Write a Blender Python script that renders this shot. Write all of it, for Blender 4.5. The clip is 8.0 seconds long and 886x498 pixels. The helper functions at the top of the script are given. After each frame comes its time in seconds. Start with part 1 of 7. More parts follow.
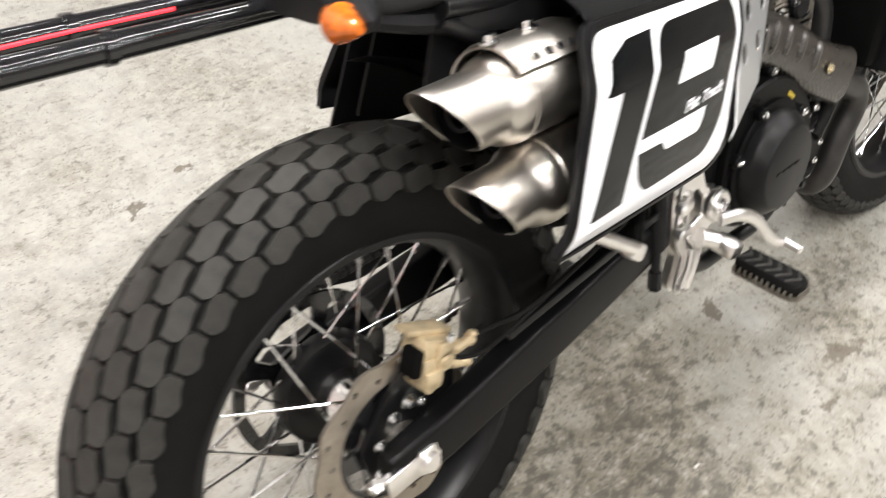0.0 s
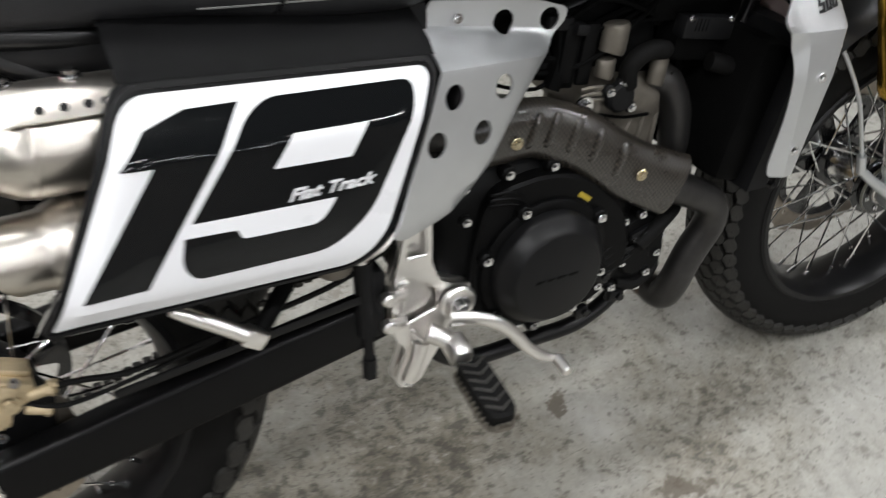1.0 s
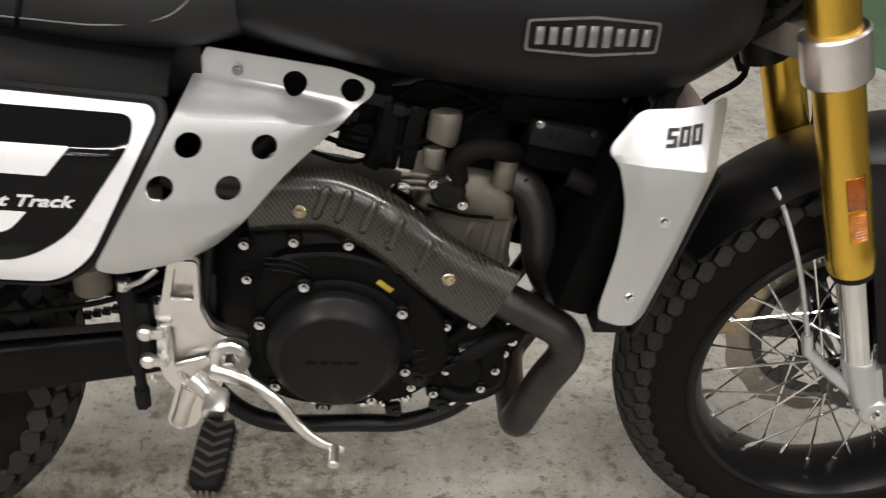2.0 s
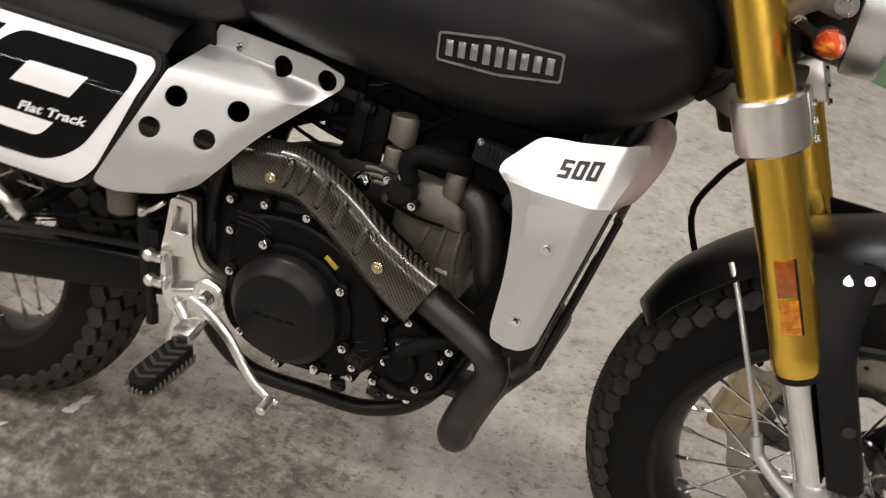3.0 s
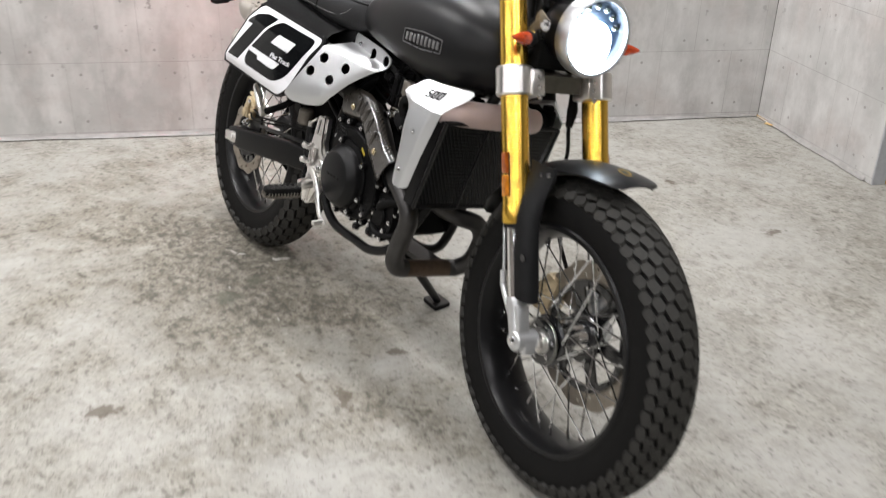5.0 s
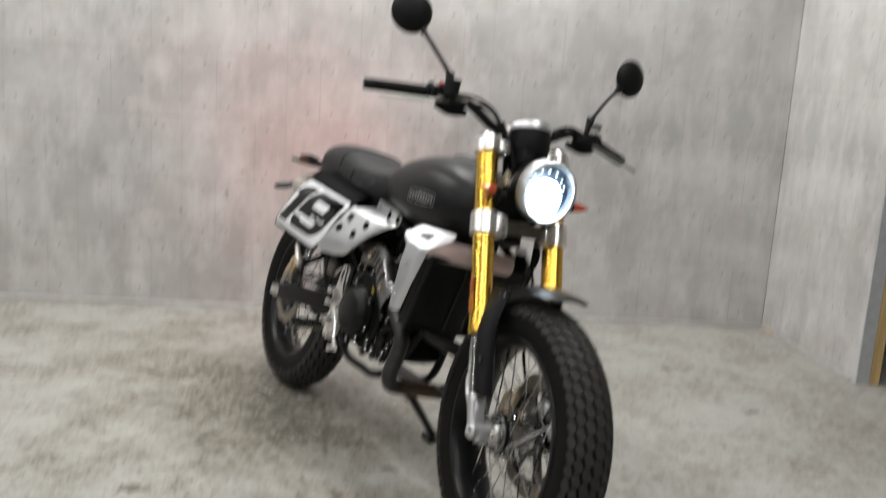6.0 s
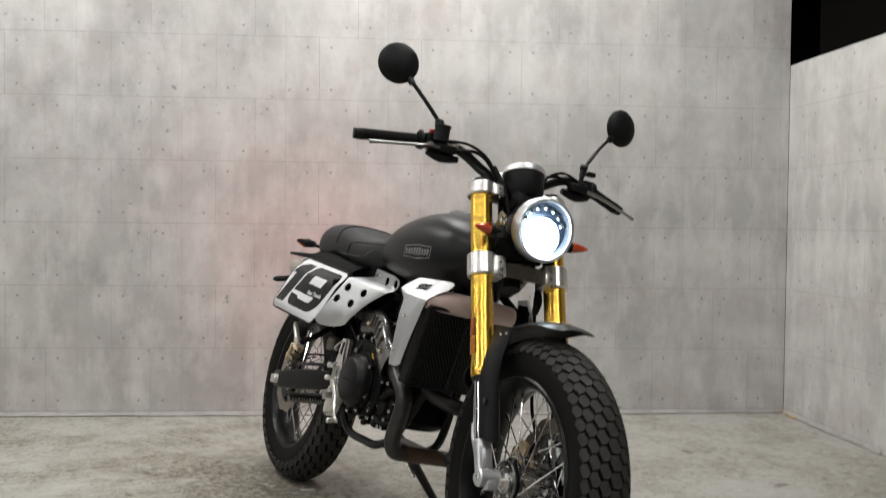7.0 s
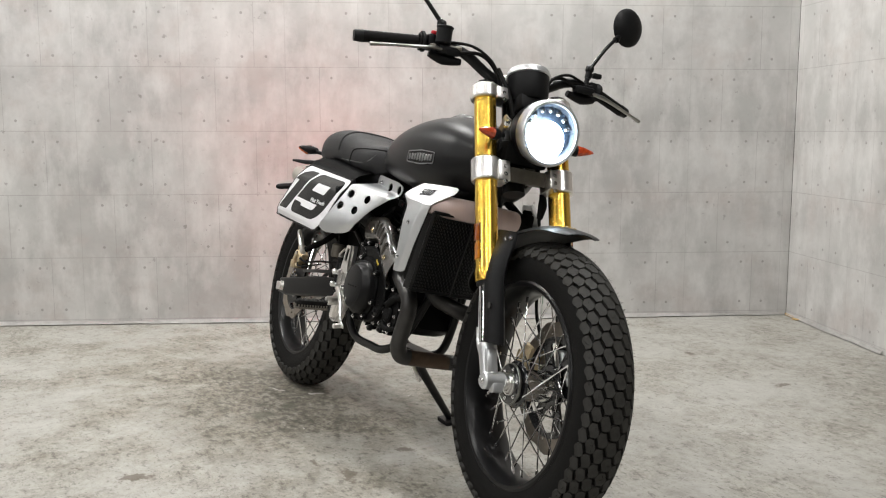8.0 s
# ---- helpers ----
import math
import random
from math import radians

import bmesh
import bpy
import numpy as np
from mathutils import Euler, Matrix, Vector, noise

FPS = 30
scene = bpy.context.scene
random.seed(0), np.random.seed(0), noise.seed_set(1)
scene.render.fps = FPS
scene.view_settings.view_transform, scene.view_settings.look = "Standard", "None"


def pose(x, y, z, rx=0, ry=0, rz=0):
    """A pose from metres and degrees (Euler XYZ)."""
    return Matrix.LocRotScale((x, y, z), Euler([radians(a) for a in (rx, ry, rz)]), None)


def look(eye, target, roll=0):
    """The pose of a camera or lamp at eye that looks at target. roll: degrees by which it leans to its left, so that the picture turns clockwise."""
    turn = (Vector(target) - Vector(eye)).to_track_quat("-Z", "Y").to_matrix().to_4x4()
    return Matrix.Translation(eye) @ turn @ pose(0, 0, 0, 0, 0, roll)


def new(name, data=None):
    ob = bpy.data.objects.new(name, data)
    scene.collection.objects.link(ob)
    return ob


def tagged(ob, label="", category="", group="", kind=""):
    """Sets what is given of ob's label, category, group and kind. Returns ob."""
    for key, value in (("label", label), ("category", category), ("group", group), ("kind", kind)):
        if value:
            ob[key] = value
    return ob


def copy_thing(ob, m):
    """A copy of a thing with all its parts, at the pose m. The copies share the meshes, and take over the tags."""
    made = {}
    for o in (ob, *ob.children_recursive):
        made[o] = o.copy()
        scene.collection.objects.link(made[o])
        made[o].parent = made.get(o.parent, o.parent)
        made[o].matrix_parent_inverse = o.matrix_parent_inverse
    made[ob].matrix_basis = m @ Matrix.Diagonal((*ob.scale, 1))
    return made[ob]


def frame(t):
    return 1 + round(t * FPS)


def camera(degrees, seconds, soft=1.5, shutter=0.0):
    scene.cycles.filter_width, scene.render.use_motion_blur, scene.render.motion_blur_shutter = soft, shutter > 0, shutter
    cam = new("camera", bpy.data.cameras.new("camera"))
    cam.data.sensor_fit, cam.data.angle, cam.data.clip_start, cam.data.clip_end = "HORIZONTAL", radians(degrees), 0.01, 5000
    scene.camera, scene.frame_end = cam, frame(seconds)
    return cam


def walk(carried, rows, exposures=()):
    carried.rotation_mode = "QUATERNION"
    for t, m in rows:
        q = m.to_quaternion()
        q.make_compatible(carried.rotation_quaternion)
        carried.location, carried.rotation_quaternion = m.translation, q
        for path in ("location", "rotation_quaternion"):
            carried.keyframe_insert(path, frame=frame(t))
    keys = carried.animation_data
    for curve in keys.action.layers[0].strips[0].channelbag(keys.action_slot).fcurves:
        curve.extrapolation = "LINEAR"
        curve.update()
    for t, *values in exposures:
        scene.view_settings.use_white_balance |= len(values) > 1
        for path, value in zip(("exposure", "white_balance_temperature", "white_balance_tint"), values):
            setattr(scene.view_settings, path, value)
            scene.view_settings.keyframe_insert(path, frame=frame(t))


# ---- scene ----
cam = camera(51.7, 8.0, soft=1.15, shutter=0.4)
PATH = [
    (0, (-0.455, -0.526, 1.242), (0.647, 0.486, -0.086), 6.1),
    (0.2, (-0.361, -0.596, 1.245), (0.702, 0.484, -0.06), 6.2),
    (0.5, (-0.169, -0.647, 1.264), (0.805, 0.428, -0.113), 9.7),
    (0.8, (0.011, -0.693, 1.312), (0.87, 0.419, -0.112), 10.1),
    (1, (0.125, -0.745, 1.305), (0.903, 0.459, -0.09), 8.9),
    (1.2, (0.223, -0.748, 1.295), (0.982, 0.465, -0.101), 12.1),
    (1.5, (0.401, -0.823, 1.331), (0.915, 0.526, -0.052), 9.0),
    (1.8, (0.55, -0.828, 1.307), (0.956, 0.615, -0.018), 9.0),
    (2, (0.71, -0.835, 1.335), (0.928, 0.61, -0.03), 7.0),
    (2.2, (0.811, -0.834, 1.347), (0.913, 0.609, -0.034), 6.0),
    (3.3, (1.376, -0.893, 1.329), (0.631, 0.501, 0.104), 2.7),
    (3.5, (1.478, -0.865, 1.332), (0.631, 0.478, 0.116), 3.1),
    (3.8, (1.673, -0.858, 1.349), (0.592, 0.357, 0.185), -0.5),
    (4, (1.842, -0.912, 1.351), (0.64, 0.234, 0.236), 0.6),
    (4.2, (2.017, -0.917, 1.348), (0.685, 0.114, 0.27), 0.4),
    (4.5, (2.233, -1.014, 1.396), (0.852, 0.054, 0.42), 0.8),
    (4.7, (2.375, -1.09, 1.401), (0.972, -0.011, 0.469), 1.5),
    (5.8, (3.251, -1.292, 1.219), (1.59, -0.344, 0.635), 2.6),
    (6, (3.246, -1.285, 1.235), (1.551, -0.294, 0.852), 3.6),
    (6.2, (3.273, -1.278, 1.188), (1.566, -0.254, 0.991), 2.6),
    (6.5, (3.269, -1.263, 1.051), (1.532, -0.272, 1.032), 2.0),
    (7, (3.241, -1.231, 0.955), (1.498, -0.251, 0.898), 0.6),
    (7.2, (3.245, -1.228, 0.952), (1.501, -0.265, 0.778), -0.3),
    (7.5, (3.226, -1.225, 0.948), (1.497, -0.254, 0.688), -0.2),
    (8, (3.227, -1.223, 0.949), (1.495, -0.258, 0.69), -0.0),
]

# seconds, stops, kelvin, tint
EXPOSURES = [(0.0, 0.25, 6500, 10), (0.2, -0.10, 6420, 10), (0.5, -0.11, 6300, 9), (1.0, -0.50, 6180, 8), (1.5, -0.50, 6500, 10), (2.0, -0.44, 6650, 10), (3.5, -0.44, 7050, 13), (4.0, -0.30, 6950, 12), (4.5, -0.22, 6330, 11), (5.8, -0.40, 6300, 9), (6.1, -0.86, 6380, 8), (6.5, -1.10, 6450, 8), (7.0, -0.83, 6450, 8), (7.5, -0.42, 6420, 8), (8.0, -0.42, 6420, 8)]
walk(cam, [(t, look(eye, target, roll)) for t, eye, target, roll in PATH], EXPOSURES)

# ---- world and lamps ----
world = bpy.data.worlds.new("world")
scene.world = world
world.use_nodes = True
world.node_tree.nodes["Background"].inputs[0].default_value = (0.6, 0.62, 0.65, 1)
world.node_tree.nodes["Background"].inputs[1].default_value = 0.02

CEILING = 3.1
TUBES = [(-0.95, -1.2), (1.2, -1.2), (3.4, -1.2), (-0.35, 0.45), (0.10, 1.40), (1.9, 0.4), (3.8, 0.4), (-1.5, -3.2), (1.2, -3.2), (3.6, -3.2), (-1.4, -5.6), (0.6, -5.6), (2.6, -5.6), (-1.4, -7.8), (0.6, -7.8), (2.6, -7.8), (4.6, -5.6), (4.6, -7.8)]
WALL_TUBES = [(-0.95, -1.2), (-0.35, 0.45), (0.10, 1.40)]
TUBE_POWER = 36.0


def tube_lamp(x, y, share):
    data = bpy.data.lights.new("tube_lamp", "AREA")
    data.shape, data.size, data.size_y = "RECTANGLE", 1.2, 0.10
    data.energy, data.color = TUBE_POWER * share, (1.0, 0.97, 0.94)
    ob = new("tube_lamp", data)
    ob.matrix_basis = pose(x, y, CEILING - 0.13, 0, 0, 0)
    return ob


for tx, ty in TUBES:
    # lamps along the papered wall get added power to brighten its upper part
    tube_lamp(tx, ty, 1.7 if (tx, ty) in WALL_TUBES[:2] else (1.25 if (tx, ty) in WALL_TUBES else 1.0))

# ---- materials ----
def nodes_of(name):
    m = bpy.data.materials.new(name)
    m.use_nodes = True
    return m, m.node_tree.nodes, m.node_tree.links, m.node_tree.nodes["Principled BSDF"]


def noise_node(n, l, scale, detail=4, coord="Object", rough=0.6, stretch=(1, 1, 1)):
    tc = n.new("ShaderNodeTexCoord")
    mp = n.new("ShaderNodeMapping")
    mp.inputs["Scale"].default_value = stretch
    nz = n.new("ShaderNodeTexNoise")
    nz.inputs["Scale"].default_value, nz.inputs["Detail"].default_value, nz.inputs["Roughness"].default_value = scale, detail, rough
    l.new(tc.outputs[coord], mp.inputs[0])
    l.new(mp.outputs[0], nz.inputs["Vector"])
    return nz.outputs["Fac"]


def ramp(n, l, fac, lo, hi, a=(0, 0, 0, 1), b=(1, 1, 1, 1)):
    r = n.new("ShaderNodeValToRGB")
    r.color_ramp.elements[0].position, r.color_ramp.elements[1].position = lo, hi
    r.color_ramp.elements[0].color, r.color_ramp.elements[1].color = a, b
    l.new(fac, r.inputs[0])
    return r.outputs[0]


def mixed(n, l, fac, a, b, kind="MIX"):
    x = n.new("ShaderNodeMix")
    x.data_type, x.blend_type = "RGBA", kind
    if isinstance(fac, bpy.types.NodeSocket):
        l.new(fac, x.inputs[0])
    else:
        x.inputs[0].default_value = fac
    for sock, v in ((x.inputs[6], a), (x.inputs[7], b)):
        if isinstance(v, bpy.types.NodeSocket):
            l.new(v, sock)
        else:
            sock.default_value = (*v, 1)
    return x.outputs[2]


def calc(n, l, op, a, b=0.0, c=0.0):
    x = n.new("ShaderNodeMath")
    x.operation = op
    for sock, v in zip(x.inputs, (a, b, c)):
        if isinstance(v, bpy.types.NodeSocket):
            l.new(v, sock)
        else:
            sock.default_value = v
    return x.outputs[0]


def mat(name, col, rough=0.5, metal=0.0, var=0.12, scale=25, rvar=0.1, bump=0.05, bscale=300, coat=0.0, stretch=(1, 1, 1), random_tint=0.0, spec=0.5):
    m, n, l, p = nodes_of(name)
    f1 = noise_node(n, l, scale, 5, stretch=stretch)
    f2 = noise_node(n, l, bscale, 3, stretch=stretch)
    dark = tuple(c * (1 - var) for c in col)
    light = tuple(min(1, c * (1 + var)) for c in col)
    c = mixed(n, l, ramp(n, l, f1, 0.3, 0.7), dark, light)
    if random_tint:
        info = n.new("ShaderNodeObjectInfo")
        c = mixed(n, l, calc(n, l, "MULTIPLY", info.outputs["Random"], random_tint), c, tuple(v * 0.4 for v in col))
    l.new(c, p.inputs["Base Color"])
    r = calc(n, l, "MULTIPLY_ADD", f1, 2 * rvar, rough - rvar)
    l.new(r, p.inputs["Roughness"])
    p.inputs["Metallic"].default_value = metal
    p.inputs["Specular IOR Level"].default_value = spec
    if coat:
        p.inputs["Coat Weight"].default_value, p.inputs["Coat Roughness"].default_value = coat, 0.06
    if bump:
        b = n.new("ShaderNodeBump")
        b.inputs["Strength"].default_value, b.inputs["Distance"].default_value = bump, 0.002
        l.new(f2, b.inputs["Height"])
        l.new(b.outputs[0], p.inputs["Normal"])
    return m


def glow(name, col, strength):
    m, n, l, p = nodes_of(name)
    p.inputs["Base Color"].default_value = (*col, 1)
    p.inputs["Emission Color"].default_value = (*col, 1)
    p.inputs["Emission Strength"].default_value = strength
    return m


RUBBER = mat("tyre_rubber", (0.006, 0.0058, 0.0057), 0.62, 0, 0.25, 40, 0.08, 0.25, 500, spec=0.10)
TREAD = mat("tread_rubber", (0.030, 0.0288, 0.0262), 0.66, 0, 0.3, 60, 0.08, 0.3, 600, random_tint=0.35, spec=0.25)
BLACK_PLASTIC = mat("black_plastic", (0.0075, 0.0075, 0.008), 0.46, 0, 0.2, 30, 0.08, 0.15, 900, spec=0.15)
SATIN_BLACK = mat("satin_black_paint", (0.005, 0.005, 0.0054), 0.34, 0, 0.2, 12, 0.05, 0.03, 400, spec=0.26)
GLOSS_BLACK = mat("gloss_black_paint", (0.008, 0.008, 0.009), 0.16, 0, 0.2, 12, 0.05, 0.02, 300, coat=0.4)
RIM_BLACK = mat("black_rim_paint", (0.006, 0.006, 0.0065), 0.30, 0, 0.2, 12, 0.05, 0.02, 300, spec=0.22)
MATT_TANK = mat("matt_black_tank_paint", (0.0095, 0.0095, 0.0102), 0.37, 0, 0.15, 8, 0.04, 0.0, 900, spec=0.2)
SEAT_VINYL = mat("seat_vinyl", (0.018, 0.018, 0.0192), 0.5, 0, 0.2, 15, 0.07, 0.3, 700, spec=0.28)
CASE_BLACK = mat("engine_case_black", (0.0035, 0.0035, 0.0036), 0.38, 0, 0.25, 30, 0.1, 0.15, 400, spec=0.08)
COVER_BLACK = mat("clutch_cover_black", (0.006, 0.006, 0.0064), 0.36, 0, 0.2, 30, 0.05, 0.05, 900, spec=0.2)
CAST_ALU = mat("cast_aluminium", (0.155, 0.140, 0.118), 0.46, 0.6, 0.25, 25, 0.12, 0.25, 300)
BRUSHED = mat("brushed_aluminium_panel", (0.60, 0.61, 0.62), 0.36, 0.78, 0.06, 8, 0.05, 0.04, 900)
MACHINED = mat("machined_aluminium", (0.90, 0.88, 0.86), 0.29, 1.0, 0.05, 40, 0.03, 0.0, 500)
POLISHED = mat("polished_aluminium", (0.92, 0.91, 0.90), 0.13, 1.0, 0.05, 40, 0.04, 0.0, 500)
CHROME = mat("chrome", (0.85, 0.85, 0.86), 0.10, 1.0, 0.05, 30, 0.04, 0.0, 100)
STEEL = mat("stainless_muffler", (0.60, 0.565, 0.515), 0.30, 1.0, 0.20, 14, 0.07, 0.12, 500, stretch=(0.05, 1, 1))
PIPE = mat("heat_dulled_pipe", (0.055, 0.053, 0.052), 0.40, 0.8, 0.35, 12, 0.1, 0.08, 300)
RUST_PIPE = mat("heat_browned_pipe", (0.10, 0.07, 0.05), 0.45, 0.7, 0.45, 14, 0.1, 0.1, 300)
GOLD = mat("gold_anodised", (0.86, 0.55, 0.09), 0.26, 1.0, 0.06, 20, 0.03, 0.0, 500, stretch=(1, 1, 0.1))
BOLT_GOLD = mat("yellow_zinc", (0.60, 0.52, 0.36), 0.26, 1.0, 0.15, 60, 0.05, 0.0)
LEVER = mat("grey_lever_metal", (0.34, 0.34, 0.32), 0.30, 1.0, 0.10, 40, 0.05, 0.0)
ARM_BLACK = mat("swingarm_black", (0.004, 0.004, 0.0042), 0.30, 0, 0.2, 12, 0.06, 0.05, 400, spec=0.12)
BRONZE = mat("gold_caliper", (0.52, 0.42, 0.27), 0.48, 0.5, 0.3, 40, 0.1, 0.4, 250)
DISC = mat("brake_disc_steel", (0.36, 0.32, 0.27), 0.38, 0.9, 0.15, 60, 0.1, 0.05, 400)
WHITE = mat("white_vinyl", (0.76, 0.76, 0.785), 0.28, 0, 0.02, 10, 0.03, 0.0, 200, coat=0.2)
STITCH = mat("grey_stitching", (0.16, 0.16, 0.155), 0.7)
DULL_GOLD = mat("dull_gold_print", (0.22, 0.145, 0.035), 0.5, 0.4)
DIGIT = mat("black_vinyl_digit", (0.005, 0.0055, 0.006), 0.05, 0, 0.1, 10, 0.01, 0.0, 200, coat=0.35, spec=0.25)
RIM_SILVER = mat("headlight_rim_silver", (0.66, 0.67, 0.69), 0.36, 1.0, 0.05, 20, 0.04, 0.0)
CORE = mat("radiator_fins", (0.09, 0.09, 0.088), 0.5, 0.3, 0.2, 60)
MIRROR = mat("mirror_glass", (0.9, 0.9, 0.9), 0.02, 1.0, 0.0, 10, 0.0, 0.0)
STICKER = mat("matt_black_vinyl", (0.010, 0.010, 0.011), 0.45, 0, 0.1, 40, 0.05, 0.0, 200, spec=0.4)
YELLOW = mat("yellow_paint_mark", (0.38, 0.28, 0.02), 0.6)
RED_SWITCH = mat("red_switch", (0.6, 0.03, 0.04), 0.4)
PINK = mat("anodised_tank_cover", (0.66, 0.53, 0.51), 0.42, 0.3, 0.1, 10, 0.06, 0.03, 400)
# near black: the shade between deep-set parts is put into this colour
CLUTTER = mat("near_black_clutter", (0.003, 0.003, 0.003), 0.6, 0, 0.3, 30, 0.1, 0.1, 400, spec=0.04)
BADGE = mat("badge_metal", (0.35, 0.35, 0.36), 0.3, 0.9, 0.1, 40)


def lens_mat(name, col, strength=0.0):
    m, n, l, p = nodes_of(name)
    f = noise_node(n, l, 90, 2)
    l.new(mixed(n, l, ramp(n, l, f, 0.35, 0.65), tuple(c * 0.55 for c in col), col), p.inputs["Base Color"])
    p.inputs["Roughness"].default_value = 0.12
    p.inputs["Transmission Weight"].default_value = 0.35
    p.inputs["Coat Weight"].default_value = 0.5
    if strength:
        p.inputs["Emission Color"].default_value = (*col, 1)
        p.inputs["Emission Strength"].default_value = strength
    return m


AMBER = lens_mat("amber_lens", (0.95, 0.22, 0.02))
RED_LENS = lens_mat("red_orange_lens", (0.78, 0.10, 0.025))
REFLECTOR = lens_mat("amber_reflector", (0.42, 0.10, 0.008))
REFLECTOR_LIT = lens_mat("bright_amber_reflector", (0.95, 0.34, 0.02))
TAIL_GLOW = glow("tail_light_red", (1.0, 0.02, 0.03), 3.0)
TAIL_LAMP = glow("tail_lamp_red", (1.0, 0.03, 0.04), 520.0)
HEAD_GLOW = glow("headlight_glow", (0.80, 0.92, 1.0), 45.0)
HEAD_BOWL = mat("headlight_reflector", (0.018, 0.03, 0.05), 0.30, 0.3, 0.3, 60)


def carbon():
    m, n, l, p = nodes_of("carbon_fibre")
    tc = n.new("ShaderNodeTexCoord")
    waves = []
    for turn in (0.6, -0.75):
        mp = n.new("ShaderNodeMapping")
        mp.inputs["Rotation"].default_value = (0, turn, 0)
        w = n.new("ShaderNodeTexWave")
        w.bands_direction = "X"
        w.inputs["Scale"].default_value, w.inputs["Distortion"].default_value, w.inputs["Detail"].default_value = 66, 0.8, 1
        l.new(tc.outputs["Object"], mp.inputs[0])
        l.new(mp.outputs[0], w.inputs["Vector"])
        waves.append(w.outputs["Fac"])
    f = calc(n, l, "MULTIPLY_ADD", waves[1], 0.35, calc(n, l, "MULTIPLY", waves[0], 0.65))
    l.new(mixed(n, l, ramp(n, l, f, 0.35, 0.70), (0.0012, 0.0011, 0.001), (0.050, 0.043, 0.035)), p.inputs["Base Color"])
    smear = noise_node(n, l, 35, 4)
    l.new(calc(n, l, "MULTIPLY_ADD", smear, 0.3, 0.15), p.inputs["Roughness"])
    p.inputs["Coat Weight"].default_value, p.inputs["Coat Roughness"].default_value = 0.75, 0.11
    return m


CARBON = carbon()


# old marks on the floor: x, y, half length, half width, turn
OIL_MARKS = [(0.975, -0.265, 0.062, 0.022, -0.2), (0.872, -0.040, 0.045, 0.015, 0.85), (0.707, -0.800, 0.045, 0.027, 1.45), (0.936, 1.510, 0.040, 0.015, 1.35), (0.400, 1.555, 0.030, 0.012, 0.2), (0.307, 0.964, 0.028, 0.009, 0.5), (0.159, 0.907, 0.038, 0.010, 0.8), (0.846, -0.319, 0.016, 0.011, 0.0), (0.563, -0.914, 0.022, 0.012, 1.2)]
GREEN_MARKS = [(0.340, -0.308, 0.055, 0.034, 0.3), (0.278, -0.195, 0.045, 0.035, 0.0)]
PAINT_CHIPS = [(0.060, -0.168, 0.020, 0.007, 0.3), (0.094, -0.156, 0.013, 0.008, 0.9), (0.194, -0.066, 0.028, 0.015, 1.2), (0.290, -0.281, 0.011, 0.008, 0.4), (0.543, -0.241, 0.010, 0.006, 0.0)]


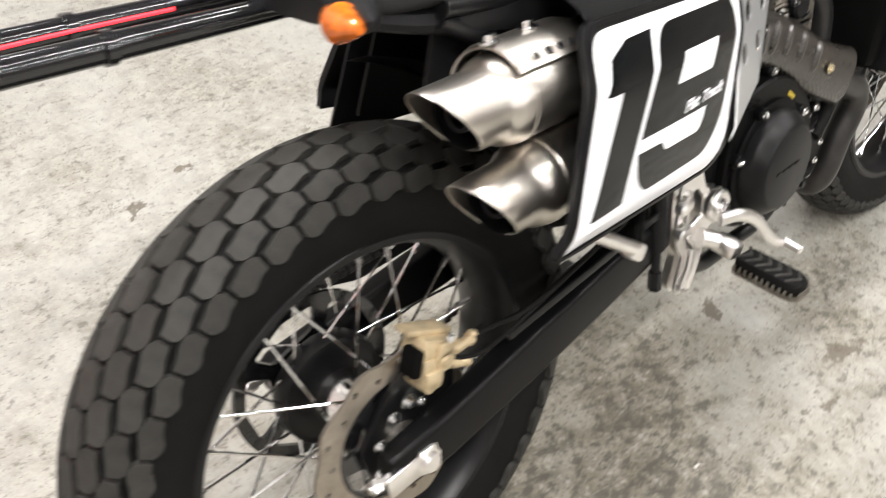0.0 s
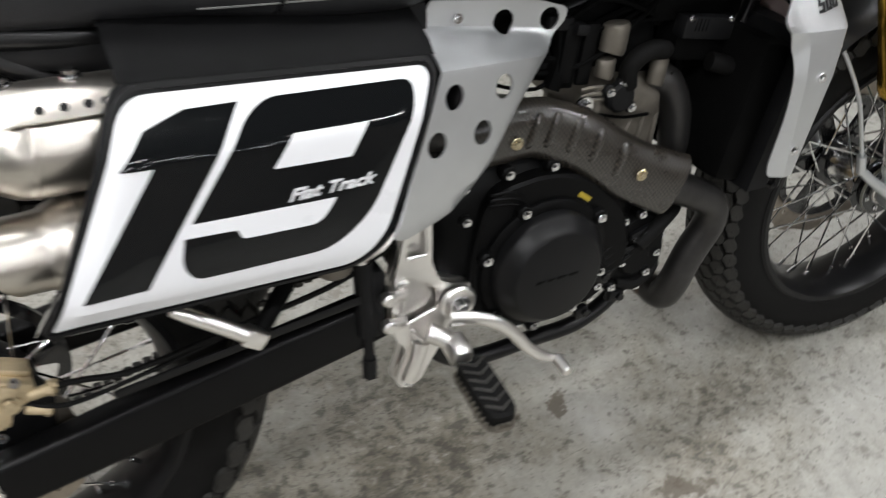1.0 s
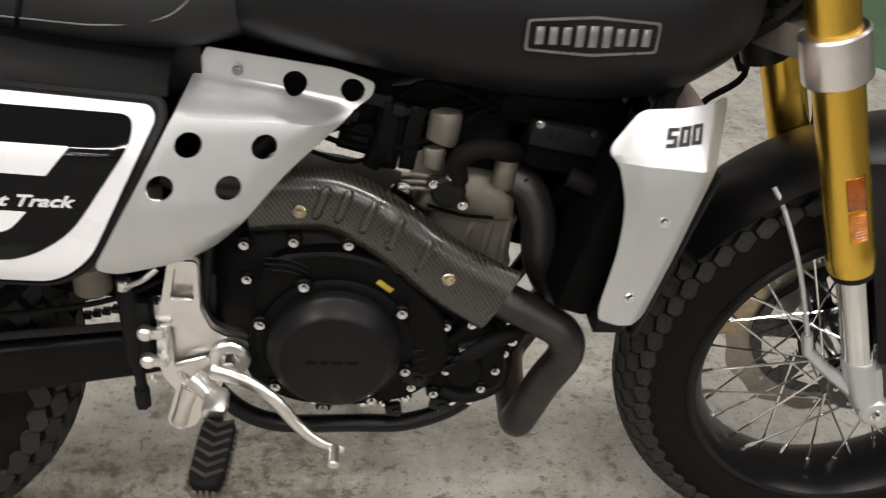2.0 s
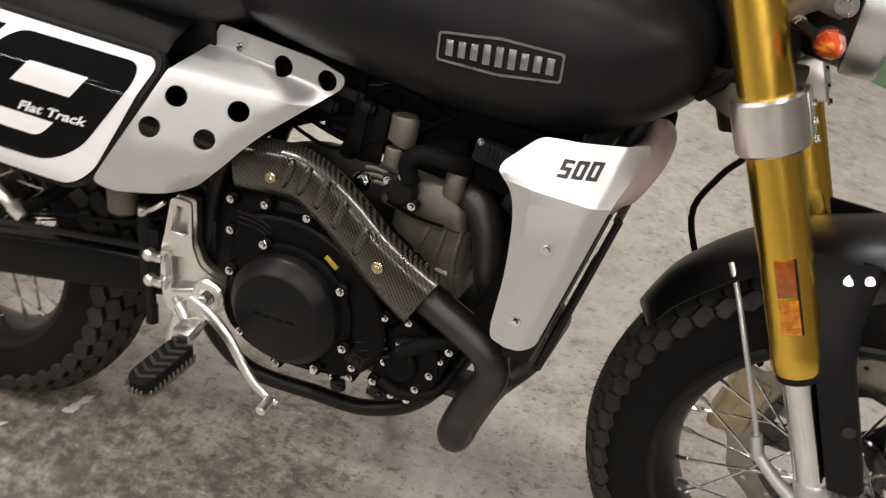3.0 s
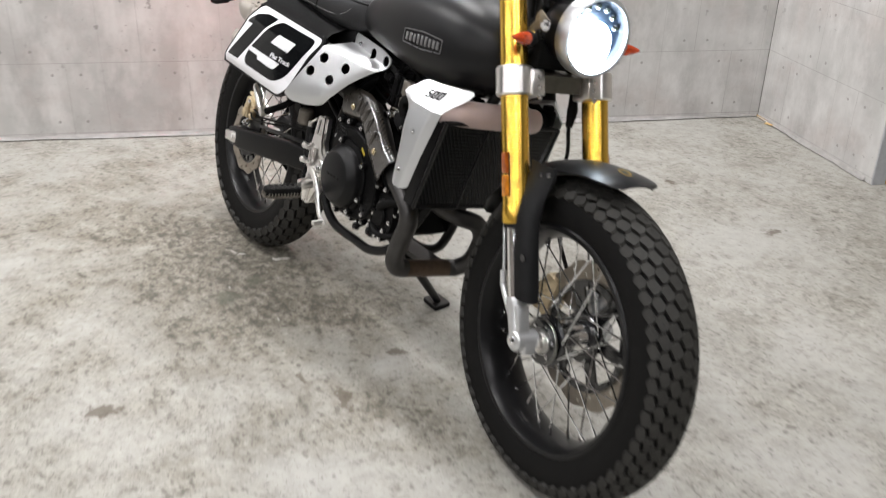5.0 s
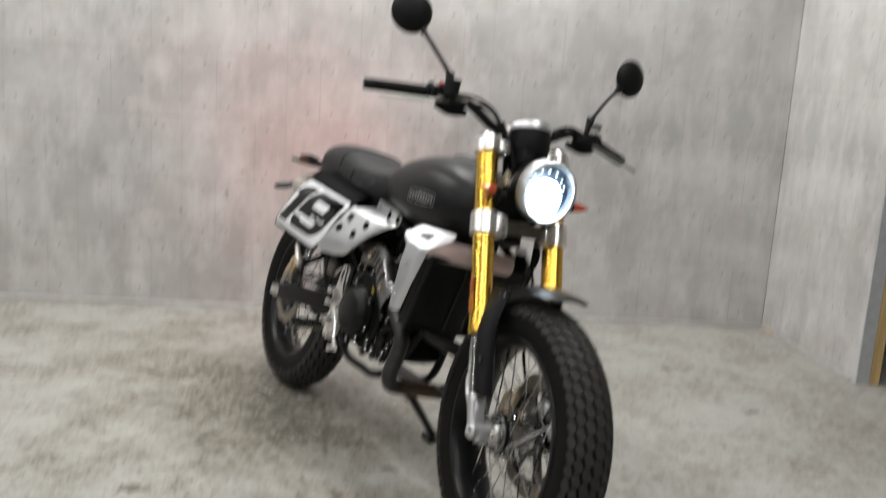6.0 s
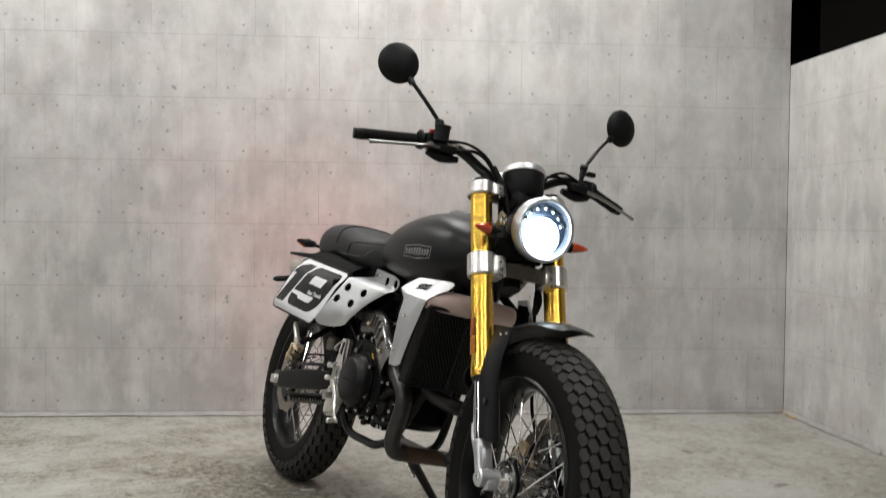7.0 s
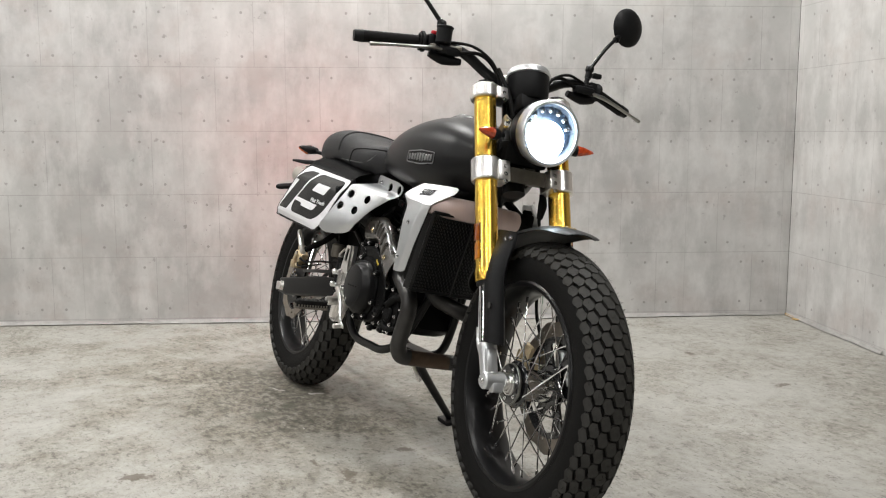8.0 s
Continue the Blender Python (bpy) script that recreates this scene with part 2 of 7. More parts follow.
def concrete_floor():
    """Worn pale concrete: dirt in ragged patches, dark flecks of several sizes, chips of old paint."""
    m, n, l, p = nodes_of("concrete_floor")
    tc = n.new("ShaderNodeTexCoord")

    def vec(op, a, b=None, factor=None):
        x = n.new("ShaderNodeVectorMath")
        x.operation = op
        l.new(a, x.inputs[0])
        if isinstance(b, bpy.types.NodeSocket):
            l.new(b, x.inputs[1])
        elif b is not None:
            x.inputs[1].default_value = b
        if factor is not None:
            x.inputs["Scale"].default_value = factor
        return x.outputs["Value" if op == "LENGTH" else "Vector"]

    def above(fac, edge, gain):
        """How far a noise stands above an edge, held between 0 and 1."""
        x = n.new("ShaderNodeClamp")
        l.new(calc(n, l, "MULTIPLY", calc(n, l, "SUBTRACT", fac, edge), gain), x.inputs[0])
        return x.outputs[0]

    def times(*k):
        out = k[0]
        for v in k[1:]:
            out = calc(n, l, "MULTIPLY", out, v)
        return out

    warp = n.new("ShaderNodeTexNoise")
    warp.inputs["Scale"].default_value, warp.inputs["Detail"].default_value, warp.inputs["Roughness"].default_value = 24, 5, 0.65
    l.new(tc.outputs["Object"], warp.inputs["Vector"])
    shaken = vec("ADD", tc.outputs["Object"], vec("SCALE", vec("SUBTRACT", warp.outputs["Color"], (0.5, 0.5, 0.5)), factor=0.10))

    big = noise_node(n, l, 0.8, 4)
    cloud = noise_node(n, l, 2.6, 8, rough=0.7)
    ragged = noise_node(n, l, 5.5, 12, rough=0.78, stretch=(1.0, 1.3, 1))
    blot = noise_node(n, l, 13, 9, rough=0.72, stretch=(1.25, 1.0, 1))
    grain = noise_node(n, l, 30, 6, rough=0.66, stretch=(1.0, 1.5, 1))
    speck = noise_node(n, l, 75, 4, rough=0.6, stretch=(1.0, 1.4, 1))
    pale = noise_node(n, l, 17, 9, rough=0.76)
    # trodden, oily ground on the motorcycle's right side
    mp = n.new("ShaderNodeMapping")
    mp.vector_type = "TEXTURE"
    mp.inputs["Location"].default_value, mp.inputs["Rotation"].default_value, mp.inputs["Scale"].default_value = (0.08, -0.26, 0), (0, 0, 0.22), (1.0, 0.58, 1)
    l.new(tc.outputs["Object"], mp.inputs[0])
    near = calc(n, l, "MULTIPLY_ADD", vec("LENGTH", mp.outputs[0]), -0.95, 1.15)
    core = above(calc(n, l, "ADD", near, calc(n, l, "MULTIPLY_ADD", cloud, 3.2, -1.50)), 0.0, 1.0)
    # the rest is worn more lightly, in clouds
    light_wear = above(calc(n, l, "MULTIPLY_ADD", cloud, 2.4, -0.62), 0.0, 1.0)
    worn = calc(n, l, "MAXIMUM", core, light_wear)

    def edge(clean, drop):
        return calc(n, l, "MULTIPLY_ADD", core, -0.025, calc(n, l, "MULTIPLY_ADD", worn, -drop, clean))

    c = mixed(n, l, ramp(n, l, big, 0.35, 0.65), (0.345, 0.340, 0.318), (0.415, 0.410, 0.388))
    c = mixed(n, l, times(ramp(n, l, cloud, 0.44, 0.60), 0.35), c, (0.285, 0.276, 0.248))
    c = mixed(n, l, times(above(pale, 0.53, 7.0), 0.38), c, (0.47, 0.462, 0.432))
    c = mixed(n, l, times(worn, 0.40), c, (0.235, 0.215, 0.165))
    c = mixed(n, l, times(core, 0.62), c, (0.180, 0.154, 0.105))
    # dirt in ragged patches
    c = mixed(n, l, times(above(ragged, edge(0.56, 0.13), 4.0), calc(n, l, "MULTIPLY_ADD", worn, 0.40, 0.30)), c, (0.130, 0.114, 0.084))
    c = mixed(n, l, times(above(calc(n, l, "SUBTRACT", 1.0, ragged), 0.54, 6.0), times(worn, 0.28)), c, (0.36, 0.338, 0.29))
    # fine mottling
    mottle = noise_node(n, l, 20, 14, rough=0.85)
    c = mixed(n, l, times(ramp(n, l, mottle, 0.46, 0.62), calc(n, l, "MULTIPLY_ADD", worn, 0.30, 0.12)), c, (0.120, 0.106, 0.080))
    c = mixed(n, l, times(above(calc(n, l, "SUBTRACT", 1.0, mottle), 0.46, 7.0), calc(n, l, "MULTIPLY_ADD", worn, 0.26, 0.10)), c, (0.46, 0.440, 0.390))
    # dark flecks from finger length down to grains
    c = mixed(n, l, times(above(blot, edge(0.63, 0.10), 9.0), calc(n, l, "MULTIPLY_ADD", core, 0.20, 0.56)), c, (0.100, 0.092, 0.072))
    c = mixed(n, l, times(above(grain, edge(0.63, 0.105), 13.0), calc(n, l, "MULTIPLY_ADD", core, 0.24, 0.55)), c, (0.072, 0.066, 0.054))
    c = mixed(n, l, times(above(speck, edge(0.65, 0.10), 16.0), 0.56), c, (0.085, 0.078, 0.064))
    c = mixed(n, l, times(above(calc(n, l, "SUBTRACT", 1.0, grain), 0.575, 12.0), calc(n, l, "MULTIPLY_ADD", worn, 0.42, 0.12)), c, (0.46, 0.44, 0.40))
    # hairline cracks
    vein = calc(n, l, "ABSOLUTE", calc(n, l, "SUBTRACT", noise_node(n, l, 7.5, 5, rough=0.6), 0.5))
    crack = times(calc(n, l, "LESS_THAN", vein, 0.005), above(noise_node(n, l, 6.0, 2), 0.56, 14.0))
    c = mixed(n, l, times(crack, 0.6), c, (0.14, 0.126, 0.105))

    def cells(scale, size, gain):
        v = n.new("ShaderNodeTexVoronoi")
        v.inputs["Scale"].default_value, v.inputs["Randomness"].default_value = scale, 1.0
        l.new(shaken, v.inputs["Vector"])
        pick = n.new("ShaderNodeSeparateColor")
        l.new(v.outputs["Color"], pick.inputs[0])
        return calc(n, l, "LESS_THAN", v.outputs["Distance"], calc(n, l, "MULTIPLY_ADD", pick.outputs[0], gain, size))

    pit = cells(12, -0.25, 0.36)
    c = mixed(n, l, times(pit, 0.55), c, (0.115, 0.105, 0.088))
    c = mixed(n, l, times(cells(3.2, -0.20, 0.29), 0.45), c, (0.16, 0.138, 0.112))
    c = mixed(n, l, times(cells(5.0, -0.33, 0.39), 0.7), c, (0.68, 0.67, 0.645))

    def marks(spots, ragged_edge):
        out = None
        for x, y, sx, sy, turn in spots:
            mp = n.new("ShaderNodeMapping")
            mp.vector_type = "TEXTURE"
            mp.inputs["Location"].default_value, mp.inputs["Rotation"].default_value, mp.inputs["Scale"].default_value = (x, y, 0), (0, 0, turn), (sx, sy, 1)
            l.new(shaken, mp.inputs[0])
            flat = vec("MULTIPLY", mp.outputs[0], (1, 1, 0))
            one = above(calc(n, l, "SUBTRACT", calc(n, l, "MULTIPLY_ADD", blot, ragged_edge, 1.0 - ragged_edge * 0.5), vec("LENGTH", flat)), 0.0, 3.5)
            out = one if out is None else calc(n, l, "MAXIMUM", out, one)
        return out

    c = mixed(n, l, times(marks(GREEN_MARKS, 2.5), 0.55), c, (0.115, 0.118, 0.088))
    c = mixed(n, l, times(marks(OIL_MARKS, 2.5), 0.76), c, (0.085, 0.066, 0.045))
    c = mixed(n, l, times(marks(PAINT_CHIPS, 1.2), 0.85), c, (0.66, 0.64, 0.60))
    l.new(c, p.inputs["Base Color"])
    l.new(calc(n, l, "MULTIPLY_ADD", cloud, 0.4, 0.36), p.inputs["Roughness"])
    bump = n.new("ShaderNodeBump")
    bump.inputs["Strength"].default_value, bump.inputs["Distance"].default_value = 0.35, 0.003
    l.new(calc(n, l, "SUBTRACT", grain, pit), bump.inputs["Height"])
    l.new(bump.outputs[0], p.inputs["Normal"])
    return m


PANEL_W, PANEL_H = 0.497, 0.3045


def printed_wall(name, shift=0.0):
    """Printed concrete paper: formwork panels in running bond, with tie holes near the panel ends."""
    m, n, l, p = nodes_of(name)
    tc = n.new("ShaderNodeTexCoord")
    sep = n.new("ShaderNodeSeparateXYZ")
    l.new(tc.outputs["Object"], sep.inputs[0])
    u, z = sep.outputs["X"], sep.outputs["Z"]
    z = calc(n, l, "SUBTRACT", z, 0.027)
    row = calc(n, l, "FLOOR", calc(n, l, "DIVIDE", z, PANEL_H))
    fz = calc(n, l, "MULTIPLY", calc(n, l, "FRACT", calc(n, l, "DIVIDE", z, PANEL_H)), PANEL_H)
    half = calc(n, l, "MULTIPLY_ADD", calc(n, l, "FLOORED_MODULO", row, 2.0), -0.378, -0.388)
    uu = calc(n, l, "ADD", calc(n, l, "ADD", calc(n, l, "DIVIDE", u, PANEL_W), half), shift)
    roll_u = calc(n, l, "MULTIPLY", calc(n, l, "FRACT", calc(n, l, "DIVIDE", calc(n, l, "SUBTRACT", u, 0.046), PANEL_W)), PANEL_W)
    fu = calc(n, l, "MULTIPLY", calc(n, l, "FRACT", uu), PANEL_W)
    edge_u = calc(n, l, "MINIMUM", fu, calc(n, l, "SUBTRACT", PANEL_W, fu))
    edge_z = calc(n, l, "MINIMUM", fz, calc(n, l, "SUBTRACT", PANEL_H, fz))
    seam = calc(n, l, "MAXIMUM", calc(n, l, "LESS_THAN", edge_u, 0.0018), calc(n, l, "LESS_THAN", edge_z, 0.0020))
    faint = calc(n, l, "LESS_THAN", calc(n, l, "MINIMUM", roll_u, calc(n, l, "SUBTRACT", PANEL_W, roll_u)), 0.0018)
    du, dz = calc(n, l, "SUBTRACT", edge_u, 0.057), calc(n, l, "SUBTRACT", edge_z, 0.05)
    dist = calc(n, l, "SQRT", calc(n, l, "ADD", calc(n, l, "MULTIPLY", du, du), calc(n, l, "MULTIPLY", dz, dz)))
    hole = calc(n, l, "LESS_THAN", dist, 0.0064)
    cloud = noise_node(n, l, 1.6, 5)
    streak = noise_node(n, l, 7, 5, rough=0.65, stretch=(1.0, 1.0, 0.45))
    grit = noise_node(n, l, 55, 5, rough=0.7)
    c = mixed(n, l, ramp(n, l, cloud, 0.3, 0.7), (0.325, 0.315, 0.304), (0.580, 0.570, 0.556))
    patch = noise_node(n, l, 4.5, 7, rough=0.7)
    c = mixed(n, l, calc(n, l, "MULTIPLY", ramp(n, l, patch, 0.50, 0.68), 0.42), c, (0.30, 0.283, 0.275))
    warm = noise_node(n, l, 3.1, 4, rough=0.6, stretch=(1, 1, 1.4))
    c = mixed(n, l, calc(n, l, "MULTIPLY", ramp(n, l, warm, 0.52, 0.66), 0.40), c, (0.40, 0.345, 0.32))
    c = mixed(n, l, calc(n, l, "MULTIPLY", ramp(n, l, warm, 0.36, 0.46, (1, 1, 1, 1), (0, 0, 0, 1)), 0.35), c, (0.42, 0.425, 0.41))
    c = mixed(n, l, calc(n, l, "MULTIPLY", ramp(n, l, streak, 0.45, 0.70), 0.55), c, (0.69, 0.68, 0.665))
    c = mixed(n, l, calc(n, l, "MULTIPLY", ramp(n, l, grit, 0.6, 0.75), 0.35), c, (0.30, 0.28, 0.265))
    spots = noise_node(n, l, 24, 3)
    zone = ramp(n, l, noise_node(n, l, 1.1, 2), 0.42, 0.62)
    c = mixed(n, l, calc(n, l, "MULTIPLY", calc(n, l, "MULTIPLY", ramp(n, l, spots, 0.64, 0.69), zone), 0.75), c, (0.22, 0.205, 0.195))
    c = mixed(n, l, calc(n, l, "MULTIPLY", calc(n, l, "MULTIPLY", seam, ramp(n, l, noise_node(n, l, 9, 3), 0.30, 0.65, (0.30, 0.30, 0.30, 1))), 0.52), c, (0.25, 0.235, 0.225))
    c = mixed(n, l, calc(n, l, "MULTIPLY", faint, 0.22), c, (0.25, 0.235, 0.225))
    c = mixed(n, l, calc(n, l, "MULTIPLY", hole, 0.62), c, (0.20, 0.185, 0.175))
    l.new(c, p.inputs["Base Color"])
    p.inputs["Roughness"].default_value = 0.62
    b = n.new("ShaderNodeBump")
    b.inputs["Strength"].default_value, b.inputs["Distance"].default_value = 0.12, 0.002
    l.new(noise_node(n, l, 6, 4), b.inputs["Height"])
    l.new(b.outputs[0], p.inputs["Normal"])
    return m


FLOOR = concrete_floor()
WALL_PRINT = printed_wall("printed_concrete_paper")
GREEN = mat("green_floor_paint", (0.075, 0.13, 0.075), 0.5, 0, 0.3, 6, 0.1, 0.2, 80)
# near black: the darkness of the unlit space is put into the wall colour
DARK_WALL = mat("near_black_wall", (0.012, 0.011, 0.010), 0.85, 0, 0.2, 3, spec=0.1)
GREY_WALL = mat("grey_wall_paint", (0.30, 0.27, 0.245), 0.8, 0, 0.15, 3)
CEIL = mat("ceiling_board", (0.05, 0.05, 0.05), 0.85, 0, 0.15, 3)
BOARD_EDGE = mat("painted_board_edge", (0.42, 0.43, 0.45), 0.7)
PAPER = mat("white_paper_edge", (0.62, 0.60, 0.585), 0.7, 0, 0.15, 20)
PLYWOOD = mat("plywood_edge", (0.55, 0.38, 0.17), 0.7, 0, 0.25, 30, stretch=(1, 1, 0.1))

# ---- shape tools ----
def part(name, bm, material, parent=None, label="", m=None, sharp=35):
    """Links a bmesh as one mesh object under a thing or a part."""
    bmesh.ops.recalc_face_normals(bm, faces=bm.faces)
    me = bpy.data.meshes.new(name)
    bm.to_mesh(me)
    bm.free()
    me.polygons.foreach_set("use_smooth", [True] * len(me.polygons))
    me.set_sharp_from_angle(angle=radians(sharp))
    me.materials.append(material)
    ob = new(name, me)
    if parent is not None:
        ob.parent = parent
    if m is not None:
        ob.matrix_basis = m
    if label:
        ob["label"] = label
    return ob


def again(name, ob, parent, m):
    """Another object on the same mesh."""
    o = new(name, ob.data)
    o.parent = parent
    o.matrix_basis = m
    return o


def B():
    return bmesh.new()


def take(bm, other, m=None):
    me = bpy.data.meshes.new("tmp")
    if m is not None:
        bmesh.ops.transform(other, matrix=m, verts=other.verts)
    other.to_mesh(me)
    other.free()
    bm.from_mesh(me)
    bpy.data.meshes.remove(me)
    return bm


def spline(pts, sub=6):
    p = [Vector(a) for a in pts]
    if sub < 2 or len(p) < 3:
        return p
    out = []
    for i in range(len(p) - 1):
        a, b, c, d = p[max(i - 1, 0)], p[i], p[i + 1], p[min(i + 2, len(p) - 1)]
        for k in range(sub):
            t = k / sub
            out.append(0.5 * ((2 * b) + (c - a) * t + (2 * a - 5 * b + 4 * c - d) * t * t + (3 * b - a - 3 * c + d) * t ** 3))
    return out + [p[-1]]


def tube(bm, pts, r, seg=12, sub=6, cap=True, squash=None):
    """A tube along a smooth path; r is one radius or one for each given point. squash: (axis vector, factor) flattens it."""
    p = spline(pts, sub)
    k = len(p)
    if isinstance(r, (list, tuple)):
        rr = list(np.interp(np.linspace(0, len(r) - 1, k), range(len(r)), r))
    else:
        rr = [r] * k
    tan = [(p[min(i + 1, k - 1)] - p[max(i - 1, 0)]).normalized() for i in range(k)]
    nrm = tan[0].orthogonal().normalized()
    rings = []
    for i in range(k):
        nrm = (nrm - tan[i] * nrm.dot(tan[i])).normalized()
        bi = tan[i].cross(nrm)
        ring = []
        for j in range(seg):
            a = 2 * math.pi * j / seg
            off = (nrm * math.cos(a) + bi * math.sin(a)) * rr[i]
            if squash:
                ax = Vector(squash[0])
                off -= ax * off.dot(ax) * (1 - squash[1])
            ring.append(bm.verts.new(p[i] + off))
        rings.append(ring)
    for a, b in zip(rings, rings[1:]):
        for j in range(seg):
            bm.faces.new((a[j], a[(j + 1) % seg], b[(j + 1) % seg], b[j]))
    if cap:
        bm.faces.new(rings[0])
        bm.faces.new(rings[-1])
    return bm


def loft(bm, rings, cap=True, closed=True):
    vs = [[bm.verts.new(q) for q in ring] for ring in rings]
    n = len(vs[0])
    for a, b in zip(vs, vs[1:]):
        for j in range(n if closed else n - 1):
            bm.faces.new((a[j], a[(j + 1) % n], b[(j + 1) % n], b[j]))
    if cap and closed:
        bm.faces.new(vs[0])
        bm.faces.new(vs[-1])
    return bm


def revolve(bm, prof, seg=48, m=Matrix(), closed=False):
    """prof: (radius, along) about the z axis of m."""
    rings = []
    for i in range(seg):
        a = 2 * math.pi * i / seg
        rings.append([bm.verts.new(m @ Vector((r * math.cos(a), r * math.sin(a), h))) for r, h in prof])
    k = len(prof)
    for i in range(seg):
        a, b = rings[i], rings[(i + 1) % seg]
        for j in range(k if closed else k - 1):
            bm.faces.new((a[j], a[(j + 1) % k], b[(j + 1) % k], b[j]))
    bmesh.ops.remove_doubles(bm, verts=bm.verts, dist=1e-6)
    return bm


def axis_at(c, d):
    """A matrix whose z axis runs along d from the point c."""
    return Matrix.Translation(c) @ Vector(d).to_track_quat("Z", "Y").to_matrix().to_4x4()


def cyl(bm, c, d, r, h, seg=24, bev=0.0):
    """A solid of revolution from c along d, with softened rims."""
    b = min(bev, h / 3, r / 2)
    prof = [(0, 0), (r - b, 0), (r, b), (r, h - b), (r - b, h), (0, h)] if b else [(0, 0), (r, 0), (r, h), (0, h)]
    return take(bm, revolve(B(), prof, seg, axis_at(c, d)))


def box(bm, c, size, bev=0.004, rot=(0, 0, 0), seg=2):
    b = B()
    bmesh.ops.create_cube(b, size=1, matrix=Matrix.Diagonal((*size, 1)))
    if bev:
        bmesh.ops.bevel(b, geom=b.edges[:], offset=bev, segments=seg, affect="EDGES", profile=0.5)
    return take(bm, b, pose(*c, *rot))


def rounded(poly, r, k=5):
    """A polygon of (x, y) with its corners rounded; r is one radius or a list."""
    out, n = [], len(poly)
    for i in range(n):
        rr = r[i] if isinstance(r, (list, tuple)) else r
        a, b, c = Vector(poly[i - 1]), Vector(poly[i]), Vector(poly[(i + 1) % n])
        u, v = (a - b), (c - b)
        d = min(rr, u.length * 0.48, v.length * 0.48)
        if d < 1e-5:
            out.append((b.x, b.y))
            continue
        p, q = b + u.normalized() * d, b + v.normalized() * d
        for j in range(k + 1):
            t = j / k
            w = p * (1 - t) ** 2 + b * 2 * t * (1 - t) + q * t * t
            out.append((w.x, w.y))
    return out


def circle(x, y, r, k=20):
    return [(x + r * math.cos(2 * math.pi * i / k), y + r * math.sin(2 * math.pi * i / k)) for i in range(k)]


def sheet(bm, outline, holes=(), place=None, cuts=(), thick=0.003, bev=0.0):
    """A flat shape with holes, cut along lines, laid out by place(x, z) -> point, and given a thickness.
    cuts: (point, normal) pairs in the flat plane."""
    b = B()
    for loop in (outline, *holes):
        vs = [b.verts.new((x, 0, z)) for x, z in loop]
        for i in range(len(vs)):
            b.edges.new((vs[i], vs[(i + 1) % len(vs)]))
    bmesh.ops.triangle_fill(b, use_beauty=True, edges=b.edges[:], normal=(0, -1, 0))
    for co, no in cuts:
        bmesh.ops.bisect_plane(b, geom=b.verts[:] + b.edges[:] + b.faces[:], plane_co=(co[0], 0, co[1]), plane_no=(no[0], 0, no[1]), dist=1e-6)
    bmesh.ops.recalc_face_normals(b, faces=b.faces[:])
    if sum(f.normal.y for f in b.faces) > 0:
        bmesh.ops.reverse_faces(b, faces=b.faces[:])
    if place:
        for v in b.verts:
            v.co = place(v.co.x, v.co.z)
    b.normal_update()
    if thick:
        bmesh.ops.solidify(b, geom=b.faces[:], thickness=thick)
    return take(bm, b)


def body(bm, stations, seg=28, e=0.75, rings=None):
    """A smooth body along x. stations: x, half width, z low, z high, z of the widest place."""
    xs = [s[0] for s in stations]
    cols = np.array(stations)
    rings = rings or 4 * len(stations)
    pts = spline([Vector(s[1:4]) for s in stations], 6)
    mid = spline([Vector((s[4], s[0], 0)) for s in stations], 6)
    out = []
    for a, b in zip(pts, mid):
        w, lo, hi = a
        zc, x = b[0], b[1]
        ring = []
        for j in range(seg):
            t = 2 * math.pi * j / seg
            c, s = math.cos(t), math.sin(t)
            y = w * math.copysign(abs(c) ** e, c)
            h = (hi - zc) if s > 0 else (zc - lo)
            ring.append((x, y, zc + h * math.copysign(abs(s) ** e, s)))
        out.append(ring)
    return loft(bm, out)


def bolt_mesh():
    b = B()
    revolve(b, [(0, 0.9), (0.55, 0.9), (0.62, 0.75), (0.62, 0.3)], 6)
    revolve(b, [(0.45, 0.32), (0.95, 0.32), (1.0, 0.22), (1.0, 0.0)], 16)
    me = bpy.data.meshes.new("bolt")
    bmesh.ops.recalc_face_normals(b, faces=b.faces)
    b.to_mesh(me)
    b.free()
    me.materials.append(CHROME)
    return me


BOLT = bolt_mesh()


def bolt(parent, c, d, r=0.006, name="bolt"):
    o = new(name, BOLT)
    o.parent = parent
    o.matrix_basis = axis_at(c, d) @ Matrix.Diagonal((r, r, r, 1))
    return o


def lettering(name, body_text, size, m, material, parent, depth=0.0004, shear=0.0, width=1.0):
    cu = bpy.data.curves.new(name, "FONT")
    cu.body, cu.size, cu.extrude, cu.shear, cu.align_x, cu.align_y = body_text, size, depth, shear, "CENTER", "CENTER"
    cu.resolution_u = 4
    cu.offset = size * 0.024
    tmp = new("tmp", cu)
    me = bpy.data.meshes.new_from_object(tmp.evaluated_get(bpy.context.evaluated_depsgraph_get()))
    bpy.data.objects.remove(tmp)
    bpy.data.curves.remove(cu)
    me.name = name
    me.materials.clear()
    me.materials.append(material)
    ob = new(name, me)
    ob.parent = parent
    ob.matrix_basis = m @ Matrix.Diagonal((width, 1, 1, 1))
    return ob

# ---- the place ----
def slab(name, pts, z0, z1, material, label, category):
    """An upright prism over a plan polygon."""
    b = B()
    loft(b, [[(x, y, z0) for x, y in pts], [(x, y, z1) for x, y in pts]])
    return tagged(part(name, b, material), label, category, kind="structure")


slab("floor", [(-7, -11), (8, -11), (8, 6), (-7, 6)], -0.12, 0.0, FLOOR, "worn pale grey concrete floor with stains and flecks", "floor")
